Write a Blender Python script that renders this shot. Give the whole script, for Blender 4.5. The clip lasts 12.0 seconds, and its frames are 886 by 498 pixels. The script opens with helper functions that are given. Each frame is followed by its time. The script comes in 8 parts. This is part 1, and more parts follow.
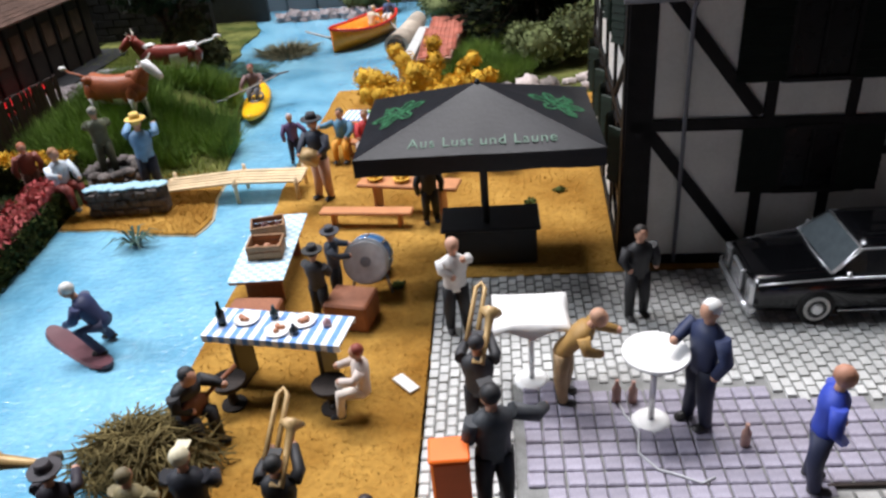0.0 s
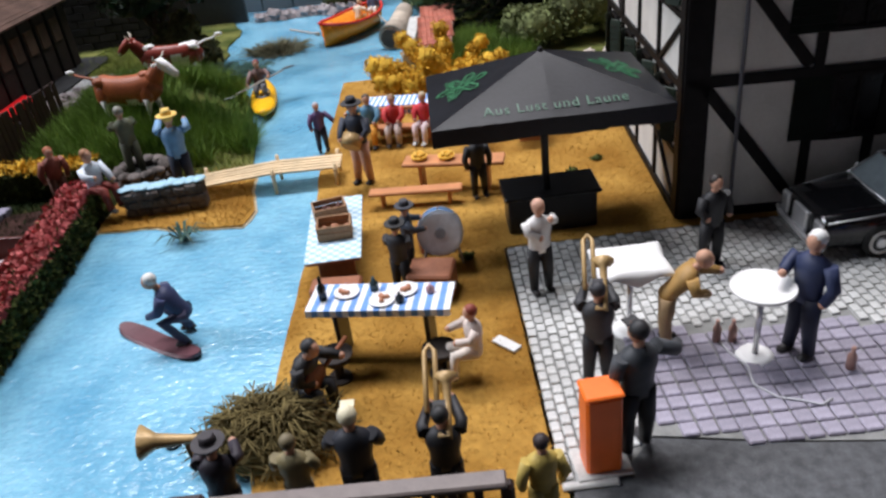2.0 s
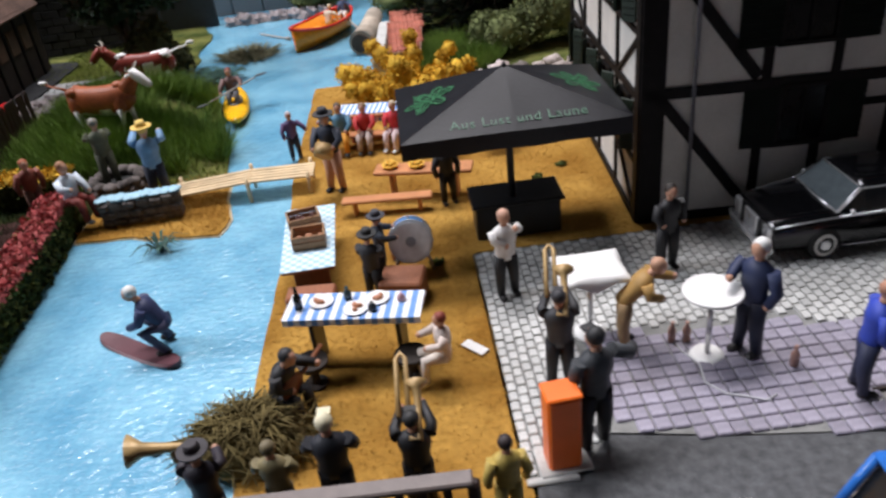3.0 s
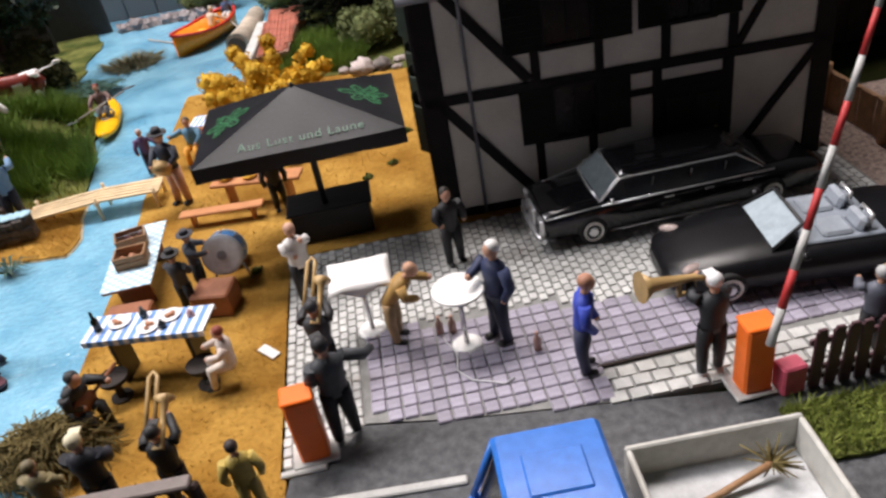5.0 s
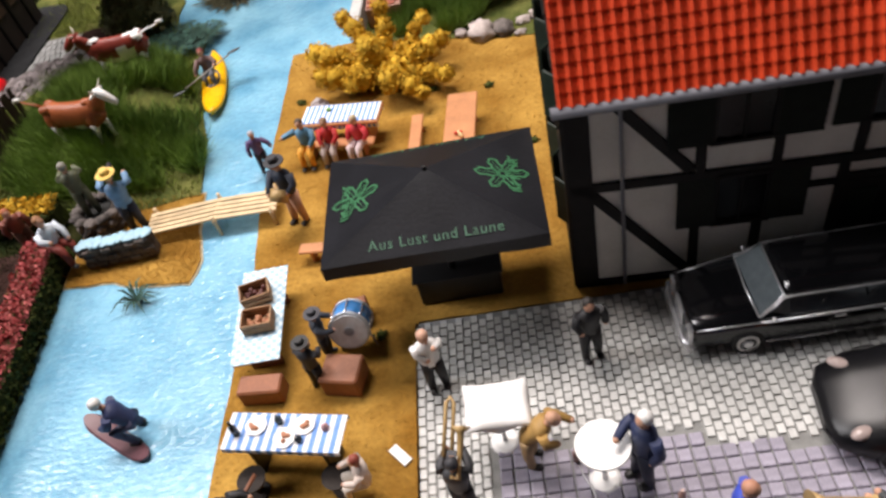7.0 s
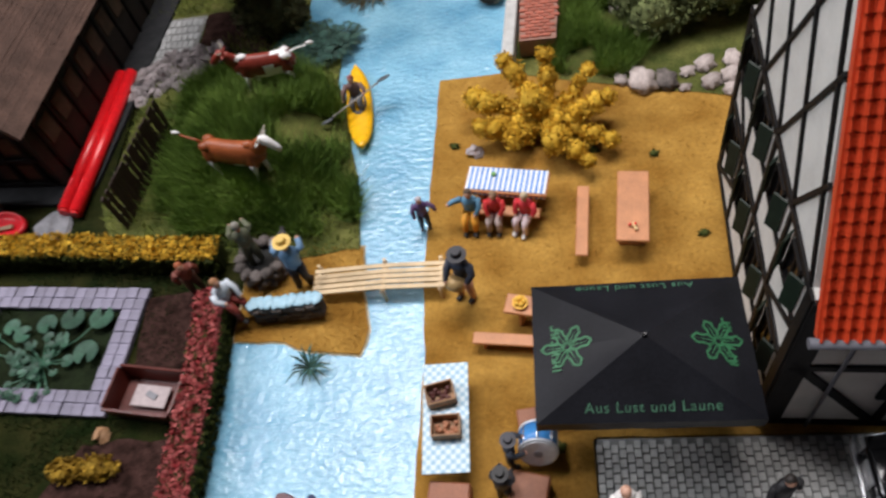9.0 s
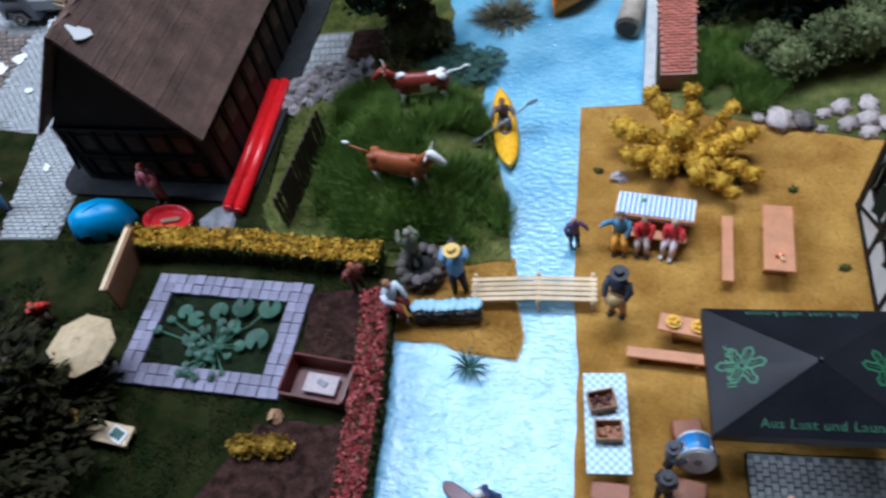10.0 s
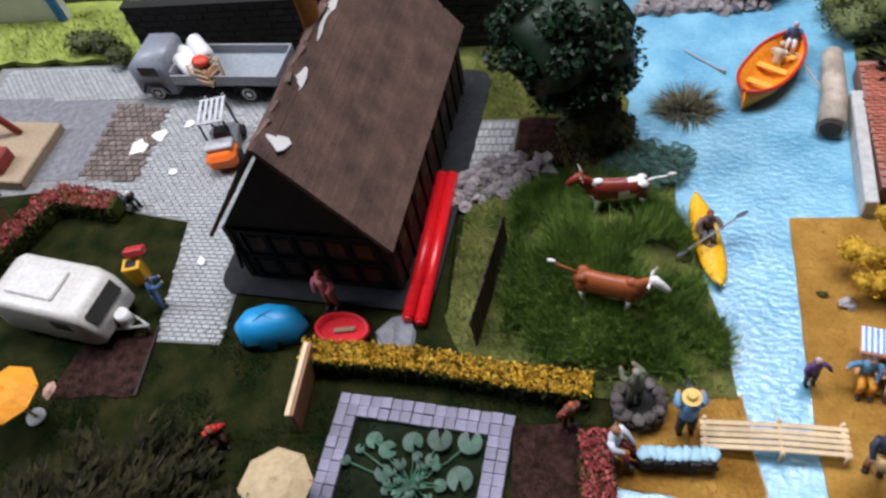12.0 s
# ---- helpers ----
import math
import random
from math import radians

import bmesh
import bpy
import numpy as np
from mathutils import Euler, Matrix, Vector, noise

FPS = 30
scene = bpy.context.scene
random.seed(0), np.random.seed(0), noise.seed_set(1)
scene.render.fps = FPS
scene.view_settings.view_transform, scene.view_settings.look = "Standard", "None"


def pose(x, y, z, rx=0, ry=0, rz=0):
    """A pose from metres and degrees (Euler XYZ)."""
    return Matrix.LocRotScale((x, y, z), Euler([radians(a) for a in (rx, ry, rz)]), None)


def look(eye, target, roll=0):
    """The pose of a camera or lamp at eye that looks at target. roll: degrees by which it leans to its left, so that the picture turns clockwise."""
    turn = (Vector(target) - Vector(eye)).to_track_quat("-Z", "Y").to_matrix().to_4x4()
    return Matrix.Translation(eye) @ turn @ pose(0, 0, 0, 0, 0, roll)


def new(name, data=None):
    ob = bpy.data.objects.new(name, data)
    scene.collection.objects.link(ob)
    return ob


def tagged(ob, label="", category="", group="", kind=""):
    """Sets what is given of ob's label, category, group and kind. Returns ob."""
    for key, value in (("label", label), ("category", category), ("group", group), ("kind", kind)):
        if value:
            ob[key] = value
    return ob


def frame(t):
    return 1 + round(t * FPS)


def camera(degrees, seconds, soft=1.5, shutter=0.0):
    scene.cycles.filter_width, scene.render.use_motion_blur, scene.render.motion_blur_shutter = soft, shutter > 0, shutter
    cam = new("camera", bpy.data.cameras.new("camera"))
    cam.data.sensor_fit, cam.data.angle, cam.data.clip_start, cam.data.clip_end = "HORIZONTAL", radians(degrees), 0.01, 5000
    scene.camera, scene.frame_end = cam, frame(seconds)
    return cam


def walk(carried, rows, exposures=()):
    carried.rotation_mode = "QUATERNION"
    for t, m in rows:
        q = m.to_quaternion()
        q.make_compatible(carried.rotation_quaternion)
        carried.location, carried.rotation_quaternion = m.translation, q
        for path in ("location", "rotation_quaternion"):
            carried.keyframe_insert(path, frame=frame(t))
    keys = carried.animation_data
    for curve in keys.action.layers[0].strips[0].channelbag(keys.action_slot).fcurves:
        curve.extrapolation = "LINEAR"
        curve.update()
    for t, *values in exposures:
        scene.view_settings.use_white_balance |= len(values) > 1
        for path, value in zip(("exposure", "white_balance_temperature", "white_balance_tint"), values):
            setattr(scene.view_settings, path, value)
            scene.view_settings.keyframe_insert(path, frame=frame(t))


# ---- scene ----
# A small model landscape on a table. Lengths below are centimetres; CM turns them into metres.
CM = 0.01
cam = camera(60.84, 12.0, soft=2.6, shutter=0.4)
# seconds, eye x y z (cm), yaw, pitch, roll
PATH = [
    (0.0, 0.498, -17.202, 10.162, 2.78, -30.33, 4.59),
    (0.5, 0.061, -17.763, 10.166, 1.18, -30.79, 4.64),
    (1.0, -1.113, -18.886, 9.920, -3.05, -30.64, 6.14),
    (1.5, -2.408, -18.372, 9.762, -2.22, -30.12, 6.25),
    (2.0, -2.587, -17.888, 9.915, -2.93, -30.65, 6.14),
    (2.5, -3.069, -17.264, 10.300, -2.82, -30.40, 6.25),
    (3.0, -2.434, -18.395, 10.578, -5.03, -31.31, 5.90),
    (3.2, -1.940, -18.557, 10.467, -5.22, -31.08, 5.98),
    (4.8, 2.200, -19.674, 11.688, -8.17, -34.02, 8.99),
    (5.0, 2.337, -19.766, 11.601, -8.41, -34.24, 8.84),
    (5.5, 3.016, -19.484, 10.744, -9.76, -33.21, 8.14),
    (6.0, 2.204, -16.896, 10.402, -6.69, -33.40, 8.92),
    (6.5, 0.974, -16.131, 13.676, -5.84, -37.20, 9.48),
    (6.7, 2.392, -15.641, 14.859, -3.59, -41.42, 12.08),
    (8.3, -0.939, -8.140, 19.963, 1.78, -55.37, 7.91),
    (8.5, -1.364, -8.328, 20.208, 1.56, -55.50, 8.23),
    (9.0, -1.919, -9.032, 21.675, 1.99, -56.05, 9.12),
    (9.5, -4.080, -10.472, 23.296, 3.79, -54.59, 9.04),
    (10.0, -6.138, -10.417, 24.052, 6.31, -54.56, 8.62),
    (10.5, -9.390, -9.739, 24.364, 7.55, -54.37, 9.04),
    (11.0, -11.373, -9.143, 24.554, 7.60, -53.65, 9.37),
    (11.5, -12.512, -8.249, 25.637, 7.72, -53.24, 9.01),
    (12.0, -13.443, -6.752, 25.488, 8.48, -52.77, 9.16),
]
walk(cam, [(t, pose(x * CM, y * CM, z * CM, 90 + p, r, w)) for t, x, y, z, w, p, r in PATH],
     [(0.0, -0.06, 6150, 14), (1.3, -0.12, 6700, 18), (2.0, -0.3, 6100, 15), (2.4, -0.32, 6150, 16), (3.2, -0.37, 6250, 16), (5.0, -0.15, 6650, 17), (5.5, -0.15, 6300, 15), (6.0, -0.13, 6050, 14), (6.5, -0.12, 6450, 16),
      (8.4, -0.61, 7050, 18), (9.4, -0.7, 5700, 13), (10.5, -0.68, 5000, 11), (11.4, -0.65, 5850, 16), (12.0, -0.62, 5950, 16)])

# ---- light: one large ceiling light beyond the model and a paler window behind the camera ----
world = bpy.data.worlds.new("room_air")
scene.world = world
world.use_nodes = True
world.node_tree.nodes["Background"].inputs[0].default_value = (0.8, 0.9, 1.0, 1)
world.node_tree.nodes["Background"].inputs[1].default_value = 0.25


def area_lamp(name, eye, target, w, h, watts, colour):
    data = bpy.data.lights.new(name, "AREA")
    data.shape, data.size, data.size_y, data.energy, data.color = "RECTANGLE", w * CM, h * CM, watts, colour
    ob = new(name, data)
    ob.matrix_world = look(Vector(eye) * CM, Vector(target) * CM)
    return ob


area_lamp("ceiling_light", (-14, 46, 128), (-12, 20, 0), 82, 34, 32, (1.0, 0.97, 0.93))
area_lamp("window_light", (-130, 16, 114), (-4, 5, 0), 40, 90, 25, (0.95, 0.98, 1.0))
scene.view_settings.exposure = 0.0

# ---- mesh helpers (all in cm) ----
def newbm():
    return bmesh.new()


def box(bm, c, s, rz=0.0, ry=0.0, rx=0.0, taper=1.0, bev=0.0, mi=0):
    """A box of size s round c; taper narrows its top."""
    m = Matrix.LocRotScale(c, Euler((radians(rx), radians(ry), radians(rz))), None)
    x, y, z = s[0] / 2, s[1] / 2, s[2] / 2
    if bev:
        b = min(bev, x * 0.9, y * 0.9, z * 0.9)
        rings = []
        for zz, k in ((-z, b), (-z + b, 0), (z - b, 0), (z, b)):
            t = 1 if zz < 0 else taper
            xx, yy = x * t - k, y * t - k
            q = b if k == 0 else b * 0.3
            pts = [(-xx + q, -yy), (xx - q, -yy), (xx, -yy + q), (xx, yy - q), (xx - q, yy), (-xx + q, yy), (-xx, yy - q), (-xx, -yy + q)]
            rings.append([bm.verts.new(m @ Vector((px, py, zz))) for px, py in pts])
        skin(bm, rings, mi, True, True)
        return
    vs = [bm.verts.new(m @ Vector((sx * x * t, sy * y * t, sz * z)))
          for sz, t in ((-1, 1), (1, taper)) for sx, sy in ((-1, -1), (1, -1), (1, 1), (-1, 1))]
    for f in ((3, 2, 1, 0), (4, 5, 6, 7), (0, 1, 5, 4), (1, 2, 6, 5), (2, 3, 7, 6), (3, 0, 4, 7)):
        bm.faces.new([vs[i] for i in f]).material_index = mi


def skin(bm, rings, mi=0, cap0=True, cap1=True, smooth=False):
    n = len(rings[0])
    for a, b in zip(rings, rings[1:]):
        for i in range(n):
            f = bm.faces.new((a[i], a[(i + 1) % n], b[(i + 1) % n], b[i]))
            f.material_index, f.smooth = mi, smooth
    if cap0:
        bm.faces.new(rings[0][::-1]).material_index = mi
    if cap1:
        bm.faces.new(rings[-1]).material_index = mi


def tube(bm, pts, radii, n=8, mi=0, flat=1.0, smooth=True):
    """A round rod along pts; flat squeezes it in its second direction."""
    pts = [Vector(p) for p in pts]
    if not isinstance(radii, (list, tuple)):
        radii = [radii] * len(pts)
    rings, up = [], None
    for i, p in enumerate(pts):
        d = (pts[min(i + 1, len(pts) - 1)] - pts[max(i - 1, 0)]).normalized()
        if up is None:
            up = Vector((0, 1, 0)) if abs(d.y) < 0.9 else Vector((1, 0, 0))
        side = d.cross(up).normalized()
        up = side.cross(d).normalized()
        rings.append([bm.verts.new(p + radii[i] * (side * math.cos(a) + up * flat * math.sin(a)))
                      for a in (2 * math.pi * k / n for k in range(n))])
    skin(bm, rings, mi, True, True, smooth)


def ball(bm, c, r, n=10, m=6, mi=0, rz=0.0, rough=0.0):
    """An ellipsoid, with an uneven skin if rough."""
    c, rr = Vector(c), (r if isinstance(r, (list, tuple)) else (r, r, r))
    turn = Matrix.Rotation(radians(rz), 3, "Z")
    rings = []
    for j in range(1, m):
        a = math.pi * j / m - math.pi / 2
        ring = []
        for k in range(n):
            b = 2 * math.pi * k / n
            v = Vector((math.cos(a) * math.cos(b) * rr[0], math.cos(a) * math.sin(b) * rr[1], math.sin(a) * rr[2]))
            if rough:
                v *= 1 + rough * noise.noise(v * 2.3 / max(rr) + c * 3)
            ring.append(bm.verts.new(c + turn @ v))
        rings.append(ring)
    skin(bm, rings, mi, False, False, True)
    for ring, z, flip in ((rings[0], -rr[2], True), (rings[-1], rr[2], False)):
        tip = bm.verts.new(c + Vector((0, 0, z)))
        for k in range(n):
            a, b = ring[k], ring[(k + 1) % n]
            f = bm.faces.new((b, a, tip) if flip else (a, b, tip))
            f.material_index, f.smooth = mi, True


def slab(bm, poly, z0, z1, mi=0):
    """A flat plate over a plan outline."""
    area = sum(a[0] * b[1] - b[0] * a[1] for a, b in zip(poly, poly[1:] + poly[:1]))
    if area < 0:
        poly = poly[::-1]
    lo = [bm.verts.new((x, y, z0)) for x, y in poly]
    hi = [bm.verts.new((x, y, z1)) for x, y in poly]
    skin(bm, [lo, hi], mi)


def plate(bm, pts, thick, mi=0):
    """A flat plate through 3D points, thickened against its normal."""
    pts = [Vector(p) for p in pts]
    nrm = (pts[1] - pts[0]).cross(pts[2] - pts[0]).normalized()
    hi = [bm.verts.new(p) for p in pts]
    lo = [bm.verts.new(p - nrm * thick) for p in pts]
    skin(bm, [lo, hi], mi)


def make(name, bm, mats, smooth=None):
    data = bpy.data.meshes.new(name)
    bmesh.ops.scale(bm, vec=(CM, CM, CM), verts=bm.verts)
    bm.to_mesh(data)
    bm.free()
    for m in (mats if isinstance(mats, (list, tuple)) else [mats]):
        data.materials.append(m)
    return new(name, data)


def put(ob, x=0, y=0, z=0, rz=0.0, rx=0.0, ry=0.0):
    ob.matrix_basis = pose(x * CM, y * CM, z * CM, rx, ry, rz)
    return ob


def thing(name, at, rz=0.0, label="", category="", group=""):
    return tagged(put(new(name), *at, rz), label, category, group)


def part(name, bm, mats, parent, label="", at=None, rz=0.0):
    ob = make(name, bm, mats)
    ob.parent = parent
    if at:
        put(ob, *at, rz)
    return tagged(ob, label)


def solo(name, bm, mats, at=(0, 0, 0), rz=0.0, label="", category="", group="", kind=""):
    return tagged(put(make(name, bm, mats), *at, rz), label, category, group, kind)


def structure(name, bm, mats, label=""):
    return tagged(make(name, bm, mats), label, "", "", "structure")


def rnd(a, b):
    return random.uniform(a, b)


# ---- materials ----
def material(name, rgb, rough=0.6, metal=0.0, var=0.25, scale=300.0, fine=2500.0, bump=0.0, spec=0.5, coat=0.0, hue2=None, patch=0.5, per_object=0.0):
    """Paint, plastic, card or scatter with blotches at one scale (per metre) and grain at another."""
    m = bpy.data.materials.new(name)
    m.use_nodes = True
    nt = m.node_tree
    b = nt.nodes["Principled BSDF"]
    b.inputs["Roughness"].default_value, b.inputs["Metallic"].default_value = rough, metal
    b.inputs["Specular IOR Level"].default_value, b.inputs["Coat Weight"].default_value = spec, coat
    co = nt.nodes.new("ShaderNodeTexCoord")
    n1, n2 = nt.nodes.new("ShaderNodeTexNoise"), nt.nodes.new("ShaderNodeTexNoise")
    n1.inputs["Scale"].default_value, n2.inputs["Scale"].default_value = scale, fine
    n1.inputs["Detail"].default_value, n2.inputs["Detail"].default_value = 5, 3
    for n in (n1, n2):
        nt.links.new(co.outputs["Object"], n.inputs["Vector"])
    ramp = nt.nodes.new("ShaderNodeValToRGB")
    dark = [c * (1 - var) for c in rgb]
    light = hue2 or [min(1, c * (1 + var)) for c in rgb]
    ramp.color_ramp.elements[0].position, ramp.color_ramp.elements[1].position = patch - 0.18, patch + 0.2
    ramp.color_ramp.elements[0].color, ramp.color_ramp.elements[1].color = (*dark, 1), (*light, 1)
    nt.links.new(n1.outputs["Fac"], ramp.inputs["Fac"])
    mix = nt.nodes.new("ShaderNodeMix")
    mix.data_type, mix.blend_type = "RGBA", "OVERLAY"
    mix.inputs["Factor"].default_value = min(1.0, var * 1.6)
    nt.links.new(ramp.outputs["Color"], mix.inputs["A"])
    nt.links.new(n2.outputs["Fac"], mix.inputs["B"])
    out = mix.outputs["Result"]
    if per_object:
        info, hsv, mr = nt.nodes.new("ShaderNodeObjectInfo"), nt.nodes.new("ShaderNodeHueSaturation"), nt.nodes.new("ShaderNodeMapRange")
        mr.inputs["To Min"].default_value, mr.inputs["To Max"].default_value = 1 - per_object, 1 + per_object
        nt.links.new(info.outputs["Random"], mr.inputs["Value"])
        nt.links.new(mr.outputs["Result"], hsv.inputs["Value"])
        nt.links.new(out, hsv.inputs["Color"])
        out = hsv.outputs["Color"]
    nt.links.new(out, b.inputs["Base Color"])
    if bump:
        bp = nt.nodes.new("ShaderNodeBump")
        bp.inputs["Strength"].default_value, bp.inputs["Distance"].default_value = bump, 0.0006
        nt.links.new(n2.outputs["Fac"], bp.inputs["Height"])
        nt.links.new(bp.outputs["Normal"], b.inputs["Normal"])
    return m

PAINTS = {}


def paint(r, g, b, rough=0.5, metal=0.0, var=0.12, spec=0.5):
    """Painted plastic in a colour of its own, shared between the things that wear it."""
    key = (r, g, b, rough, metal)
    if key not in PAINTS:
        PAINTS[key] = material("paint", (r, g, b), rough, metal, var=var, scale=500, fine=4000, bump=0.05, spec=spec)
    return PAINTS[key]


def island_vary(m, amount=0.25):
    """Lets each loose piece of a joined mesh differ a little in value."""
    nt = m.node_tree
    b = nt.nodes["Principled BSDF"]
    src = b.inputs["Base Color"].links[0].from_socket
    geo, hsv, mr = nt.nodes.new("ShaderNodeNewGeometry"), nt.nodes.new("ShaderNodeHueSaturation"), nt.nodes.new("ShaderNodeMapRange")
    mr.inputs["To Min"].default_value, mr.inputs["To Max"].default_value = 1 - amount, 1 + amount
    nt.links.new(geo.outputs["Random Per Island"], mr.inputs["Value"])
    nt.links.new(mr.outputs["Result"], hsv.inputs["Value"])
    nt.links.new(src, hsv.inputs["Color"])
    nt.links.new(hsv.outputs["Color"], b.inputs["Base Color"])
    return m


def water_material():
    """Blue paint under clear gloss with short ripples along the stream and paler scuffs."""
    m = material("blue_water", (0.13, 0.39, 0.59), rough=0.25, var=0.15, scale=45, fine=900, hue2=(0.25, 0.53, 0.69), spec=0.6, coat=0.7)
    nt = m.node_tree
    b = nt.nodes["Principled BSDF"]
    co, mp = nt.nodes.new("ShaderNodeTexCoord"), nt.nodes.new("ShaderNodeMapping")
    mp.inputs["Scale"].default_value = (1.0, 1.7, 1)
    n = nt.nodes.new("ShaderNodeTexNoise")
    n.inputs["Scale"].default_value, n.inputs["Detail"].default_value, n.inputs["Roughness"].default_value = 340, 3, 0.55
    bp = nt.nodes.new("ShaderNodeBump")
    bp.inputs["Strength"].default_value, bp.inputs["Distance"].default_value = 1.0, 0.00056
    nt.links.new(co.outputs["Object"], mp.inputs["Vector"])
    nt.links.new(mp.outputs["Vector"], n.inputs["Vector"])
    nt.links.new(n.outputs["Fac"], bp.inputs["Height"])
    nt.links.new(bp.outputs["Normal"], b.inputs["Normal"])
    nt.links.new(bp.outputs["Normal"], b.inputs["Coat Normal"])
    b.inputs["Coat Roughness"].default_value = 0.08
    return m


M_WATER = water_material()
M_DRY = material("dry_meadow", (0.29, 0.135, 0.020), rough=0.95, var=0.22, scale=45, fine=700, bump=0.5, hue2=(0.47, 0.27, 0.06), spec=0.1)
M_DRYBLADE = island_vary(material("dry_fibres", (0.39, 0.21, 0.038), rough=0.9, var=0.2, spec=0.1), 0.22)
M_SOIL = material("brown_soil", (0.030, 0.014, 0.010), rough=0.95, var=0.5, scale=260, fine=1400, bump=0.9, hue2=(0.062, 0.030, 0.025), spec=0.1)
M_LAWN = material("dark_lawn", (0.010, 0.022, 0.003), rough=0.95, var=0.5, scale=90, fine=1300, bump=0.9, hue2=(0.026, 0.026, 0.007), spec=0.08)
M_MEADOW = material("field_turf", (0.055, 0.085, 0.018), rough=0.95, var=0.4, scale=70, fine=1300, bump=0.9, hue2=(0.17, 0.17, 0.05), spec=0.1)
M_GRASS = island_vary(material("grass_blades", (0.11, 0.20, 0.03), rough=0.7, var=0.3, scale=60, hue2=(0.19, 0.29, 0.055), spec=0.2), 0.45)
M_GRASSLAWN = island_vary(material("short_grass", (0.011, 0.024, 0.004), rough=0.8, var=0.3, scale=60, spec=0.15), 0.5)
M_PALEGRASS = island_vary(material("pale_grass", (0.20, 0.24, 0.05), rough=0.8, var=0.3, scale=60, spec=0.15), 0.4)
M_REED = island_vary(material("reed_straw", (0.16, 0.125, 0.05), rough=0.85, var=0.2, spec=0.15), 0.4)
M_STONEPAVE = island_vary(material("grey_paver", (0.52, 0.52, 0.50), rough=0.55, var=0.12, scale=400, fine=3000, bump=0.2, per_object=0.1), 0.12)
M_PAVEBASE = material("paver_joint", (0.22, 0.22, 0.21), rough=0.8, var=0.2)
M_SETT = island_vary(material("mauve_sett", (0.31, 0.285, 0.35), rough=0.55, var=0.16, scale=350, fine=3000, bump=0.3, per_object=0.16), 0.12)
M_YARD = island_vary(material("yard_paver", (0.40, 0.41, 0.41), rough=0.55, var=0.12, scale=400, fine=3000, bump=0.2, per_object=0.1), 0.12)
M_POOLSLAB = material("mauve_slab", (0.22, 0.205, 0.275), rough=0.6, var=0.18, scale=350, fine=3000, bump=0.3, per_object=0.2)
M_ASPH = material("asphalt", (0.085, 0.088, 0.093), rough=0.75, var=0.35, scale=500, fine=3500, bump=0.5)
M_YARDASPH = material("grey_yard_asphalt", (0.19, 0.19, 0.205), rough=0.75, var=0.25, scale=300, fine=3500, bump=0.5)
M_KERB = material("pale_kerb", (0.48, 0.48, 0.46), rough=0.7, var=0.15, bump=0.2)
M_ROCK = material("pale_rock", (0.30, 0.26, 0.265), rough=0.85, var=0.3, scale=180, fine=1200, bump=0.7, hue2=(0.42, 0.375, 0.375), per_object=0.3)
M_PALEROCK = material("pink_white_rock", (0.40, 0.33, 0.30), rough=0.85, var=0.3, scale=180, fine=1200, bump=0.7, hue2=(0.52, 0.45, 0.42), per_object=0.25)
M_BROWNPAVE = island_vary(material("worn_brown_paver", (0.16, 0.125, 0.105), rough=0.8, var=0.3, scale=250, fine=2000, bump=0.4), 0.25)
M_DARKROCK = material("brown_rock", (0.075, 0.062, 0.055), rough=0.9, var=0.4, scale=220, fine=1200, bump=0.8, hue2=(0.19, 0.16, 0.145), per_object=0.2)
M_PLASTER = material("white_plaster", (0.66, 0.65, 0.61), rough=0.85, var=0.10, scale=90, fine=1200, bump=0.1)
M_TIMBER = material("black_timber", (0.007, 0.006, 0.006), rough=0.6, var=0.3, bump=0.2, spec=0.2)
M_SHUTTER = material("dark_green_shutter", (0.006, 0.010, 0.007), rough=0.55, var=0.3, spec=0.2)
M_SHUTTERGREEN = material("green_shutter_paint", (0.010, 0.020, 0.012), rough=0.5, var=0.3, spec=0.3)
M_REDTILE = material("red_tile", (0.68, 0.065, 0.018), rough=0.42, var=0.15, scale=120, fine=1500, bump=0.1)
M_GUTTER = material("grey_gutter", (0.13, 0.13, 0.15), rough=0.6, var=0.1)
M_BLACKCLOTH = material("black_canopy", (0.010, 0.0105, 0.0135), rough=0.42, var=0.25, scale=60, fine=1200, bump=0.08, spec=0.2)
M_GREEN = material("green_print", (0.03, 0.16, 0.065), rough=0.5, var=0.2)
M_TEXT = material("faded_green_print", (0.05, 0.14, 0.085), rough=0.5, var=0.35, scale=250)
M_PANE = material("dark_pane", (0.006, 0.006, 0.007), rough=0.25, var=0.2, spec=0.2)
M_BLACK = material("black_plastic", (0.010, 0.010, 0.011), rough=0.4, var=0.2, spec=0.4)
M_CARBLACK = material("black_car_paint", (0.006, 0.006, 0.007), rough=0.16, var=0.1, coat=0.3, spec=0.4)
M_SATIN = material("charcoal_body", (0.005, 0.005, 0.006), rough=0.3, var=0.3, scale=400, fine=5000, bump=0.1, spec=0.35)
M_CHROME = material("chrome", (0.66, 0.66, 0.67), rough=0.25, metal=0.7, var=0.1)
M_TYRE = material("tyre", (0.012, 0.012, 0.012), rough=0.8, var=0.2)
M_BENCH = material("orange_wood", (0.52, 0.22, 0.09), rough=0.5, var=0.14, scale=160, fine=1600, bump=0.15)
M_BROWNWOOD = material("red_brown_wood", (0.28, 0.10, 0.045), rough=0.55, var=0.2, scale=150, fine=1500, bump=0.15)
M_CRATE = material("tan_wood", (0.36, 0.20, 0.10), rough=0.6, var=0.2, scale=200, fine=1500, bump=0.2)
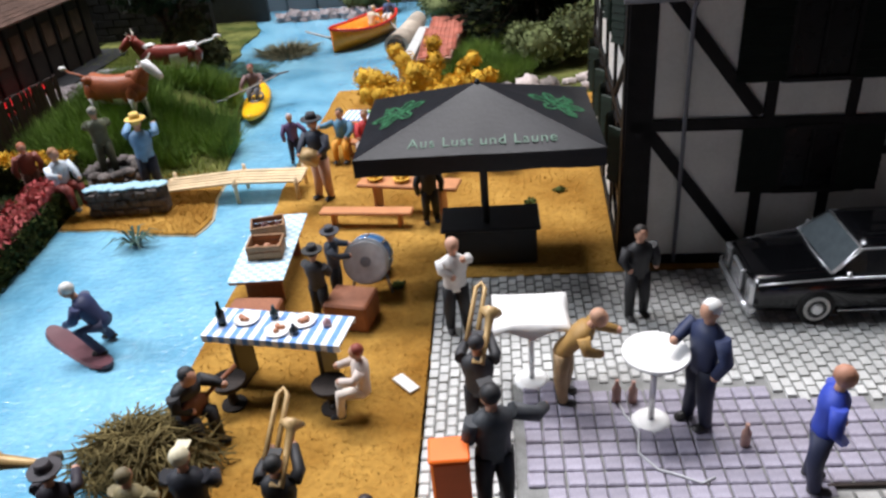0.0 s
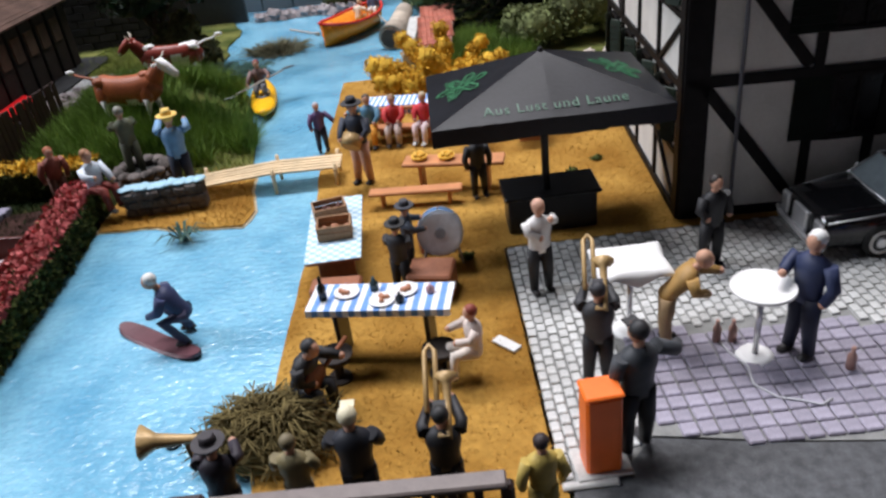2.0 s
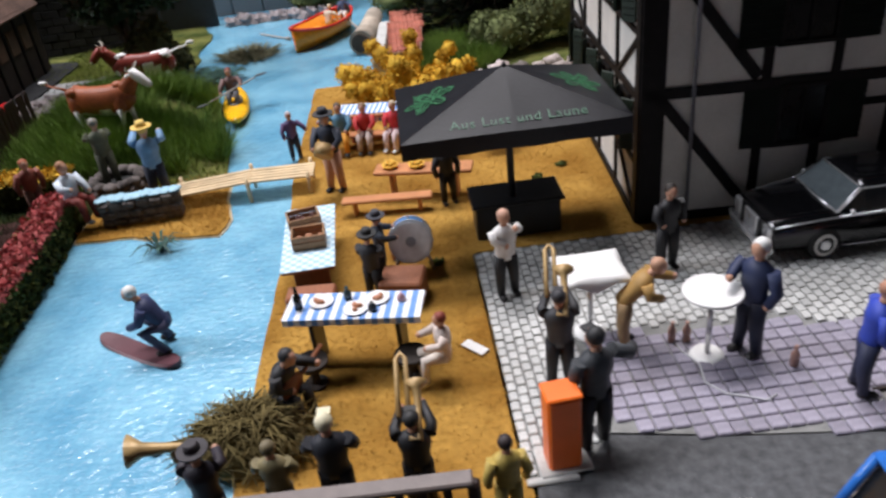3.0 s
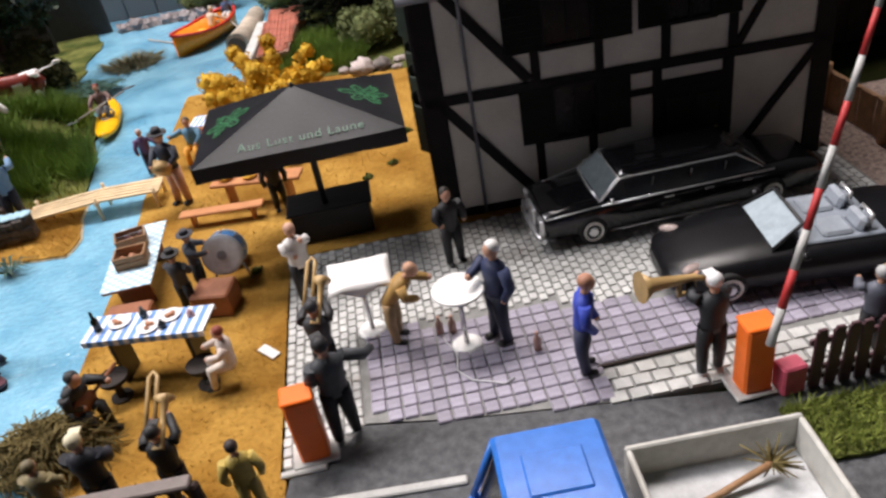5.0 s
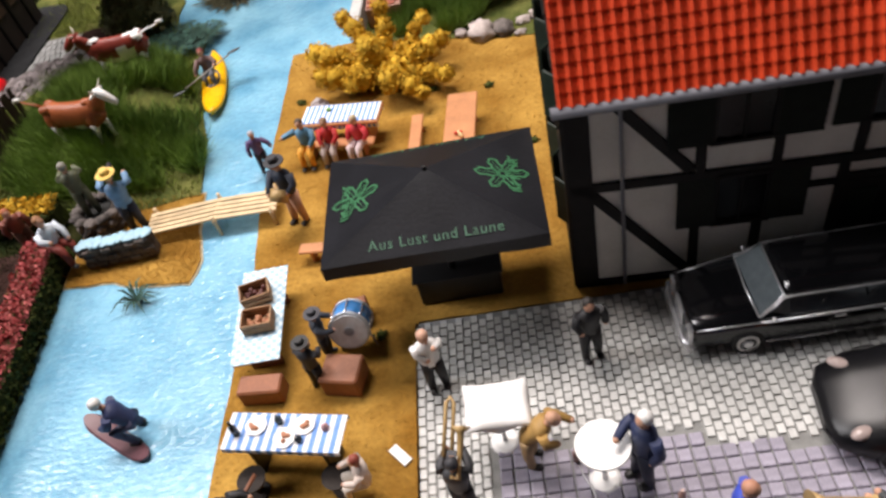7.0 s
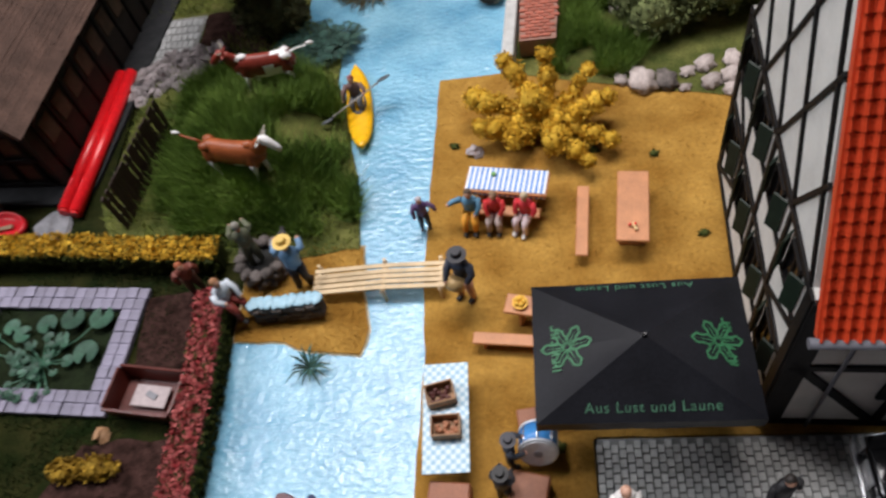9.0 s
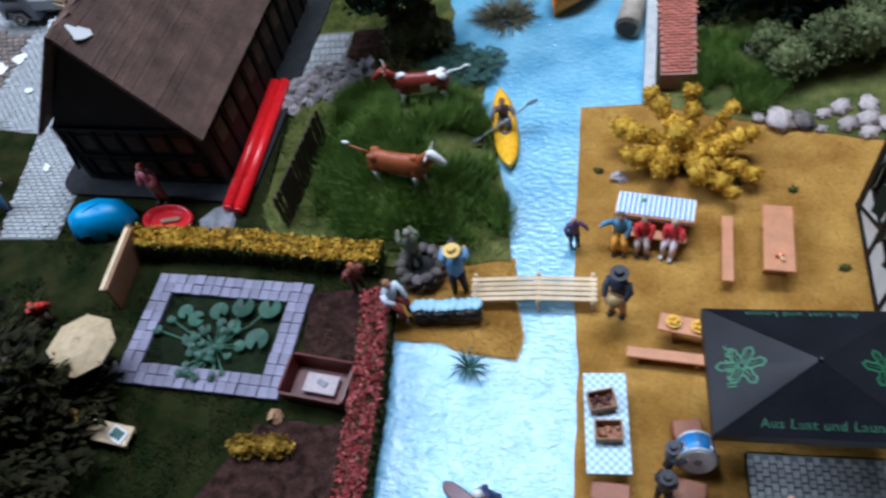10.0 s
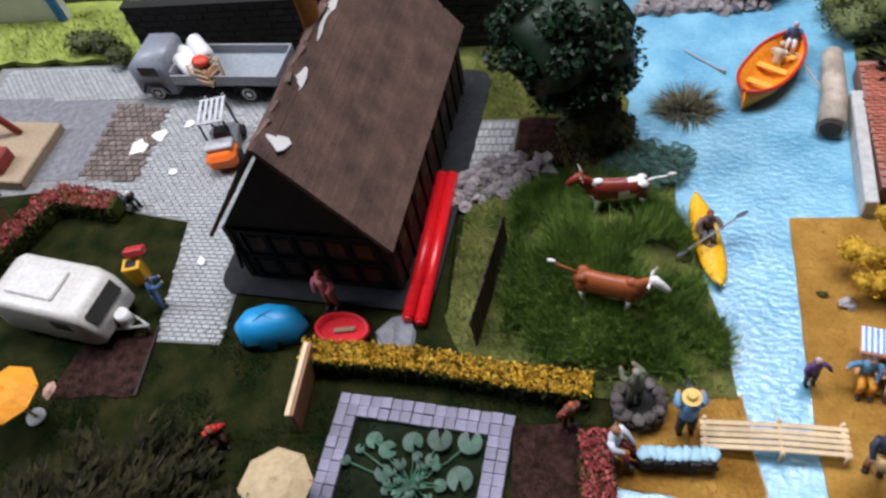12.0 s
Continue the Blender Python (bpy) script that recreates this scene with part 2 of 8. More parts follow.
M_PALEWOOD = material("pale_wood", (0.66, 0.50, 0.30), rough=0.6, var=0.16, scale=160, fine=1500, bump=0.2)
M_WHITE = material("white_plastic", (0.80, 0.79, 0.77), rough=0.4, var=0.04, scale=120)
M_BLUECLOTH = material("blue_stripe", (0.14, 0.30, 0.66), rough=0.7, var=0.12)
M_WHITECLOTH = material("white_stripe", (0.78, 0.80, 0.84), rough=0.7, var=0.05)
M_PALEBLUE = material("pale_blue_cloth", (0.50, 0.68, 0.78), rough=0.6, var=0.10, scale=250)
M_ORANGE = material("orange_plastic", (0.92, 0.17, 0.015), rough=0.4, var=0.06)
M_BRASS = material("brass", (0.44, 0.29, 0.12), rough=0.45, metal=0.15, var=0.15)
M_YELLOWLEAF = island_vary(material("yellow_blossom", (0.58, 0.31, 0.014), rough=0.75, var=0.25, scale=200, hue2=(0.70, 0.45, 0.05), spec=0.2), 0.3)
M_PINKLEAF = island_vary(material("pink_blossom", (0.36, 0.04, 0.045), rough=0.8, var=0.3, scale=300, hue2=(0.55, 0.16, 0.15), spec=0.2), 0.4)
M_DARKLEAF = island_vary(material("dark_leaf", (0.006, 0.011, 0.004), rough=0.8, var=0.35, scale=150, spec=0.12), 0.5)
M_FIR = island_vary(material("fir_needle", (0.010, 0.012, 0.004), rough=0.8, var=0.4, scale=120, hue2=(0.030, 0.027, 0.009), spec=0.12), 0.5)
M_OLIVELEAF = island_vary(material("olive_leaf", (0.10, 0.12, 0.045), rough=0.8, var=0.35, scale=150, spec=0.2), 0.5)
M_HEDGEGREEN = island_vary(material("hedge_green", (0.05, 0.062, 0.014), rough=0.85, var=0.35, scale=150, spec=0.15), 0.5)
M_BARK = material("bark", (0.07, 0.05, 0.035), rough=0.9, var=0.3, bump=0.6)
M_ROOF2 = material("brown_shingle", (0.125, 0.072, 0.054), rough=0.8, var=0.35, scale=90, fine=1400, bump=0.5, per_object=0.1)
M_ROOFBACK = material("dark_timber_wall", (0.020, 0.012, 0.008), rough=0.8, var=0.35, scale=150, fine=1500, bump=0.3)
M_INFILL = material("rust_infill", (0.085, 0.05, 0.03), rough=0.85, var=0.35, scale=150)
M_PLINTH = material("dark_plinth", (0.022, 0.023, 0.025), rough=0.8, var=0.25, spec=0.2)
M_BRICK = material("dark_brick", (0.022, 0.019, 0.017), rough=0.85, var=0.35, scale=300, fine=2500, bump=0.5, per_object=0.35)
M_MORTAR = material("dark_mortar", (0.010, 0.010, 0.009), rough=0.9, var=0.2)
M_REDBRICK = material("red_brick", (0.45, 0.14, 0.09), rough=0.8, var=0.25, bump=0.3, per_object=0.2)
M_CONCRETE = material("concrete", (0.50, 0.50, 0.48), rough=0.8, var=0.14, bump=0.3)
M_GREYPANEL = material("grey_panel", (0.30, 0.32, 0.33), rough=0.6, var=0.06, scale=30)
M_ROOM = material("room_paint", (0.022, 0.022, 0.025), rough=0.9, var=0.05, scale=3, fine=40)
M_GRAVEL = material("pink_gravel", (0.30, 0.22, 0.19), rough=0.9, var=0.5, scale=700, fine=2500, bump=0.8)

# ---- the room, the table and the ground ----
bm = newbm(); box(bm, (-56, 5, -92), (260, 230, 4)); structure("floor", bm, M_ROOM)
for nm, c, s in (("wall_north", (-56, 118, 33), (256, 4, 246)), ("wall_south", (-56, -108, 33), (256, 4, 246)),
                 ("wall_west", (-184, 5, 33), (4, 230, 246)), ("wall_east", (72, 5, 33), (4, 230, 246))):
    bm = newbm(); box(bm, c, s); structure(nm, bm, M_ROOM)
bm = newbm(); box(bm, (-56, 5, 158), (260, 230, 4)); structure("ceiling", bm, M_ROOM)
bm = newbm(); box(bm, (-14, 3, -0.95), (88, 60, 1.5)); structure("baseboard", bm, M_LAWN, "dark green flocked base board of the model landscape")
table_top = thing("display_table", (-14, 3, -90), 0, "plain grey display table under the model landscape", "table")
bm = newbm(); box(bm, (0, 0, 86.2), (96, 68, 4), bev=0.5); part("tabletop", bm, M_ROOM, table_top)
for sx in (-1, 1):
    for sy in (-1, 1):
        bm = newbm(); box(bm, (sx * 44, sy * 30, 42.1), (5, 5, 84.2), bev=0.4); part("leg", bm, M_ROOM, table_top)
bm = newbm()
for k in range(16):
    box(bm, (-21 + k * 1.9, 31.2, 5.2), (1.86, 0.5, 10.9), bev=0.08)
structure("backdrop", bm, M_GREYPANEL, "grey ribbed panel closing the landscape")
bm = newbm(); slab(bm, [(-14, -10.2), (-5.5, -10.2), (-5.5, 13), (-1.5, 13), (-1.5, 30.9), (-17, 30.9), (-17, 16), (-14, 4)], -0.2, -0.06); structure("water", bm, M_WATER, "pale blue painted stream with glossy ripples")


def wobble(pts, step=0.5, amp=0.12, seed=0.0):
    """An outline with an uneven, hand-cut edge."""
    out = []
    for a, b in zip(pts, pts[1:] + pts[:1]):
        a, b = Vector((*a, 0)), Vector((*b, 0))
        n = max(1, int((b - a).length / step))
        side = Vector((-(b - a).y, (b - a).x, 0)).normalized()
        for k in range(n):
            p = a.lerp(b, k / n)
            p += side * amp * noise.noise(p * 0.9 + Vector((seed, 0, 7)))
            out.append((p.x, p.y))
    return out


DRY = [(-6.55, -10.0), (-1.15, -10.0), (-1.15, -1.3), (9.0, -1.3), (9.0, 11.4), (4.9, 11.9), (0.9, 12.9), (-3.6, 14.1), (-6.35, 14.0), (-6.55, 4.4), (-6.35, 1.2), (-6.5, -3.4)]
bm = newbm(); slab(bm, wobble(DRY, 0.5, 0.06), -0.2, 0.0); structure("dry_meadow", bm, M_DRY, "ochre dry grass bank beside the stream")
ISLE = [(-13.0, 2.3), (-11.2, 2.2), (-10.3, 1.75), (-8.5, 1.65), (-8.35, 2.6), (-8.7, 4.0), (-8.8, 5.9), (-13.0, 6.2)]
cx, cy = sum(p[0] for p in ISLE) / len(ISLE), sum(p[1] for p in ISLE) / len(ISLE)
bm = newbm(); slab(bm, wobble([(cx + (x - cx) * 1.035, cy + (y - cy) * 1.05) for x, y in ISLE], 0.4, 0.2, 3), -0.2, -0.03); structure("bank_edge", bm, material("pale_glue_edge", (0.46, 0.38, 0.24), rough=0.7, var=0.4, scale=200, fine=1500, bump=0.4))
bm = newbm(); slab(bm, wobble(ISLE, 0.4, 0.18, 3), -0.2, 0.02); structure("dry_bank", bm, M_DRY)
FIELD = [(-18.6, 6.2), (-12.6, 5.4), (-8.9, 5.8), (-9.3, 9.0), (-10.7, 14.0), (-10.8, 17.6), (-14.0, 19.5), (-19.6, 16.2), (-19.8, 8.6)]
bm = newbm(); slab(bm, wobble(FIELD, 0.5, 0.15, 5), -0.2, 0.05); structure("field", bm, M_MEADOW)
bm = newbm(); slab(bm, [(-60, -10.3), (-13.1, -10.3), (-13.1, 5.5), (-18.0, 6.2), (-19.8, 8.6), (-20.5, 24), (-60, 24)], -0.19, -0.02); structure("lawn", bm, M_LAWN)
bm = newbm(); slab(bm, wobble([(-22, 16.3), (-11.6, 16.8), (-12.7, 18.6), (-13.0, 26), (-14.2, 29), (-22, 29)], 0.6, 0.3, 9), -0.19, 0.02); structure("far_bank", bm, M_MEADOW)
bm = newbm(); slab(bm, wobble([(-3.3, 14.0), (0.9, 12.75), (5.0, 11.7), (20, 11.2), (20, 29), (-2.0, 29), (-2.6, 20)], 0.6, 0.2, 11), -0.19, 0.03); structure("east_bank", bm, M_MEADOW)
bm = newbm(); slab(bm, wobble([(-16.5, 0.9), (-14.3, 1.2), (-14.3, 4.5), (-16.6, 4.2)], 0.4, 0.15, 13), -0.1, 0.03); structure("garden_bed", bm, M_SOIL)
bm = newbm(); slab(bm, wobble([(-19.5, -5), (-14.4, -5), (-14.3, -1.0), (-17.5, -1.2)], 0.4, 0.3, 15), -0.1, 0.03); structure("garden_bed", bm, M_SOIL)
bm = newbm(); slab(bm, wobble([(-36, 4.0), (-32.0, 4.3), (-32.1, 7.3), (-35.2, 6.8)], 0.4, 0.15, 17), -0.1, 0.03); structure("garden_bed", bm, M_SOIL)
bm = newbm(); box(bm, (-32.05, 5.9, 0.05), (0.12, 3.2, 0.12), rz=4); structure("edging", bm, M_ROOFBACK)

bm = newbm(); slab(bm, wobble([(-17.8, 16.5), (-14.0, 16.9), (-13.6, 20.2), (-17.7, 19.9)], 0.4, 0.2, 19), -0.1, 0.06); structure("soil_patch", bm, M_SOIL)

# ---- paving in the south-east ----
bm = newbm(); slab(bm, [(-1.25, -9.15), (-0.25, -9.15), (0.55, -8.3), (2.6, -8.75), (5.7, -9.2), (14.8, -9.7), (14.8, -1.35), (-1.25, -1.35)], -0.2, 0.0); structure("paving", bm, M_PAVEBASE)
bm = newbm(); slab(bm, [(-1.2, -10.1), (-1.0, -9.15), (-0.3, -9.2), (0.5, -8.36), (2.6, -8.8), (5.7, -9.25), (9.0, -9.75), (15, -9.95), (22, -10.0), (22, -20), (-1.2, -20)], -0.2, 0.004); structure("road", bm, M_ASPH, "dark grey asphalt road of the model")
bm = newbm(); box(bm, (0.6, -10.2, 0.03), (3.6, 0.2, 0.1), rz=-4, bev=0.03); structure("kerb", bm, M_KERB)
bm = newbm(); box(bm, (-0.75, -9.25, 0.03), (0.95, 0.16, 0.1), bev=0.03); structure("kerb", bm, M_KERB)
bm = newbm(); box(bm, (7.4, -8.16, 0.04), (3.6, 0.06, 0.06), rz=1); structure("edging", bm, M_ROOFBACK)
bm = newbm(); slab(bm, wobble([(8.5, -10.35), (16, -10.3), (16, -11.8), (8.6, -11.7)], 0.4, 0.12, 21), -0.1, 0.1); structure("verge", bm, M_MEADOW)
bm = newbm(); slab(bm, [(14.8, -9.7), (22, -9.8), (22, 2), (14.8, 2)], -0.2, 0.01); structure("gravel", bm, M_GRAVEL, "pinkish gravel beside the house")

# ---- paving in the north-west ----
bm = newbm(); slab(bm, [(-32.1, 6.85), (-29.1, 6.85), (-29.3, 12), (-29.3, 25), (-50, 25), (-50, 14), (-41, 15.2), (-36, 13.8), (-33.0, 13.3)], -0.1, 0.0); structure("path", bm, M_PAVEBASE)
bm = newbm(); slab(bm, [(-23.2, 19.8), (-17.8, 19.9), (-17.9, 16.8), (-23.2, 16.6)], -0.1, 0.03); structure("path", bm, M_PAVEBASE)
bm = newbm(); slab(bm, [(-50, 15.2), (-40.3, 16.0), (-40.0, 21.8), (-50, 22.5)], 0.0, 0.035); structure("road", bm, M_YARDASPH)
bm = newbm(); slab(bm, wobble([(-60, 25), (-40.2, 25.2), (-40.2, 31), (-60, 31)], 0.6, 0.4, 31), -0.1, 0.3); structure("grass_bank", bm, M_PALEGRASS)


# ---- houses ----
def flat_timber(name, parent, a, b, w, face, mat=None):
    """A timber on a wall. face: 'y' for the front at y, 'x' for the west side at x; a and b are (along, z)."""
    (u0, z0), (u1, z1) = a, b
    du, dz = u1 - u0, z1 - z0
    length, ang = math.hypot(du, dz), math.degrees(math.atan2(dz, du))
    bm = newbm()
    box(bm, (0, 0, 0), (length, 0.09, w), bev=0.015)
    ob = part(name, bm, mat or M_TIMBER, parent)
    mid_u, mid_z = (u0 + u1) / 2, (z0 + z1) / 2
    if face[0] == "y":
        ob.matrix_basis = pose(mid_u * CM, (face[1] - 0.035) * CM, mid_z * CM, 0, -ang, 0)
    else:
        ob.matrix_basis = pose((face[1] - 0.035) * CM, mid_u * CM, mid_z * CM, 0, 0, 90) @ pose(0, 0, 0, 0, -ang, 0)
    return ob


def window_part(parent, u, z, w, h, face, shutters=True, wide=0.75):
    """A casement with its frame, pane and two open shutters, on the front ('y') or the west side ('x')."""
    bm = newbm()
    box(bm, (0, 0.0, 0), (w, 0.06, h))
    ob = part("window", bm, M_TIMBER, parent)
    for c, s in (((-w / 2, -0.05, 0), (0.1, 0.1, h)), ((w / 2, -0.05, 0), (0.1, 0.1, h)), ((0, -0.05, h / 2), (w, 0.1, 0.1)), ((0, -0.05, -h / 2), (w + 0.2, 0.16, 0.1)), ((0, -0.05, 0), (0.06, 0.08, h))):
        bm = newbm(); box(bm, c, s); part("window_frame", bm, M_TIMBER, ob)
    bm = newbm(); box(bm, (0, -0.035, 0), (w - 0.1, 0.01, h - 0.1)); part("pane", bm, M_PANE, ob)
    if shutters:
        for sx in (-1, 1):
            bm = newbm()
            xm, n = sx * (w / 2 + wide / 2 + 0.03), 9
            edge = [(-0.03, -h / 2 - 0.05)] + [p for k in range(n) for p in ((-0.13, -h / 2 + k * h / n), (-0.08, -h / 2 + (k + 0.9) * h / n))] + [(-0.03, h / 2 + 0.05)]
            skin(bm, [[bm.verts.new((xm + q * wide / 2, y, z)) for y, z in edge] for q in (-1, 1)])
            part("shutter", bm, M_SHUTTER, ob)
    ob.matrix_basis = pose(u * CM, (face[1] - 0.01) * CM, z * CM) if face[0] == "y" else pose((face[1] - 0.01) * CM, u * CM, z * CM, 0, 0, -90)
    return ob


def half_timbered_house():
    ob = thing("half_timbered_house", (0, 0, 0), -3, "white plastered half-timbered house with black beams and red tiled roof", "house")
    X0, X1, Y0, Y1, ZE = 3.35, 14.4, -0.9, 8.5, 6.9
    YR, ZR = 3.8, 15.8
    bm = newbm()
    box(bm, ((X0 + X1) / 2, Y0 + 0.15, ZE / 2), (X1 - X0, 0.3, ZE)); part("front_wall", bm, M_PLASTER, ob)
    bm = newbm()
    box(bm, ((X0 + X1) / 2, Y1 - 0.15, ZE / 2), (X1 - X0, 0.3, ZE)); part("rear_wall", bm, M_PLASTER, ob)
    for x in (X0, X1 - 0.3):
        bm = newbm()
        pts = [(x, Y0 + 0.3, 0), (x, Y1 - 0.3, 0), (x, Y1 - 0.3, ZE), (x, YR, ZR - 0.4), (x, Y0 + 0.3, ZE)]
        plate(bm, [Vector(p) for p in pts][::-1], 0.3)
        part("gable_wall", bm, M_PLASTER, ob)
    # roof slopes, with courses of tiles on the south one
    for sgn in (-1, 1):
        ye, ze = (-1.75, 6.75) if sgn < 0 else (2 * YR + 1.3, 7.45)
        bm = newbm()
        a = [(X0 - 0.1, ye, ze), (X1 + 0.2, ye, ze), (X1 + 0.2, YR, ZR), (X0 - 0.1, YR, ZR)]
        plate(bm, a if sgn < 0 else a[::-1], 0.2)
        roof = part("roof", bm, M_REDTILE, ob, "red tiled roof slope")
        n, m = 36, 46
        up = (Vector((0, YR, ZR)) - Vector((0, ye, ze)))
        slope = math.degrees(math.atan2(up.z, abs(up.y)))
        bm = newbm()
        if sgn < 0:
            for i in range(n):
                p = Vector((0, ye, ze)) + up * ((i + 0.5) / n)
                a, d = radians(slope - 5), up.length / n * 0.56
                along, lift = Vector((0, math.cos(a), math.sin(a))) * d, Vector((0, -math.sin(a), math.cos(a)))
                for k in range(m):
                    x, w = X0 - 0.08 + (k + 0.5) * (X1 - X0 + 0.26) / m, (X1 - X0 + 0.26) / m
                    rows = []
                    for sgn2 in (-1, 1):
                        row = []
                        for u, h in ((-0.5, 0.09), (-0.3, 0.105), (-0.08, 0.02), (0.2, -0.01), (0.42, 0.035), (0.5, 0.085)):
                            c = Vector((x + u * w, p.y, p.z)) + along * sgn2
                            row.append((bm.verts.new(c + lift * (h + 0.015)), bm.verts.new(c + lift * (h - 0.045))))
                        rows.append(row)
                    for i2 in range(5):
                        (a0, b0), (a1, b1) = rows[0][i2], rows[0][i2 + 1]
                        (c0, d0), (c1, d1) = rows[1][i2], rows[1][i2 + 1]
                        bm.faces.new((a0, a1, c1, c0))
                        bm.faces.new((b0, b1, a1, a0))
            tagged(part("roof_tiles", bm, M_REDTILE, roof), kind="stuff")
    bm = newbm(); tube(bm, [(X0 - 0.25, -1.8, 6.66), (X1 + 0.2, -1.8, 6.66)], 0.13, 8); part("gutter", bm, M_GUTTER, ob)
    bm = newbm(); tube(bm, [(4.55, -1.75, 6.62), (4.6, -1.05, 6.2), (4.6, -1.05, 0.1)], 0.05, 8); part("downpipe", bm, M_GUTTER, ob, "thin grey downpipe on the front wall")
    F = ("y", Y0)
    # main frame of the front
    for a, b, w in (((3.62, 0), (3.62, 6.8), 0.6), ((14.15, 0), (14.15, 6.8), 0.5), ((3.4, 3.62), (14.3, 3.52), 0.28), ((3.4, 6.5), (14.3, 6.5), 0.3),
                    ((3.4, 0.12), (14.3, 0.12), 0.24), ((6.35, 0.2), (6.35, 2.0), 0.24), ((7.85, 0.2), (7.85, 2.0), 0.24), ((9.66, 0.2), (9.66, 3.5), 0.24), ((11.6, 0.2), (11.6, 3.5), 0.3),
                    ((6.4, 3.7), (6.4, 4.6), 0.24), ((8.1, 3.7), (8.1, 4.6), 0.22), ((9.88, 3.7), (9.88, 4.7), 0.24), ((11.68, 3.7), (11.68, 6.4), 0.24),
                    ((3.8, 3.5), (6.2, 0.3), 0.28), ((4.2, 6.4), (6.2, 3.8), 0.28), ((14.0, 3.3), (11.9, 0.5), 0.22), ((13.3, 6.4), (11.8, 3.7), 0.22),
                    ((6.3, 1.95), (8.5, 1.95), 0.16), ((8.85, 2.86), (9.6, 2.86), 0.18), ((9.6, 2.98), (11.6, 2.98), 0.2)):
        flat_timber("beam", ob, a, b, w, F)
    window_part(ob, 7.4, 2.72, 1.2, 1.55, F, True, 0.88)
    window_part(ob, 7.3, 5.45, 1.3, 1.75, F, True, 1.0)
    window_part(ob, 10.5, 5.5, 1.2, 1.7, F, True, 0.72)
    bm = newbm(); box(bm, (10.63, Y0 - 0.02, 1.45), (1.75, 0.12, 2.86), bev=0.02)
    door = part("door", bm, M_TIMBER, ob, "black wooden house door")
    for dx in (-0.34, 0.34):
        for dz in (0.8, 2.1):
            bm = newbm(); box(bm, (10.63 + dx * 1.2, Y0 - 0.09, dz), (0.6, 0.05, 0.95), bev=0.02); part("panel", bm, M_SHUTTER, door)
    bm = newbm(); ball(bm, (11.3, Y0 - 0.12, 1.45), 0.06, 8, 6); part("door_handle", bm, M_BRASS, door)
    # the west side and its gable
    G = ("x", X0)
    for a, b, w in (((-0.7, 0), (-0.7, 6.8), 0.4), ((8.3, 0), (8.3, 6.8), 0.36), ((-0.9, 3.5), (8.5, 3.5), 0.22), ((-0.9, 6.75), (8.5, 6.75), 0.22), ((-0.9, 0.12), (8.5, 0.12), 0.22),
                    ((1.55, 0.2), (1.55, 6.6), 0.18), ((3.8, 0.2), (3.8, 6.6), 0.18), ((6.05, 0.2), (6.05, 6.6), 0.18), ((-0.5, 1.7), (8.2, 1.7), 0.14), ((-0.5, 5.1), (8.2, 5.1), 0.14),
                    ((-0.6, 0.3), (1.4, 1.6), 0.14), ((8.2, 0.3), (6.2, 1.6), 0.14), ((1.4, 3.6), (-0.6, 5.0), 0.14), ((6.2, 3.6), (8.2, 5.0), 0.14)):
        flat_timber("beam", ob, a, b, w, G)
    # slanting gable timbers cross as a lattice of diamonds
    rise = (ZR - ZE) / (YR - Y0)
    for k in range(4):
        u0 = -0.5 + k * 2.15
        u1 = (YR + (ZR - ZE) / rise + u0) / 2
        top = 6.9 + (u1 - u0) * rise * 0.93
        flat_timber("beam", ob, (u0, 6.9), (u1, top), 0.13, G)
        flat_timber("beam", ob, (2 * YR - u0, 6.9), (2 * YR - u1, top), 0.13, G)
    for u in (0.45, 2.68, 4.92, 7.15):
        for z, h in ((2.6, 1.4), (5.9, 1.2)):
            win = window_part(ob, u, z, 0.85, h, G, False)
            for sx in (-1, 1):
                bm = newbm()
                edge = [(0.035, -h / 2)] + [q for j in range(7) for q in ((-0.05, -h / 2 + j * h / 7), (-0.01, -h / 2 + (j + 0.9) * h / 7))] + [(0.035, h / 2)]
                skin(bm, [[bm.verts.new((x, y, zz)) for y, zz in edge] for x in (-0.2, 0.2)])
                leaf = part("shutter", bm, M_SHUTTERGREEN, win, "dark green slatted shutter standing open")
                leaf.matrix_basis = pose(sx * 0.58 * CM, -0.16 * CM, 0, 0, 0, sx * 38)
    return ob


half_timbered_house().matrix_basis = pose(3.35 * CM, -0.9 * CM, 0, 0, 0, -3) @ pose(-3.35 * CM, 0.9 * CM, 0)


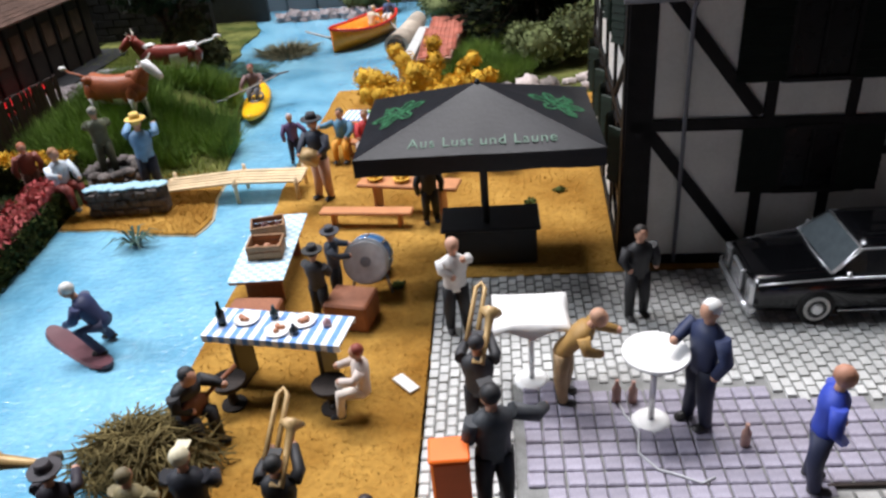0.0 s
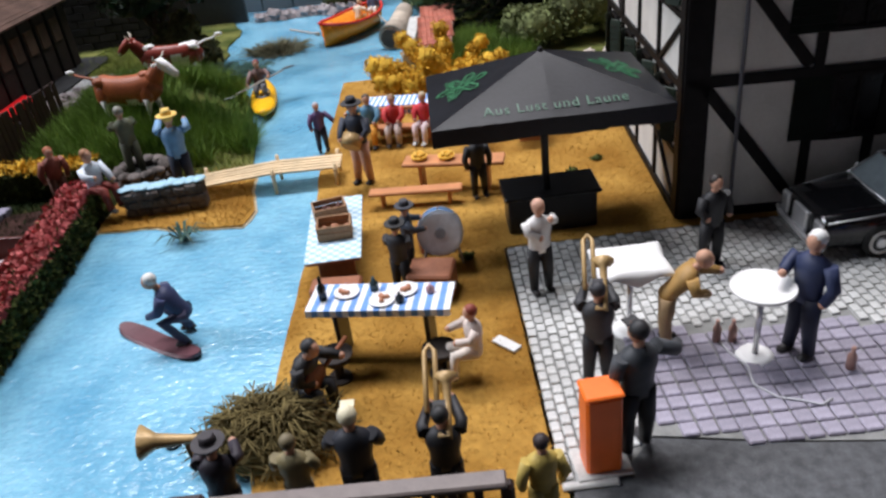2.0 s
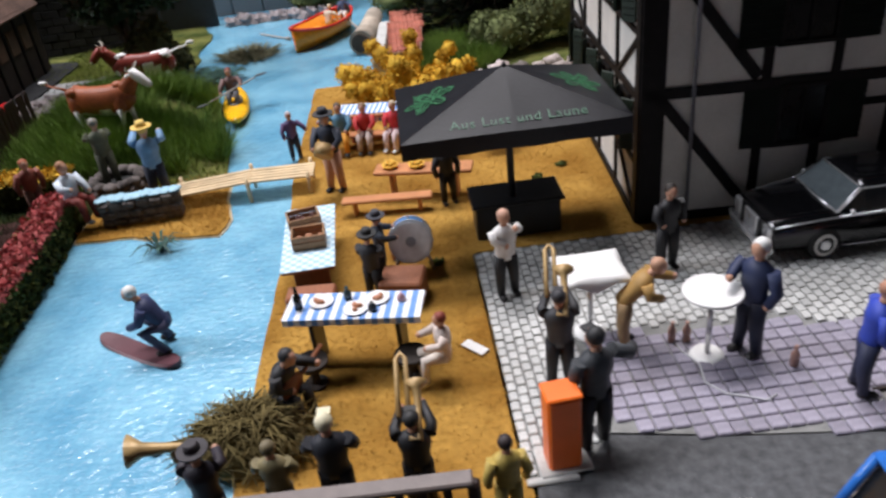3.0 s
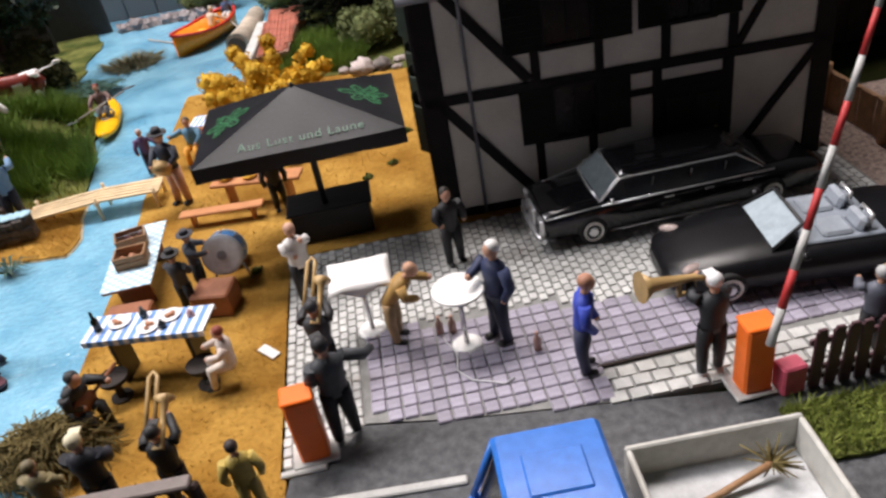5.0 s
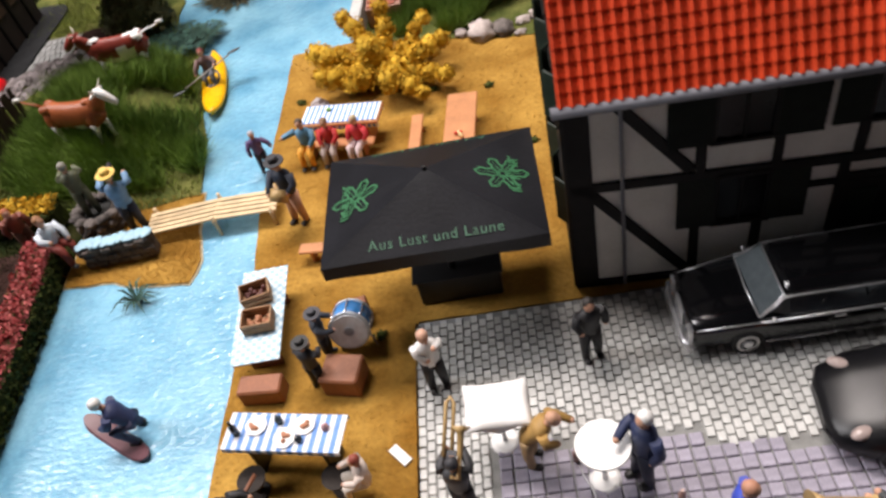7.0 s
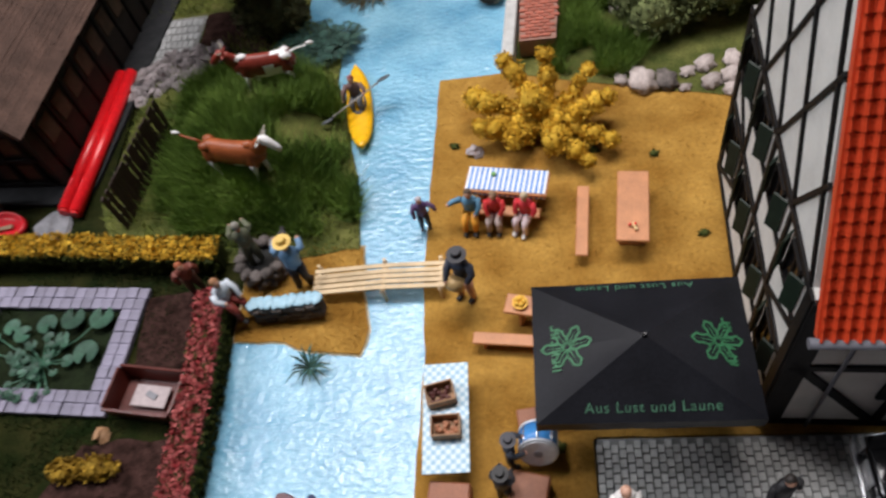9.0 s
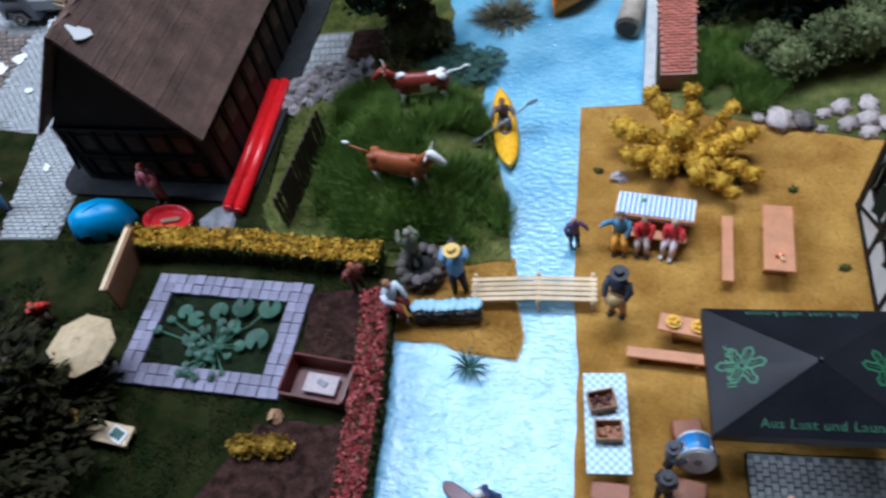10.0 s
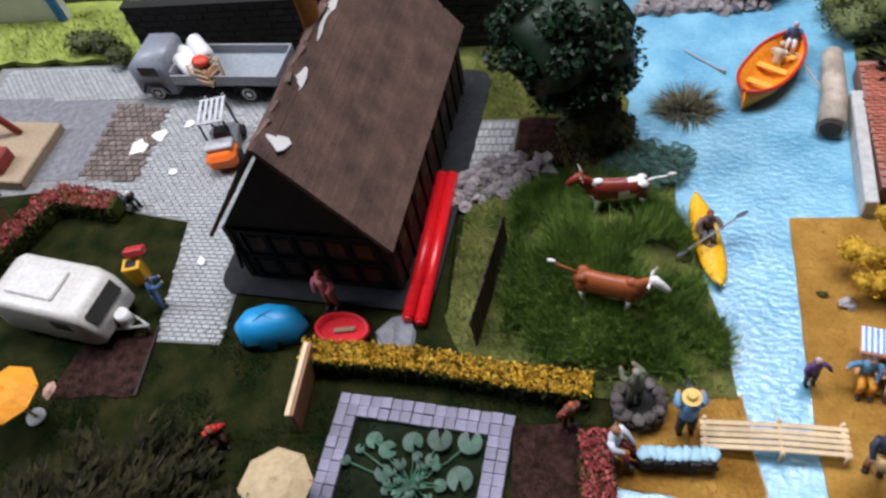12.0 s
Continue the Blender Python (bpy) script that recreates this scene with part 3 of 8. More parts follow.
def cottage():
    ob = thing("cottage", (-25.2, 9.75, 0), -4.0, "dark timbered cottage with a brown shingle roof torn at the ridge", "house")
    W, L, ZE, ZR = 3.75, 13.2, 3.5, 8.6
    bm = newbm()
    for sx in (-1, 1):
        box(bm, (sx * (W - 0.35), L / 2, ZE / 2 + 0.1), (0.25, L - 0.5, ZE - 0.2))
    part("side_wall", bm, M_ROOFBACK, ob)
    for y in (0.35, L - 0.35):
        bm = newbm()
        plate(bm, [(-W + 0.3, y, 0.1), (W - 0.3, y, 0.1), (W - 0.3, y, ZE), (0, y, ZR - 0.35), (-W + 0.3, y, ZE)], 0.25)
        part("gable_wall", bm, M_ROOFBACK, ob)
    # gable timbers with rust coloured panels between them
    for k in range(6):
        x = -2.9 + k * 1.16
        bm = newbm(); box(bm, (x, 0.3, 1.75), (0.16, 0.14, 3.3), bev=0.02); part("beam", bm, M_TIMBER, ob)
        if k < 5:
            for z, h in ((1.0, 0.85), (2.55, 0.9)):
                bm = newbm(); box(bm, (x + 0.58, 0.335, z), (0.72, 0.06, h), bev=0.01); part("panel", bm, M_INFILL, ob)
    for z in (0.3, 1.75, 3.4):
        bm = newbm(); box(bm, (0, 0.29, z), (6.4, 0.14, 0.18), bev=0.02); part("beam", bm, M_TIMBER, ob)
    for k in range(10):
        y = 0.9 + k * 1.25
        bm = newbm(); box(bm, (W - 0.2, y, 1.8), (0.12, 0.15, 3.3), bev=0.02); part("beam", bm, M_TIMBER, ob)
        if k < 9:
            bm = newbm(); box(bm, (W - 0.2, y + 0.62, 2.3), (0.06, 0.75, 1.1), bev=0.01); part("panel", bm, M_INFILL, ob)
    slope = math.atan2(ZR - ZE, W)
    for sgn in (-1, 1):
        bm = newbm()
        e, r = (sgn * (W + 0.05), ZE - 0.1), (0, ZR)
        pts = [(e[0], -0.15, e[1]), (e[0], L, e[1]), (r[0], L, r[1]), (r[0], -0.15, r[1])]
        plate(bm, pts, 0.16)
        roof = part("roof", bm, M_ROOF2, ob, "brown shingled roof slope")
        n = 36
        for i in range(n):
            t = (i + 0.5) / n
            bm = newbm()
            w = math.hypot(e[0], ZR - e[1]) / n * 1.12
            y = -0.2
            while y < L - 0.1:
                d = rnd(2.5, 6.0)
                y1 = min(L + 0.05, y + d)
                box(bm, (e[0] * (1 - t) + sgn * 0.05, (y + y1) / 2, e[1] + (ZR - e[1]) * t + 0.05 + rnd(-0.012, 0.012)), (w, y1 - y - 0.006, 0.05), ry=sgn * (math.degrees(slope) - 3))
                y = y1
            part("shingle_course", bm, M_ROOF2, roof)
    # torn ridge: pale paper strips and a ragged ribbon
    def on_roof(name, ring, dx, y, turn, label):
        bm = newbm(); slab(bm, ring, 0, 0.035)
        o = part(name, bm, M_WHITE, ob, label)
        o.matrix_basis = pose(dx * CM, y * CM, (ZR - 1.36 * dx + 0.12) * CM, 0, math.degrees(slope) - 6, turn)
    for y, dx, w, l, turn in ((0.95, 0.42, 0.95, 1.25, 15), (3.6, 0.3, 0.5, 1.7, -8)):
        ring = [(rnd(0.7, 1.12) * w / 2 * math.cos(a), rnd(0.75, 1.12) * l / 2 * math.sin(a)) for a in (k * math.pi / 6 for k in range(12))]
        on_roof("torn_paper", ring, dx, y, turn, "white torn paper at the ridge")
    left = [(-0.12 + 0.08 * math.sin(k * 1.9) + rnd(-0.05, 0.05), -3.2 + k * 0.4) for k in range(17)]
    right = [(0.10 + 0.10 * math.sin(k * 1.4 + 1) + rnd(-0.05, 0.05), -3.2 + k * 0.4) for k in range(17)]
    on_roof("torn_paper", left + right[::-1], 0.22, 7.6, -1, "ragged white paper ribbon along the ridge")
    for k in range(9):
        bm = newbm(); box(bm, (rnd(-0.08, 0.08), 0.6 + k * 1.35 + rnd(-0.2, 0.2), ZR + 0.04), (rnd(0.18, 0.4), rnd(0.5, 1.2), 0.05), rz=rnd(-15, 15), ry=rnd(-20, 20)); part("ridge_scrap", bm, M_ROOF2, ob)
    bm = newbm()
    rings = []
    for j in range(7):
        t = j / 6
        rings.append([bm.verts.new((-0.55 + 0.1 * math.sin(3 * t) + r * math.cos(a), 6.9 + 0.75 * r / 0.6 * math.sin(a), ZR - 1.0 + 3.4 * t)) for a, r in [(radians(-70 + 28 * k), 0.55 + 0.1 * t) for k in range(6)] + [(radians(70 - 28 * k), 0.5 + 0.1 * t) for k in range(6)]])
    skin(bm, rings, 0, True, True, True)
    part("torn_lining", bm, paint(0.40, 0.17, 0.03, 0.6), ob, "brown curled card sticking up")
    # plinth
    bm = newbm()
    r = 1.0
    outline = []
    for cx, cy, a0 in ((W + 0.1, L - 0.2, 0), (-W - 0.1, L - 0.2, 90), (-W - 0.1, 0.3, 180), (W + 0.1, 0.3, 270)):
        for k in range(5):
            a = radians(a0 + k * 22.5)
            outline.append((cx + r * math.cos(a), cy + r * math.sin(a)))
    slab(bm, outline, 0.0, 0.16)
    part("plinth", bm, M_PLINTH, ob, "dark rounded base plate")
    bm = newbm(); tube(bm, [(-3.4, 0.2, 2.4), (-3.55, 0.1, 1.0)], 0.08); part("downpipe", bm, M_PLINTH, ob)
    return ob


cottage()

# brick wall behind the cottage, and the red brick quay
def brick_wall(name, x0, x1, y, z0, z1, bw, bh, mat, limit, label, depth=0.5, cap=None):
    ob = thing(name, ((x0 + x1) / 2, y, z0), 0, label, "wall")
    bm = newbm(); box(bm, (0, depth / 2, (z1 - z0) / 2), (x1 - x0, depth, z1 - z0)); part("core", bm, M_MORTAR, ob)
    bm = newbm(); box(bm, (0, 0, 0), (bw * 0.94, 0.14, bh * 0.88), bev=0.02)
    first = part("brick", bm, mat, ob)
    rest = newbm()
    count, row, z = 0, 0, bh / 2
    while z < z1 - z0 - bh * 0.3:
        x = -(x1 - x0) / 2 + bw / 2 + (bw / 2 if row % 2 else 0)
        while x < (x1 - x0) / 2 - bw * 0.4:
            at = (x + rnd(-0.01, 0.01), -0.02 + rnd(-0.02, 0.02), z)
            if x0 + (x1 - x0) / 2 + x > limit and count < 300:
                o = first if count == 0 else new("brick", first.data)
                o.parent = ob
                put(o, *at)
                count += 1
            else:
                box(rest, at, (bw * 0.94, 0.14, bh * 0.88))
            x += bw
        z += bh
        row += 1
    if rest.verts:
        tagged(part("brickwork", rest, mat, ob), kind="stuff")
    else:
        rest.free()
    if cap:
        bm = newbm(); box(bm, (0, depth / 2, z1 - z0 + 0.1), (x1 - x0 + 0.1, depth + 0.2, 0.2), bev=0.03); part("coping", bm, cap, ob)
    return ob


brick_wall("brick_wall", -40.2, -15.5, 25.6, 0, 3.3, 0.95, 0.42, M_BRICK, -40.2 + 9, "dark weathered brick wall behind the cottage", cap=M_MORTAR)
bm = newbm(); box(bm, (-17.5, 28.5, 2.0), (9, 0.4, 4.5)); structure("backdrop_panel", bm, paint(0.03, 0.033, 0.035, 0.7), "dark grey board beyond the wall")
bm = newbm(); box(bm, (-51.5, 29.5, 2.2), (8.5, 0.5, 4.6))
blue_board = solo("display_board", bm, M_WHITE, (0, 0, 0), 0, "white board with a blue edge beyond the bank", "board")
bm = newbm(); box(bm, (-47.6, 29.15, 2.2), (0.5, 0.2, 4.6)); part("edge_strip", bm, paint(0.02, 0.18, 0.55), blue_board, "blue edge strip")

# ---- the black sunshade and what stands under it ----
def text_part(words, size, mat, parent, m, name="lettering", depth=0.012):
    cu = bpy.data.curves.new(name, "FONT")
    cu.body, cu.size, cu.align_x, cu.align_y, cu.extrude = words, size * CM, "CENTER", "CENTER", depth * CM
    cu.space_character = 1.12
    tmp = bpy.data.objects.new("tmp", cu)
    data = bpy.data.meshes.new_from_object(tmp)
    bpy.data.objects.remove(tmp)
    data.materials.append(mat)
    ob = new(name, data)
    ob.parent = parent
    ob.matrix_basis = m
    return ob


def sunshade():
    ob = thing("sunshade", (0, -0.32, 0), 0, "large black square sunshade with green print over a dark bar", "sunshade")
    hx, hy, ze, za, ax, ay = 2.72, 1.97, 3.74, 4.72, 0.03, -0.12
    bm = newbm()
    apex = bm.verts.new((ax, ay, za))
    # each slope sags a little between its ribs
    corners = [(-hx, -hy), (hx, -hy), (hx, hy), (-hx, hy)]
    n, rows = 14, 8
    grid = []
    for k in range(4):
        (x0, y0), (x1, y1) = corners[k], corners[(k + 1) % 4]
        for i in range(n):
            u = i / n
            col = []
            for j in range(rows):
                t = j / rows
                sag = -0.014 * abs(math.sin(2 * math.pi * u)) ** 0.8 * math.sin(math.pi * min(1, 0.12 + t)) + 0.012 * math.sin(math.pi * 2 * u) * (1 - t)
                x, y = x0 + (x1 - x0) * u, y0 + (y1 - y0) * u
                col.append(bm.verts.new((x + (ax - x) * t, y + (ay - y) * t, ze + (za - ze) * t + sag)))
            low = (x0 + (x1 - x0) * u, y0 + (y1 - y0) * u)
            rim = bm.verts.new((low[0], low[1], ze - 0.42 + 0.02 * math.sin(u * 19)))
            grid.append([rim] + col)
    m = len(grid)
    for i in range(m):
        a, b = grid[i], grid[(i + 1) % m]
        for j in range(rows):
            bm.faces.new((a[j], b[j], b[j + 1], a[j + 1]))
        bm.faces.new((a[-1], b[-1], apex))
    canopy = part("canopy", bm, M_BLACKCLOTH, ob)
    sol = canopy.modifiers.new("cloth", "SOLIDIFY")
    sol.thickness = 0.04 * CM
    bm = newbm(); tube(bm, [(ax, ay, za - 0.05), (ax, ay, za + 0.07)], [0.08, 0.04], 8); part("finial", bm, M_BLACK, ob)
    bm = newbm(); tube(bm, [(0.05, -0.1, 0), (0.05, -0.1, za - 0.05)], 0.1, 8); part("pole", bm, M_BLACK, ob)
    for cx, cy in corners:
        bm = newbm(); tube(bm, [(0.05, -0.1, 3.55), (cx * 0.97, cy * 0.97, ze - 0.06)], 0.04, 6); part("rib", bm, M_BLACK, ob)
    pitch = math.degrees(math.atan2(za - ze, hy + ay))
    text_part("Aus Lust und Laune", 0.36, M_TEXT, ob, pose(0.1 * CM, -1.66 * CM, (ze + 0.31 * (za - ze) / (hy + ay) + 0.012) * CM, pitch, 0, 0), depth=0.006)
    back = math.degrees(math.atan2(za - ze, hy - ay))
    text_part("Aus Lust und Laune", 0.34, M_TEXT, ob, pose(0, 1.74 * CM, (ze + 0.23 * (za - ze) / (hy - ay) + 0.016) * CM, back, 0, 180), depth=0.006)
    side = math.degrees(math.atan2(za - ze, hx))
    for sgn in (-1, 1):
        bm = newbm()
        for a, l in ((8, 0.66), (60, 0.62), (118, 0.6), (176, 0.7), (238, 0.58), (300, 0.64)):
            d, q = Vector((math.cos(radians(a)), math.sin(radians(a)), 0)), Vector((-math.sin(radians(a)), math.cos(radians(a)), 0))
            side1 = [d * l * t + q * w for t, w in ((0.1, 0.02), (0.35, 0.14), (0.6, 0.1), (0.8, 0.13), (1.0, 0.0))]
            for k in (1, -1):
                line = [p if k > 0 else p - 2 * q * p.dot(q) for p in side1]
                for u, v in zip(line, line[1:]):
                    n2 = Vector((-(v - u).y, (v - u).x, 0)).normalized() * 0.028
                    slab(bm, [((u - n2).x, (u - n2).y), ((v - n2).x, (v - n2).y), ((v + n2).x, (v + n2).y), ((u + n2).x, (u + n2).y)], 0, 0.008)
            slab(bm, [((d * 0.1 - q * 0.02).x, (d * 0.1 - q * 0.02).y), ((d * l * 0.9).x, (d * l * 0.9).y), ((d * 0.1 + q * 0.02).x, (d * 0.1 + q * 0.02).y)], 0, 0.008)
        for k in range(6):
            y = -0.62 + k * 0.22 + (0.05 if k > 2 else 0)
            for x0, x1, y0, y1 in ((-0.12, 0.12, 0, 0.045), (-0.12, -0.07, 0, 0.15)) if k % 2 else ((-0.12, 0.12, 0, 0.045), (-0.12, 0.12, 0.1, 0.145)):
                slab(bm, [(sgn * 0.3 + x0, y + y0), (sgn * 0.3 + x1, y + y0), (sgn * 0.3 + x1, y + y1), (sgn * 0.3 + x0, y + y1)], 0.008, 0.014)
        o = part("printed_leaf", bm, M_GREEN, ob, "green printed leaf sign")
        o.matrix_basis = pose(sgn * 1.85 * CM, -0.05 * CM, (ze + (hx - 1.85) * (za - ze) / hx + 0.004) * CM, 0, sgn * side, 0)
    return ob


sunshade()
bar = thing("bar_counter", (0.15, -0.2, 0), 0, "black bar counter under the sunshade", "counter")
bm = newbm(); box(bm, (0, 0, 0.5), (2.3, 1.1, 1.0), bev=0.04); part("body", bm, M_BLACK, bar)
bm = newbm(); box(bm, (0, 0, 1.05), (2.5, 1.3, 0.1), bev=0.03); part("top", bm, M_BLACK, bar)


def plank_table(at, rz, l, w, h, mat, label, group="", cloth=None):
    ob = thing("beer_table", at, rz, label, "table", group)
    bm = newbm(); box(bm, (0, 0, h - 0.06), (l, w, 0.12), bev=0.03); part("tabletop", bm, mat, ob)
    for sx in (-1, 1):
        bm = newbm(); box(bm, (sx * l * 0.33, 0, (h - 0.12) / 2), (0.1, w * 0.8, h - 0.12), bev=0.02); part("leg", bm, mat, ob)
    return ob


def plank_bench(at, rz, l, w, h, mat, label, group="", ground=True):
    ob = thing("beer_bench", at, rz, label, "bench", group)
    bm = newbm(); box(bm, (0, 0, h - 0.05), (l, w, 0.1), bev=0.03); part("seat", bm, mat, ob)
    for sx in (-1, 1):
        bm = newbm(); box(bm, (sx * l * 0.36, 0, (h - 0.1) / 2), (0.1, w * 0.8, h - 0.1), bev=0.02); part("leg", bm, mat, ob)
    return ob


def striped_cloth(at, rz, l, w, drop, n, label, along="x"):
    """A tablecloth of blue and white stripes that hangs over two edges."""
    bm = newbm()
    rings = []
    for k in range(n + 1):
        x, d = -l / 2 + k * l / n, drop * (1 + 0.08 * math.sin(k * 2.1))
        edge = [(-w / 2, -d), (-w / 2, 0.03), (-w / 2 + 0.02, 0.04), (w / 2 - 0.02, 0.04), (w / 2, 0.03), (w / 2, -d), (w / 2 - 0.025, -d), (w / 2 - 0.025, 0.005), (-w / 2 + 0.025, 0.005), (-w / 2 + 0.025, -d)]
        rings.append([bm.verts.new((x, y, z)) for y, z in edge])
    for k in range(n):
        skin(bm, rings[k:k + 2], k % 2, k == 0, k == n - 1)
    return solo("tablecloth", bm, [M_WHITECLOTH, M_BLUECLOTH], at, rz, label, "tablecloth")


SET = "beer garden benches and tables"
plank_table((-2.2, 2.5, 0), -12, 3.0, 0.7, 0.95, M_BENCH, "orange-brown wooden beer table with baskets", SET)
plank_bench((-3.4, 1.72, 0), -6, 2.7, 0.42, 0.5, M_BENCH, "orange-brown wooden bench beside the sunshade", SET)
plank_table((0.62, 6.3, 0), 84, 2.9, 1.05, 0.95, M_BENCH, "orange-brown wooden beer table with a red posy", SET)
plank_bench((-1.05, 6.15, 0), 85, 2.9, 0.42, 0.5, M_BENCH, "narrow orange-brown wooden bench on dry grass", SET)
for x, y in ((-3.2, 2.72), (-2.4, 2.55)):
    bm = newbm()
    tube(bm, [(0, 0, 0), (0, 0, 0.12)], [0.2, 0.26], 12)
    for k in range(5):
        ball(bm, (0.12 * math.cos(k * 1.26), 0.12 * math.sin(k * 1.26), 0.14), 0.09, 8, 5)
    solo("bread_basket", bm, paint(0.75, 0.42, 0.04, 0.6), (x, y, 0.95), 0, "yellow round bread basket on the table", "basket", "bread baskets")
bm = newbm()
for k in range(6):
    ball(bm, (rnd(-0.12, 0.12), rnd(-0.12, 0.12), 0.08), 0.07, 6, 4, mi=k % 2)
solo("posy", bm, [paint(0.7, 0.06, 0.03), paint(0.8, 0.6, 0.3)], (0.5, 5.35, 0.95), 0, "small red and cream posy on the table", "flowers")

# table with striped cloth and three sitters
plank_table((-3.55, 7.55, 0), -10, 2.9, 1.05, 1.1, M_BENCH, "beer table under a blue and white cloth", SET)
striped_cloth((-3.55, 7.6, 1.105), -10, 2.8, 1.0, 0.3, 31, "blue and white striped cloth on a beer table")
plank_bench((-3.8, 6.75, 0), -10, 2.7, 0.45, 0.55, M_BENCH, "orange-brown bench with three seated figures", SET)
bm = newbm(); ball(bm, (0, 0, 0.05), (0.1, 0.1, 0.06), 8, 5); solo("salad_bowl", bm, paint(0.2, 0.42, 0.12), (-4.0, 7.85, 1.145), 0, "small green bowl on the striped cloth", "bowl")

# stall table with two crates
stall = thing("stall_table", (-5.45, -0.9, 0), 2, "stall table under a pale blue checked cloth", "table")
bm = newbm(); box(bm, (0, 0, 0.88), (1.3, 3.3, 0.08), bev=0.02); part("tabletop", bm, M_BROWNWOOD, stall)
for y in (-1.1, 1.1):
    bm = newbm(); box(bm, (0, y, 0.42), (0.9, 0.12, 0.84), bev=0.02); part("leg", bm, M_BROWNWOOD, stall)
bm = newbm()
box(bm, (0, 0, 0.935), (1.36, 3.36, 0.03), bev=0.012)
m = M_PALEBLUE.node_tree
chk, tc = m.nodes.new("ShaderNodeTexChecker"), m.nodes.new("ShaderNodeTexCoord")
chk.inputs["Scale"].default_value = 700
chk.inputs["Color1"].default_value, chk.inputs["Color2"].default_value = (0.34, 0.54, 0.68, 1), (0.66, 0.78, 0.84, 1)
m.links.new(tc.outputs["Object"], chk.inputs["Vector"])
m.links.new(chk.outputs["Color"], m.nodes["Principled BSDF"].inputs["Base Color"])
tagged(make("tablecloth", bm, M_PALEBLUE), "pale blue checked cloth hanging over a stall table", "tablecloth").matrix_basis = pose(-5.45 * CM, -0.9 * CM, 0.003 * CM, 0, 0, 2)


def crate(at, rz, fill, label):
    ob = thing("crate", at, rz, label, "crate", "crates on the stall")
    bm = newbm(); box(bm, (0, 0, 0.03), (0.85, 0.62, 0.06)); part("bottom", bm, M_CRATE, ob)
    for sx, sy, l in ((0, -1, 0.85), (0, 1, 0.85), (-1, 0, 0.62), (1, 0, 0.62)):
        for z in (0.14, 0.31):
            bm = newbm()
            if sy:
                box(bm, (0, sy * 0.3, z), (0.85, 0.05, 0.15), bev=0.012)
            else:
                box(bm, (sx * 0.41, 0, z), (0.05, 0.56, 0.15), bev=0.012)
            part("slat", bm, M_CRATE, ob)
    bm = newbm()
    for k in range(16):
        ball(bm, (rnd(-0.3, 0.3), rnd(-0.2, 0.2), rnd(0.1, 0.2)), 0.085, 6, 4)
    tagged(part("produce", bm, fill, ob), kind="stuff")
    return ob


crate((-5.6, -0.3, 0.95), 14, paint(0.10, 0.03, 0.025), "tan wooden crate of dark fruit on the stall")
crate((-5.4, -1.3, 0.95), 3, paint(0.38, 0.16, 0.08), "tan wooden crate of brown potatoes on the stall")

# dining table with striped cloth and crockery
din = plank_table((-4.12, -5.1, 0), -10, 2.85, 0.9, 1.42, M_BLACK, "dark table under a blue and white cloth")
striped_cloth((-4.12, -5.1, 1.425), -10, 2.95, 0.98, 0.12, 23, "blue and white striped cloth laid with plates")
for x, y in ((-4.82, -4.85), (-4.08, -5.28), (-3.62, -5.0)):
    pl = thing("plate", (x, y, 1.467), rnd(0, 90), "white plate with food on the striped cloth", "plate", "plates on the table")
    bm = newbm(); tube(bm, [(0, 0, 0), (0, 0, 0.03), (0, 0, 0.05)], [0.16, 0.25, 0.27], 16); part("dish", bm, M_WHITE, pl)
    bm = newbm()
    for k in range(5):
        ball(bm, (rnd(-0.1, 0.1), rnd(-0.1, 0.1), 0.07), 0.06, 6, 4)
    part("food", bm, paint(0.5, 0.22, 0.12), pl)
for x, y, h, c in ((-5.3, -4.98, 0.55, (0.01, 0.015, 0.01)), (-4.25, -4.82, 0.3, (0.05, 0.08, 0.09)), (-3.72, -5.38, 0.22, (0.04, 0.05, 0.06)), (-3.1, -5.15, 0.18, (0.5, 0.3, 0.32))):
    bm = newbm(); tube(bm, [(0, 0, 0), (0, 0, h * 0.55), (0, 0, h * 0.7), (0, 0, h)], [0.09, 0.09, 0.04, 0.035], 10)
    solo("bottle", bm, paint(*c, 0.2), (x, y, 1.467), 0, "small dark bottle on the striped cloth", "bottle", "bottles and cups")
for x, y in ((-5.15, -5.75), (-3.05, -5.95)):
    st = thing("stool", (x, y, 0), 0, "dark round stool at the dining table", "stool", "stools")
    bm = newbm(); tube(bm, [(0, 0, 0.5), (0, 0, 0.66)], [0.3, 0.36], 14); part("seat", bm, M_ROOFBACK, st)
    bm = newbm(); tube(bm, [(0, 0, 0), (0, 0, 0.05)], 0.26, 14); part("foot", bm, M_ROOFBACK, st)
    bm = newbm(); tube(bm, [(0, 0, 0.05), (0, 0, 0.55)], 0.1, 8); part("stem", bm, M_ROOFBACK, st)
bm = newbm(); box(bm, (0, 0, 0.04), (0.62, 0.26, 0.05), bev=0.01); solo("paper_slip", bm, M_WHITE, (-1.66, -5.3, 0.0), -48, "white paper slip lying on dry grass", "paper")
bm = newbm(); box(bm, (0, 0, 0.35), (1.05, 0.9, 0.7), bev=0.05); solo("wooden_chest", bm, M_BROWNWOOD, (-3.1, -2.95, 0), -12, "red-brown wooden chest beside the drum", "chest")
bm = newbm(); box(bm, (0, 0, 0.3), (0.9, 0.6, 0.6), bev=0.04); solo("wooden_chest", bm, M_BROWNWOOD, (-2.95, -0.85, 0), 8, "red-brown wooden chest behind the drum", "chest")
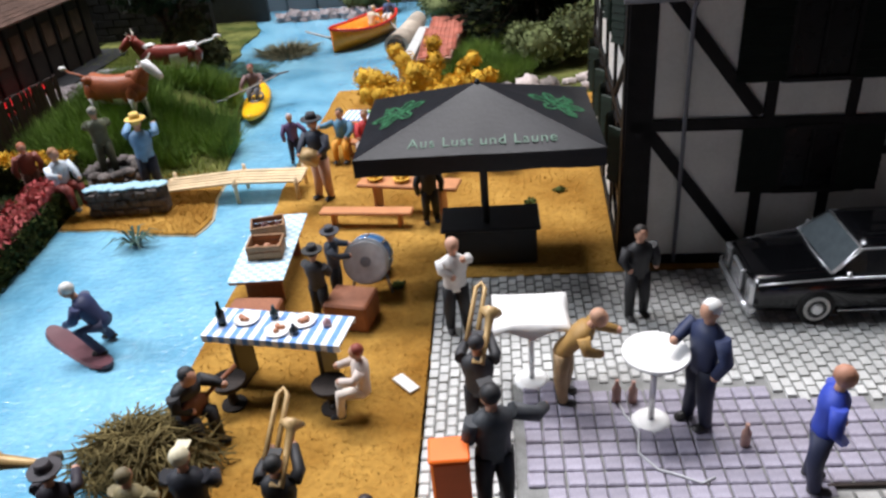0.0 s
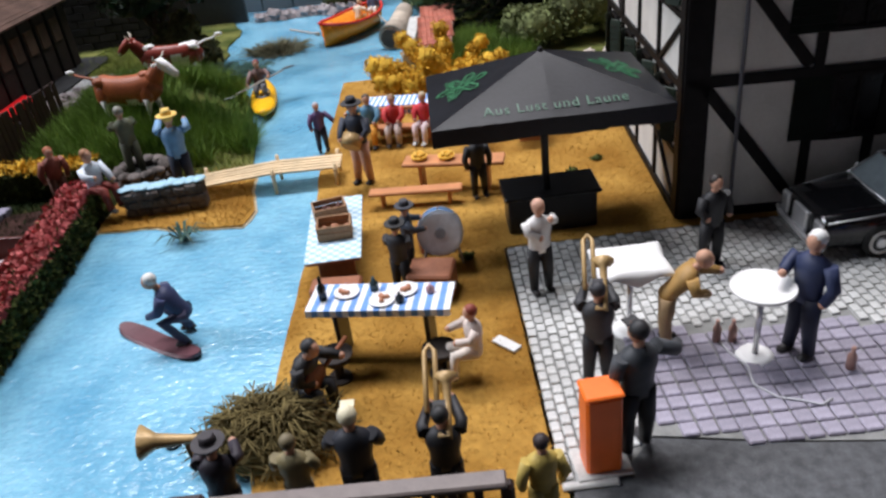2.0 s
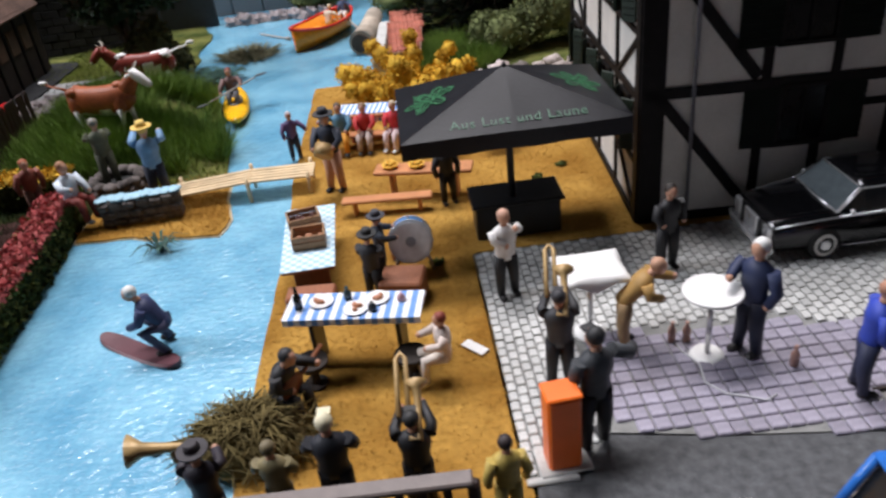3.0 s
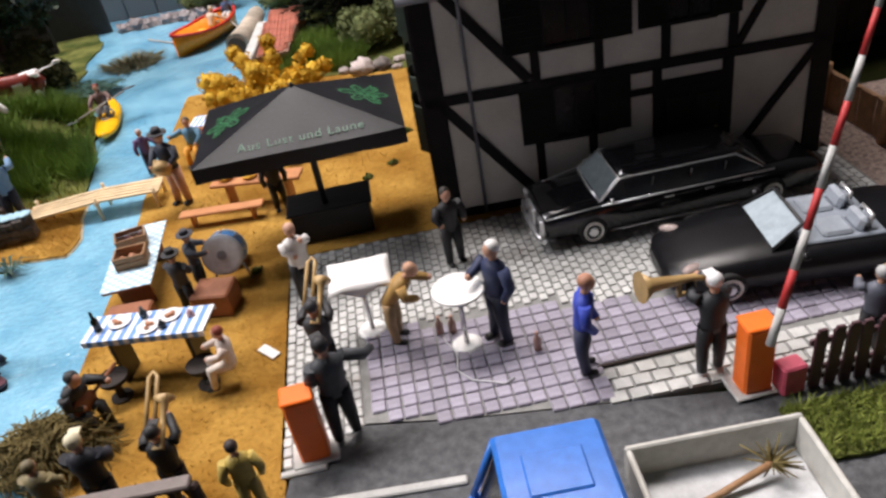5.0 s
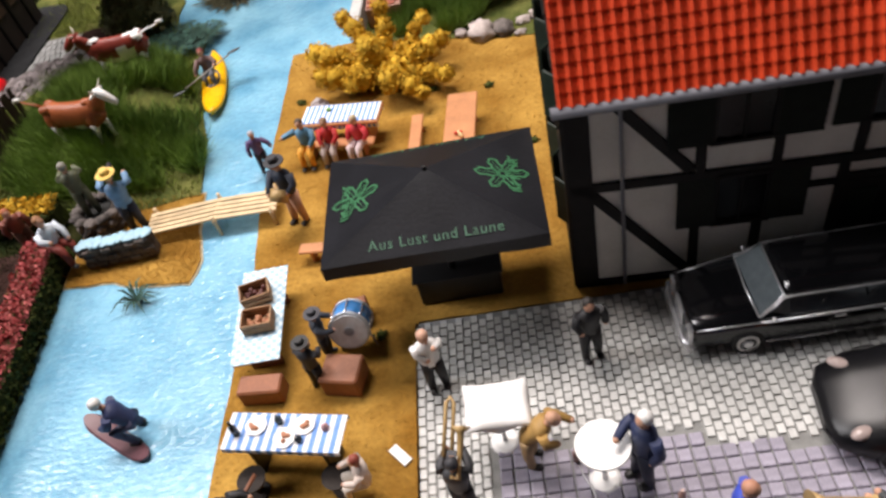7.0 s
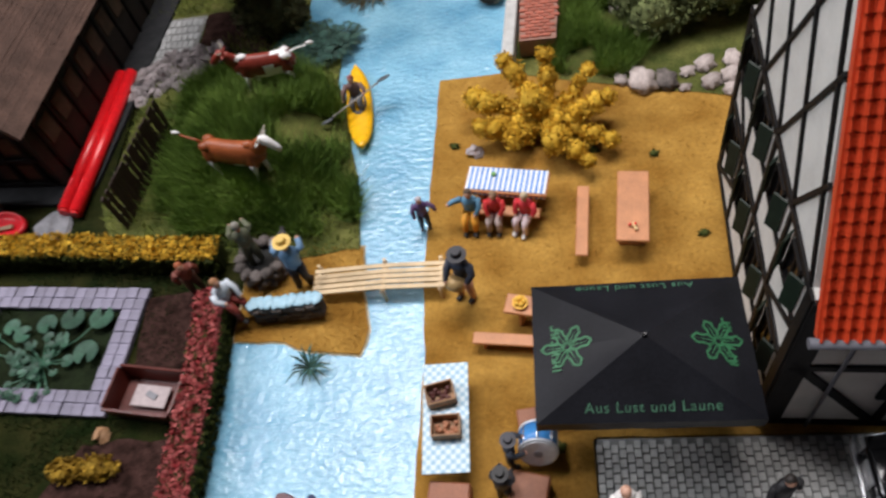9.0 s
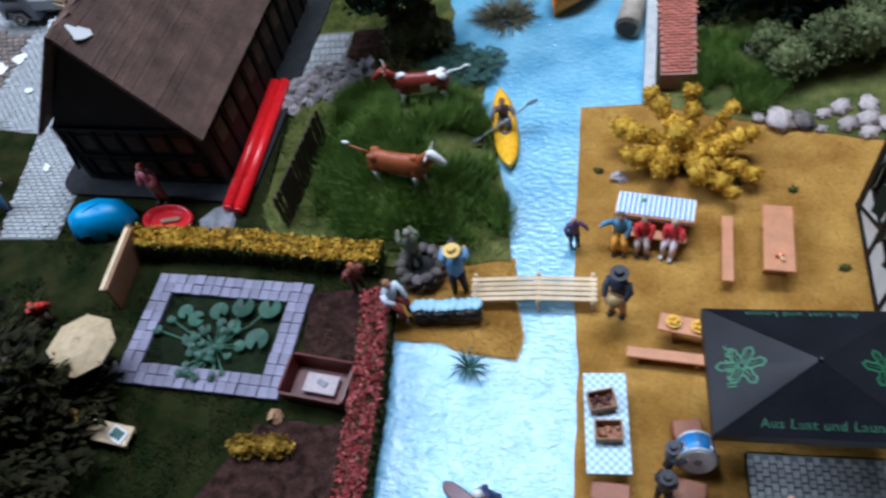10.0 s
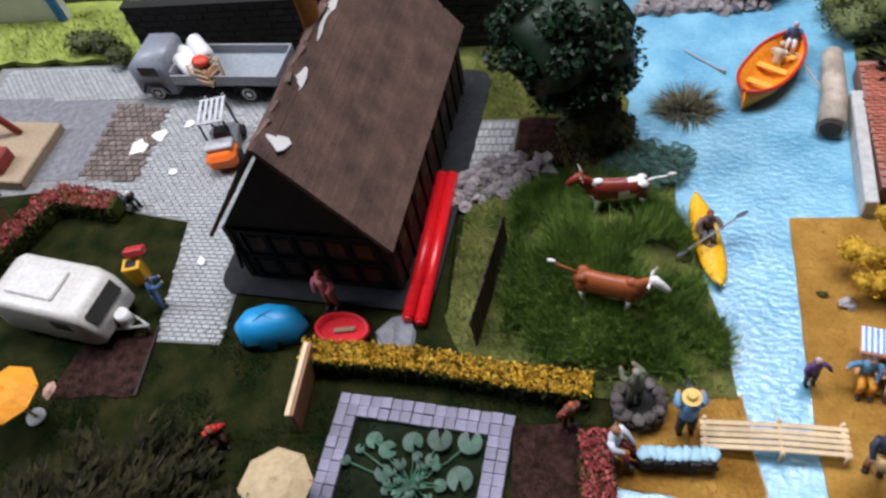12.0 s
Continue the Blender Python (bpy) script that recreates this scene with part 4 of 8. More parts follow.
bm = newbm(); box(bm, (0, 0, 0.3), (1.2, 0.6, 0.6), bev=0.05); solo("wooden_chest", bm, M_BROWNWOOD, (-5.35, -3.0, 0), -4, "red-brown wooden chest by the stall", "chest")

drum = thing("bass_drum", (-2.8, -1.75, 0.0), 0, "blue and silver bass drum standing on dry grass", "drum")
lean = Matrix.Rotation(radians(-20), 4, "X")
def drum_tube(y0, y1, r, n=28, r1=None):
    bm = newbm()
    tube(bm, [(0, y0, 0), (0, y1, 0)], [r, r1 or r], n)
    bmesh.ops.transform(bm, matrix=Matrix.Translation((0, 0, 0.95)) @ lean, verts=bm.verts)
    return bm
part("shell", drum_tube(-0.3, 0.3, 0.52), paint(0.05, 0.25, 0.60, 0.35), drum, "blue drum shell")
for y in (-0.33, 0.33):
    part("hoop", drum_tube(y - 0.04, y + 0.04, 0.56), paint(0.62, 0.68, 0.74, 0.3), drum, "pale silver hoop")
part("drumhead", drum_tube(-0.4, -0.375, 0.49), paint(0.76, 0.79, 0.83, 0.3), drum, "silver grey drumhead")
part("badge", drum_tube(-0.415, -0.4, 0.13, 14), paint(0.30, 0.33, 0.38, 0.3), drum)
for k in range(8):
    bm = newbm(); a = k * math.pi / 4
    tube(bm, [(0.545 * math.cos(a), -0.34, 0.545 * math.sin(a)), (0.545 * math.cos(a), 0.34, 0.545 * math.sin(a))], 0.022, 5)
    bmesh.ops.transform(bm, matrix=Matrix.Translation((0, 0, 0.95)) @ lean, verts=bm.verts)
    part("tension_rod", bm, M_CHROME, drum)
for sx in (-1, 1):
    bm = newbm(); tube(bm, [(sx * 0.36, 0, 0.6), (sx * 0.5, -0.1, 0)], 0.04, 6); part("foot", bm, M_CHROME, drum)


def bar_table(at, square=False, label=""):
    ob = thing("bar_table", at, 0, label, "table", "white bar tables")
    bm = newbm(); tube(bm, [(0, 0, 0), (0, 0, 0.05), (0, 0, 0.09)], [0.36, 0.36, 0.26], 20); part("foot", bm, M_WHITE, ob)
    bm = newbm(); tube(bm, [(0, 0, 0.08), (0, 0, 1.6)], 0.06, 8); part("stem", bm, M_CHROME, ob)
    bm = newbm()
    if square:
        n = 24
        hi = []
        for k in range(n):
            a = 2 * math.pi * k / n
            q = 1 / max(abs(math.cos(a)), abs(math.sin(a))) * 0.86
            hi.append((0.74 * q * math.cos(a), 0.6 * q * math.sin(a), 0.05 * math.cos(4 * a) + 0.03 * math.sin(7 * a)))
        rings = [[bm.verts.new((x * s, y * s, z + w * zz)) for x, y, zz in hi] for s, z, w in ((0.9, 1.68, 0), (1.16, 1.6, -1.6), (1.17, 1.62, -1.5), (1.1, 1.72, -0.7), (0.99, 1.79, -0.1), (0.8, 1.8, 0), (0.4, 1.8, 0))]
        skin(bm, rings, 0, True, True, True)
        part("tablecloth", bm, M_WHITE, ob, "white cloth hanging down")
    else:
        tube(bm, [(0, 0, 1.58), (0, 0, 1.62), (0, 0, 1.67)], [0.56, 0.6, 0.58], 28)
        part("tabletop", bm, M_WHITE, ob)
    return ob


bar_table((3.05, -6.55, 0), False, "white round bar table on mauve setts")
bar_table((0.92, -5.3, 0), True, "bar table draped with a white cloth")
for x, y in ((2.5, -6.0), (2.8, -6.05), (4.55, -7.25)):
    bm = newbm(); tube(bm, [(0, 0, 0), (0, 0, 0.3), (0, 0, 0.38), (0, 0, 0.5)], [0.09, 0.09, 0.04, 0.04], 8)
    solo("bottle", bm, paint(0.42, 0.24, 0.19, 0.3), (x, y, 0.06), 0, "small brown bottle standing on the paving", "bottle", "bottles on the paving")
bm = newbm()
tube(bm, [(2.5, -5.9, 0.085), (2.58, -6.4, 0.085), (2.78, -6.9, 0.085), (2.68, -7.4, 0.085), (2.95, -7.8, 0.085), (3.3, -7.95, 0.085), (3.6, -8.12, 0.085), (3.85, -8.0, 0.085)], 0.022, 6)
solo("cable", bm, paint(0.5, 0.5, 0.52), (0, 0, 0), 0, "thin grey cable curling over the setts", "cable")


# ---- figurines: one plain painted mesh each ----
SKIN = (0.55, 0.30, 0.20)


def figurine(at, rz, top, legs, hair, h=2.0, mode="stand", lh=None, rh=None, hat="", label="", lean=0.0, gear="", skin_rgb=SKIN, short=False, shoes=(0.02, 0.018, 0.018)):
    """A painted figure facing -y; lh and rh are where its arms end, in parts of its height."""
    bm = newbm()
    hip = 0.5 if mode == "stand" else 0.27 if mode == "sit" else 0.28
    lz = (0.5 - hip)
    L = math.sin(radians(lean)), math.cos(radians(lean))

    def up(x, y, z):
        """A point of the upper body, leaned forwards round the hips."""
        d = z - 0.5
        return (x * h, (y * L[1] - d * L[0]) * h, (hip + d * L[1] + y * -L[0] * 0) * h)
    for s in (-1, 1):
        if mode == "stand":
            sp = 0.055 if s < 0 else 0.06
            leg = [(s * 0.05 * h, 0, hip * h), (s * (sp + 0.01) * h, -0.015 * h * s, 0.26 * h), (s * (sp + 0.02) * h, 0.01 * h * s, 0.035 * h)]
        elif mode == "sit":
            leg = [(s * 0.05 * h, 0, hip * h), (s * 0.08 * h, -0.22 * h, (hip + 0.01) * h), (s * 0.08 * h, -0.24 * h, 0.035 * h)]
        else:
            leg = [(s * 0.05 * h, 0.03 * h, hip * h), (s * 0.12 * h, -0.18 * h, 0.27 * h), (s * 0.13 * h, -0.02 * h, 0.035 * h)]
        tube(bm, leg, [0.074 * h, 0.057 * h, 0.042 * h], 8, 0 if short else 2)
        if short:
            tube(bm, [leg[0], Vector(leg[0]).lerp(Vector(leg[1]), 0.8)], [0.07 * h, 0.06 * h], 8, 2)
        foot = Vector(leg[-1])
        box(bm, (foot.x, foot.y - 0.03 * h, 0.025 * h), (0.07 * h, 0.15 * h, 0.05 * h), mi=4, bev=0.02 * h)
    tube(bm, [up(0, 0, z) for z in (0.46, 0.52, 0.6, 0.7, 0.78, 0.83)], [r * h for r in (0.102, 0.112, 0.108, 0.13, 0.124, 0.055)], 10, 1, 0.68)
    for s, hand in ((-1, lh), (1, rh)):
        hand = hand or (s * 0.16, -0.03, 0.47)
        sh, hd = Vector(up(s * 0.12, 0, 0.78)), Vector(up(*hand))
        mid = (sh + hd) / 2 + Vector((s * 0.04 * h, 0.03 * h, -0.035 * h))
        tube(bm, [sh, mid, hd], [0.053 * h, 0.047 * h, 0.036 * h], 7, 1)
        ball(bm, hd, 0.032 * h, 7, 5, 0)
    tube(bm, [up(0, 0, 0.8), up(0, -0.005, 0.88)], 0.035 * h, 8, 0)
    hc = up(0, -0.015, 0.925)
    ball(bm, hc, (0.06 * h, 0.067 * h, 0.075 * h), 12, 8, 0)
    ball(bm, (hc[0], hc[1] + 0.012 * h, hc[2] + 0.02 * h), (0.064 * h, 0.067 * h, 0.065 * h), 12, 8, 3)
    if hat == "brim":
        tube(bm, [(hc[0], hc[1], hc[2] + 0.035 * h), (hc[0], hc[1], hc[2] + 0.05 * h)], 0.12 * h, 14, 3)
        tube(bm, [(hc[0], hc[1], hc[2] + 0.045 * h), (hc[0], hc[1], hc[2] + 0.115 * h)], [0.066 * h, 0.05 * h], 12, 3)
    elif hat == "cap":
        box(bm, (hc[0], hc[1] - 0.07 * h, hc[2] + 0.035 * h), (0.09 * h, 0.07 * h, 0.015 * h), mi=3)
    if gear == "trombone":
        a, b = Vector(up(0.02, -0.1, 0.88)), Vector(up(0.02, -0.55, 1.06))
        q = Vector((0.075 * h, 0, 0))
        tube(bm, [a, b, b + Vector((0, -0.05 * h, 0.02 * h)) + q / 2, b + q, a + q], 0.02 * h, 7, 5)
        c, d = a - q, a - q + (b - a) * 0.45
        tube(bm, [a + (b - a) * -0.35, c + (b - a) * -0.4, c, d, d + (b - a) * 0.1], [0.022 * h, 0.022 * h, 0.022 * h, 0.035 * h, 0.095 * h], 10, 5)
    elif gear == "horn":
        a = Vector(up(0, -0.09, 0.9))
        e = 1 if rz < 181 else -1
        tube(bm, [a, a + Vector((-0.12 * e * h, -0.06 * h, 0)), a + Vector((-0.42 * e * h, -0.1 * h, 0.0)), a + Vector((-0.52 * e * h, -0.1 * h, 0.01 * h))], [0.018 * h, 0.03 * h, 0.06 * h, 0.13 * h], 12, 5)
        tube(bm, [a + Vector((-0.2 * e * h, -0.08 * h, 0)), a + Vector((-0.2 * e * h, -0.08 * h, -0.16 * h)), a + Vector((-0.08 * e * h, -0.08 * h, -0.16 * h)), a + Vector((-0.08 * e * h, -0.08 * h, 0))], 0.025 * h, 8, 5)
    elif gear == "guitar":
        c = Vector(up(0.0, -0.13, 0.6))
        ball(bm, c, (0.14 * h, 0.035 * h, 0.11 * h), 12, 6, 5)
        tube(bm, [c, c + Vector((0.42 * h, -0.02 * h, 0.1 * h))], 0.018 * h, 6, 5)
    elif gear == "drum":
        c = Vector(up(0.02, -0.17, 0.58))
        tube(bm, [c - Vector((0, 0.05 * h, 0.05 * h)), c + Vector((0, 0.05 * h, 0.05 * h))], 0.11 * h, 14, 5)
    elif gear == "camera":
        c = Vector(up(0.0, -0.15, 0.92))
        box(bm, c, (0.1 * h, 0.09 * h, 0.08 * h), mi=4, bev=0.01 * h)
        tube(bm, [c, c + Vector((0, -0.12 * h, 0))], 0.03 * h, 8, 4)
    mats = [paint(*skin_rgb, 0.6), paint(*top, 0.6), paint(*legs, 0.6), paint(*hair, 0.6), paint(*shoes, 0.6), M_BRASS if gear != "guitar" else paint(0.2, 0.07, 0.03)]
    return solo("figurine", bm, mats, at, rz, label, "figurine", "painted model figurines")


BLK, NAVY, WHT, GREY = (0.012, 0.012, 0.014), (0.02, 0.03, 0.08), (0.72, 0.70, 0.68), (0.10, 0.10, 0.11)
PZ = 0.05
figurine((-0.62, -3.5, PZ), 12, WHT, BLK, (0.6, 0.35, 0.25), 2.35, lh=(-0.03, -0.12, 0.66), rh=(0.07, -0.13, 0.84), label="figurine in white jacket and black trousers on paving")
figurine((1.5, -5.88, PZ), 75, (0.36, 0.21, 0.06), (0.36, 0.24, 0.12), (0.5, 0.28, 0.18), 2.4, lh=(-0.1, -0.3, 0.6), rh=(0.1, -0.34, 0.72), lean=38, label="figurine in khaki bending forward at a table")
figurine((3.33, -3.25, PZ), 15, BLK, BLK, (0.02, 0.015, 0.012), 2.3, lh=(-0.13, -0.1, 0.6), rh=(0.17, -0.02, 0.55), label="figurine dressed all in black on the paving")
figurine((3.85, -6.62, PZ), -62, NAVY, (0.02, 0.025, 0.05), (0.7, 0.7, 0.68), 2.68, lh=(-0.08, -0.2, 0.72), rh=(0.14, -0.02, 0.5), lean=-4, label="figurine in navy suit with white hair")
figurine((5.35, -8.15, PZ), 75, (0.03, 0.06, 0.40), (0.02, 0.025, 0.06), (0.45, 0.22, 0.14), 2.5, lh=(-0.1, -0.1, 0.5), rh=(0.08, -0.12, 0.5), lean=6, label="figurine in bright blue shirt with bald head")
figurine((-0.08, -6.85, PZ), 170, (0.035, 0.036, 0.04), BLK, (0.03, 0.03, 0.035), 2.3, lh=(-0.06, -0.2, 0.88), rh=(0.09, -0.2, 0.84), gear="trombone", hat="cap", label="figurine in dark uniform raising a brass trombone")
figurine((0.18, -8.55, PZ), 200, (0.05, 0.055, 0.062), BLK, (0.02, 0.02, 0.022), 2.65, lh=(-0.38, -0.12, 0.62), rh=(0.1, -0.1, 0.55), hat="cap", label="figurine in dark uniform holding out one arm")
figurine((7.75, -8.98, PZ), 186, (0.03, 0.033, 0.038), (0.02, 0.02, 0.022), (0.75, 0.75, 0.75), 2.5, lh=(0.02, -0.22, 0.85), rh=(0.1, -0.2, 0.85), gear="horn", hat="cap", shoes=(0.5, 0.5, 0.5), label="figurine in grey uniform blowing a brass horn")
figurine((10.9, -9.35, PZ), 160, (0.10, 0.11, 0.14), BLK, (0.4, 0.4, 0.4), 2.1, lh=(-0.2, -0.1, 0.85), rh=(0.16, -0.1, 0.8), gear="horn", label="figurine in grey jacket behind the picket fence")
figurine((-1.55, 1.75, 0), 10, BLK, BLK, (0.05, 0.03, 0.02), 2.0, label="figurine in black standing under the sunshade")
figurine((-3.8, -2.95, 0), 160, (0.03, 0.03, 0.035), BLK, (0.02, 0.02, 0.02), 2.0, lh=(-0.05, -0.2, 0.6), rh=(0.1, -0.22, 0.62), hat="brim", label="figurine in black beating the bass drum")
figurine((-3.6, -2.0, 0), 95, (0.05, 0.06, 0.08), BLK, (0.04, 0.04, 0.05), 1.95, lh=(-0.1, -0.22, 0.66), rh=(0.13, -0.2, 0.7), hat="brim", label="figurine in dark blue jacket beside the bass drum")
figurine((-2.35, -6.1, 0.1), -80, (0.62, 0.52, 0.46), (0.62, 0.55, 0.48), (0.25, 0.05, 0.03), 2.05, mode="sit", lh=(-0.1, -0.22, 0.72), rh=(0.12, -0.2, 0.7), label="red-haired figurine in pale dress sitting at the table")
figurine((-5.75, -6.6, 0.0), 60, (0.018, 0.018, 0.02), BLK, (0.02, 0.02, 0.022), 2.5, mode="sit", lean=24, lh=(-0.05, -0.16, 0.6), rh=(0.22, -0.2, 0.7), gear="guitar", label="figurine in black sitting with a guitar")
figurine((-6.55, -9.45, 0.0), 184, (0.025, 0.02, 0.03), BLK, (0.03, 0.025, 0.03), 2.15, lh=(-0.12, -0.15, 0.82), rh=(0.05, -0.18, 0.85), gear="horn", hat="brim", label="figurine in dark clothes blowing a horn")
figurine((-5.4, -9.4, 0.0), 175, (0.24, 0.20, 0.10), (0.16, 0.12, 0.07), (0.16, 0.13, 0.07), 2.0, lh=(-0.12, -0.12, 0.62), rh=(0.12, -0.12, 0.64), label="figurine in straw-coloured jacket by the railing")
figurine((-4.42, -9.4, 0.0), 180, (0.02, 0.022, 0.03), BLK, (0.72, 0.66, 0.46), 2.4, lh=(-0.12, -0.14, 0.66), rh=(0.13, -0.14, 0.66), hat="cap", label="figurine with cream cap and dark blue coat")
figurine((-3.05, -9.4, 0.0), 178, (0.018, 0.018, 0.02), BLK, (0.02, 0.02, 0.02), 2.2, lh=(-0.08, -0.22, 0.9), rh=(0.08, -0.22, 0.86), gear="trombone", hat="cap", label="figurine in black raising a brass trombone")
figurine((-1.62, -9.95, 0.0), 190, (0.50, 0.37, 0.09), (0.5, 0.38, 0.1), (0.03, 0.02, 0.02), 1.95, label="figurine in yellow clothes at the pavement corner")
figurine((-5.0, 3.65, 0), -25, (0.03, 0.038, 0.06), BLK, (0.03, 0.03, 0.035), 2.7, lh=(-0.1, -0.2, 0.6), rh=(0.14, -0.15, 0.62), gear="drum", hat="brim", short=True, label="figurine in blue jacket and hat with a drum")
figurine((-6.55, 6.6, 0), 10, (0.11, 0.06, 0.16), (0.03, 0.03, 0.05), (0.45, 0.4, 0.42), 1.75, lh=(-0.16, -0.1, 0.5), rh=(0.28, -0.08, 0.6), label="figurine in purple shirt at the water's edge")
figurine((-4.85, 6.75, 0.05), -5, (0.10, 0.25, 0.38), (0.75, 0.33, 0.03), (0.08, 0.05, 0.03), 2.25, mode="sit", lh=(-0.32, -0.1, 0.75), rh=(0.1, -0.18, 0.6), label="seated figurine in blue with orange skirt")
figurine((-4.0, 6.65, 0.05), -8, (0.55, 0.03, 0.03), (0.5, 0.4, 0.36), (0.25, 0.15, 0.08), 2.15, mode="sit", lh=(-0.08, -0.18, 0.6), rh=(0.1, -0.18, 0.62), label="seated figurine in red jacket on the bench")
figurine((-2.95, 6.5, 0.05), -25, (0.58, 0.03, 0.04), (0.70, 0.55, 0.55), (0.5, 0.4, 0.25), 2.15, mode="sit", lh=(-0.1, -0.15, 0.6), rh=(0.16, -0.12, 0.62), label="seated figurine in red jacket and white trousers", shoes=(0.7, 0.7, 0.7))
figurine((-10.75, 4.45, 0.02), -170, (0.16, 0.30, 0.48), (0.025, 0.03, 0.05), (0.70, 0.48, 0.12), 2.7, lh=(-0.16, -0.12, 0.85), rh=(0.12, -0.14, 0.88), hat="brim", gear="camera", label="figurine in pale blue shirt and straw hat")
figurine((-12.45, 5.2, 0.5), -150, (0.12, 0.13, 0.08), (0.08, 0.085, 0.05), (0.25, 0.24, 0.2), 2.35, lh=(-0.1, -0.25, 0.72), rh=(0.1, -0.26, 0.72), label="grey-green stone figure standing in the well")
figurine((-13.1, 3.45, 0.3), 60, (0.60, 0.66, 0.72), (0.20, 0.03, 0.02), (0.3, 0.14, 0.06), 2.5, mode="sit", lh=(-0.12, -0.2, 0.7), rh=(0.1, -0.22, 0.6), label="figurine in white blouse sitting by the hedge")
figurine((-14.7, 4.4, 0.0), 40, (0.20, 0.05, 0.03), (0.12, 0.05, 0.03), (0.35, 0.09, 0.03), 2.2, lean=15, label="figurine in red-brown clothes by the yellow hedge")
figurine((-24.6, 8.95, 0.0), -8, (0.62, 0.20, 0.24), (0.22, 0.14, 0.10), (0.45, 0.05, 0.05), 2.5, lh=(-0.12, -0.12, 0.6), rh=(0.12, -0.12, 0.6), label="figurine in pink shirt and red cap before the cottage")
figurine((-32.4, 8.6, 0.05), 130, (0.05, 0.12, 0.26), (0.06, 0.16, 0.32), (0.04, 0.03, 0.03), 2.0, lean=12, rh=(0.1, -0.25, 0.75), lh=(-0.1, -0.25, 0.75), label="figurine in blue overalls beside a caravan")
figurine((-27.7, 2.95, 0.0), 35, (0.50, 0.025, 0.015), (0.06, 0.03, 0.02), (0.4, 0.05, 0.02), 2.1, mode="sit", lean=25, label="figurine in red jacket crouching on the lawn")
figurine((-36.3, 14.2, 0.05), 70, (0.02, 0.02, 0.025), (0.02, 0.02, 0.022), (0.7, 0.7, 0.68), 1.7, mode="sit", lean=30, label="dark figurine with white hair beside pink shrubs")

# wakeboarder on the lake
bm = newbm()
rings = []
for k in range(21):
    t = math.sin((k / 20 - 0.5) * math.pi)
    w = 0.27 * max(0.0, 1 - abs(t) ** 5) ** 0.5 + 0.012
    z = 0.22 + 0.12 * t * t
    rings.append([bm.verts.new((t * 1.35, y * w, z + dz)) for y, dz in ((-1, 0), (-0.8, -0.05), (0.8, -0.05), (1, 0), (0.8, 0.05), (-0.8, 0.05))])
skin(bm, rings, 0)
solo("wakeboard", bm, paint(0.12, 0.05, 0.06, 0.35), (-9.5, -3.65, -0.28), -35, "dark red-brown wakeboard on the lake", "board")
figurine((-8.75, -3.6, -0.01), -85, (0.025, 0.035, 0.10), (0.05, 0.05, 0.10), (0.72, 0.72, 0.70), 2.45, mode="crouch", lean=28, lh=(-0.12, -0.3, 0.5), rh=(0.08, -0.3, 0.56), label="figurine in navy suit and white helmet on a wakeboard")
bm = newbm(); ball(bm, (0, 0, 0.06), (0.16, 0.12, 0.14), 8, 6, rough=0.4); solo("pebble", bm, M_DARKROCK, (-8.3, -7.1, -0.06), 0, "small brown stone in the shallow water", "stone")


# ---- cow field: a low hill ----
def hill(x, y):
    q = math.hypot((x + 13.5) / 3.7, (y - 11.0) / 4.9)
    return 1.35 * 0.5 * (1 + math.cos(math.pi * q ** 1.5)) if q < 1 else 0.0


bm = newbm()
rings = []
for j in range(11):
    q = 1.0 - j / 10 * 0.98
    ring = []
    for k in range(40):
        a = 2 * math.pi * k / 40
        x, y = -13.5 + 3.7 * q * math.cos(a), 11.0 + 4.9 * q * math.sin(a)
        ring.append(bm.verts.new((x, y, 0.04 + hill(x, y))))
    rings.append(ring)
skin(bm, rings, 0, True, True, True)
structure("field_hill", bm, M_MEADOW)


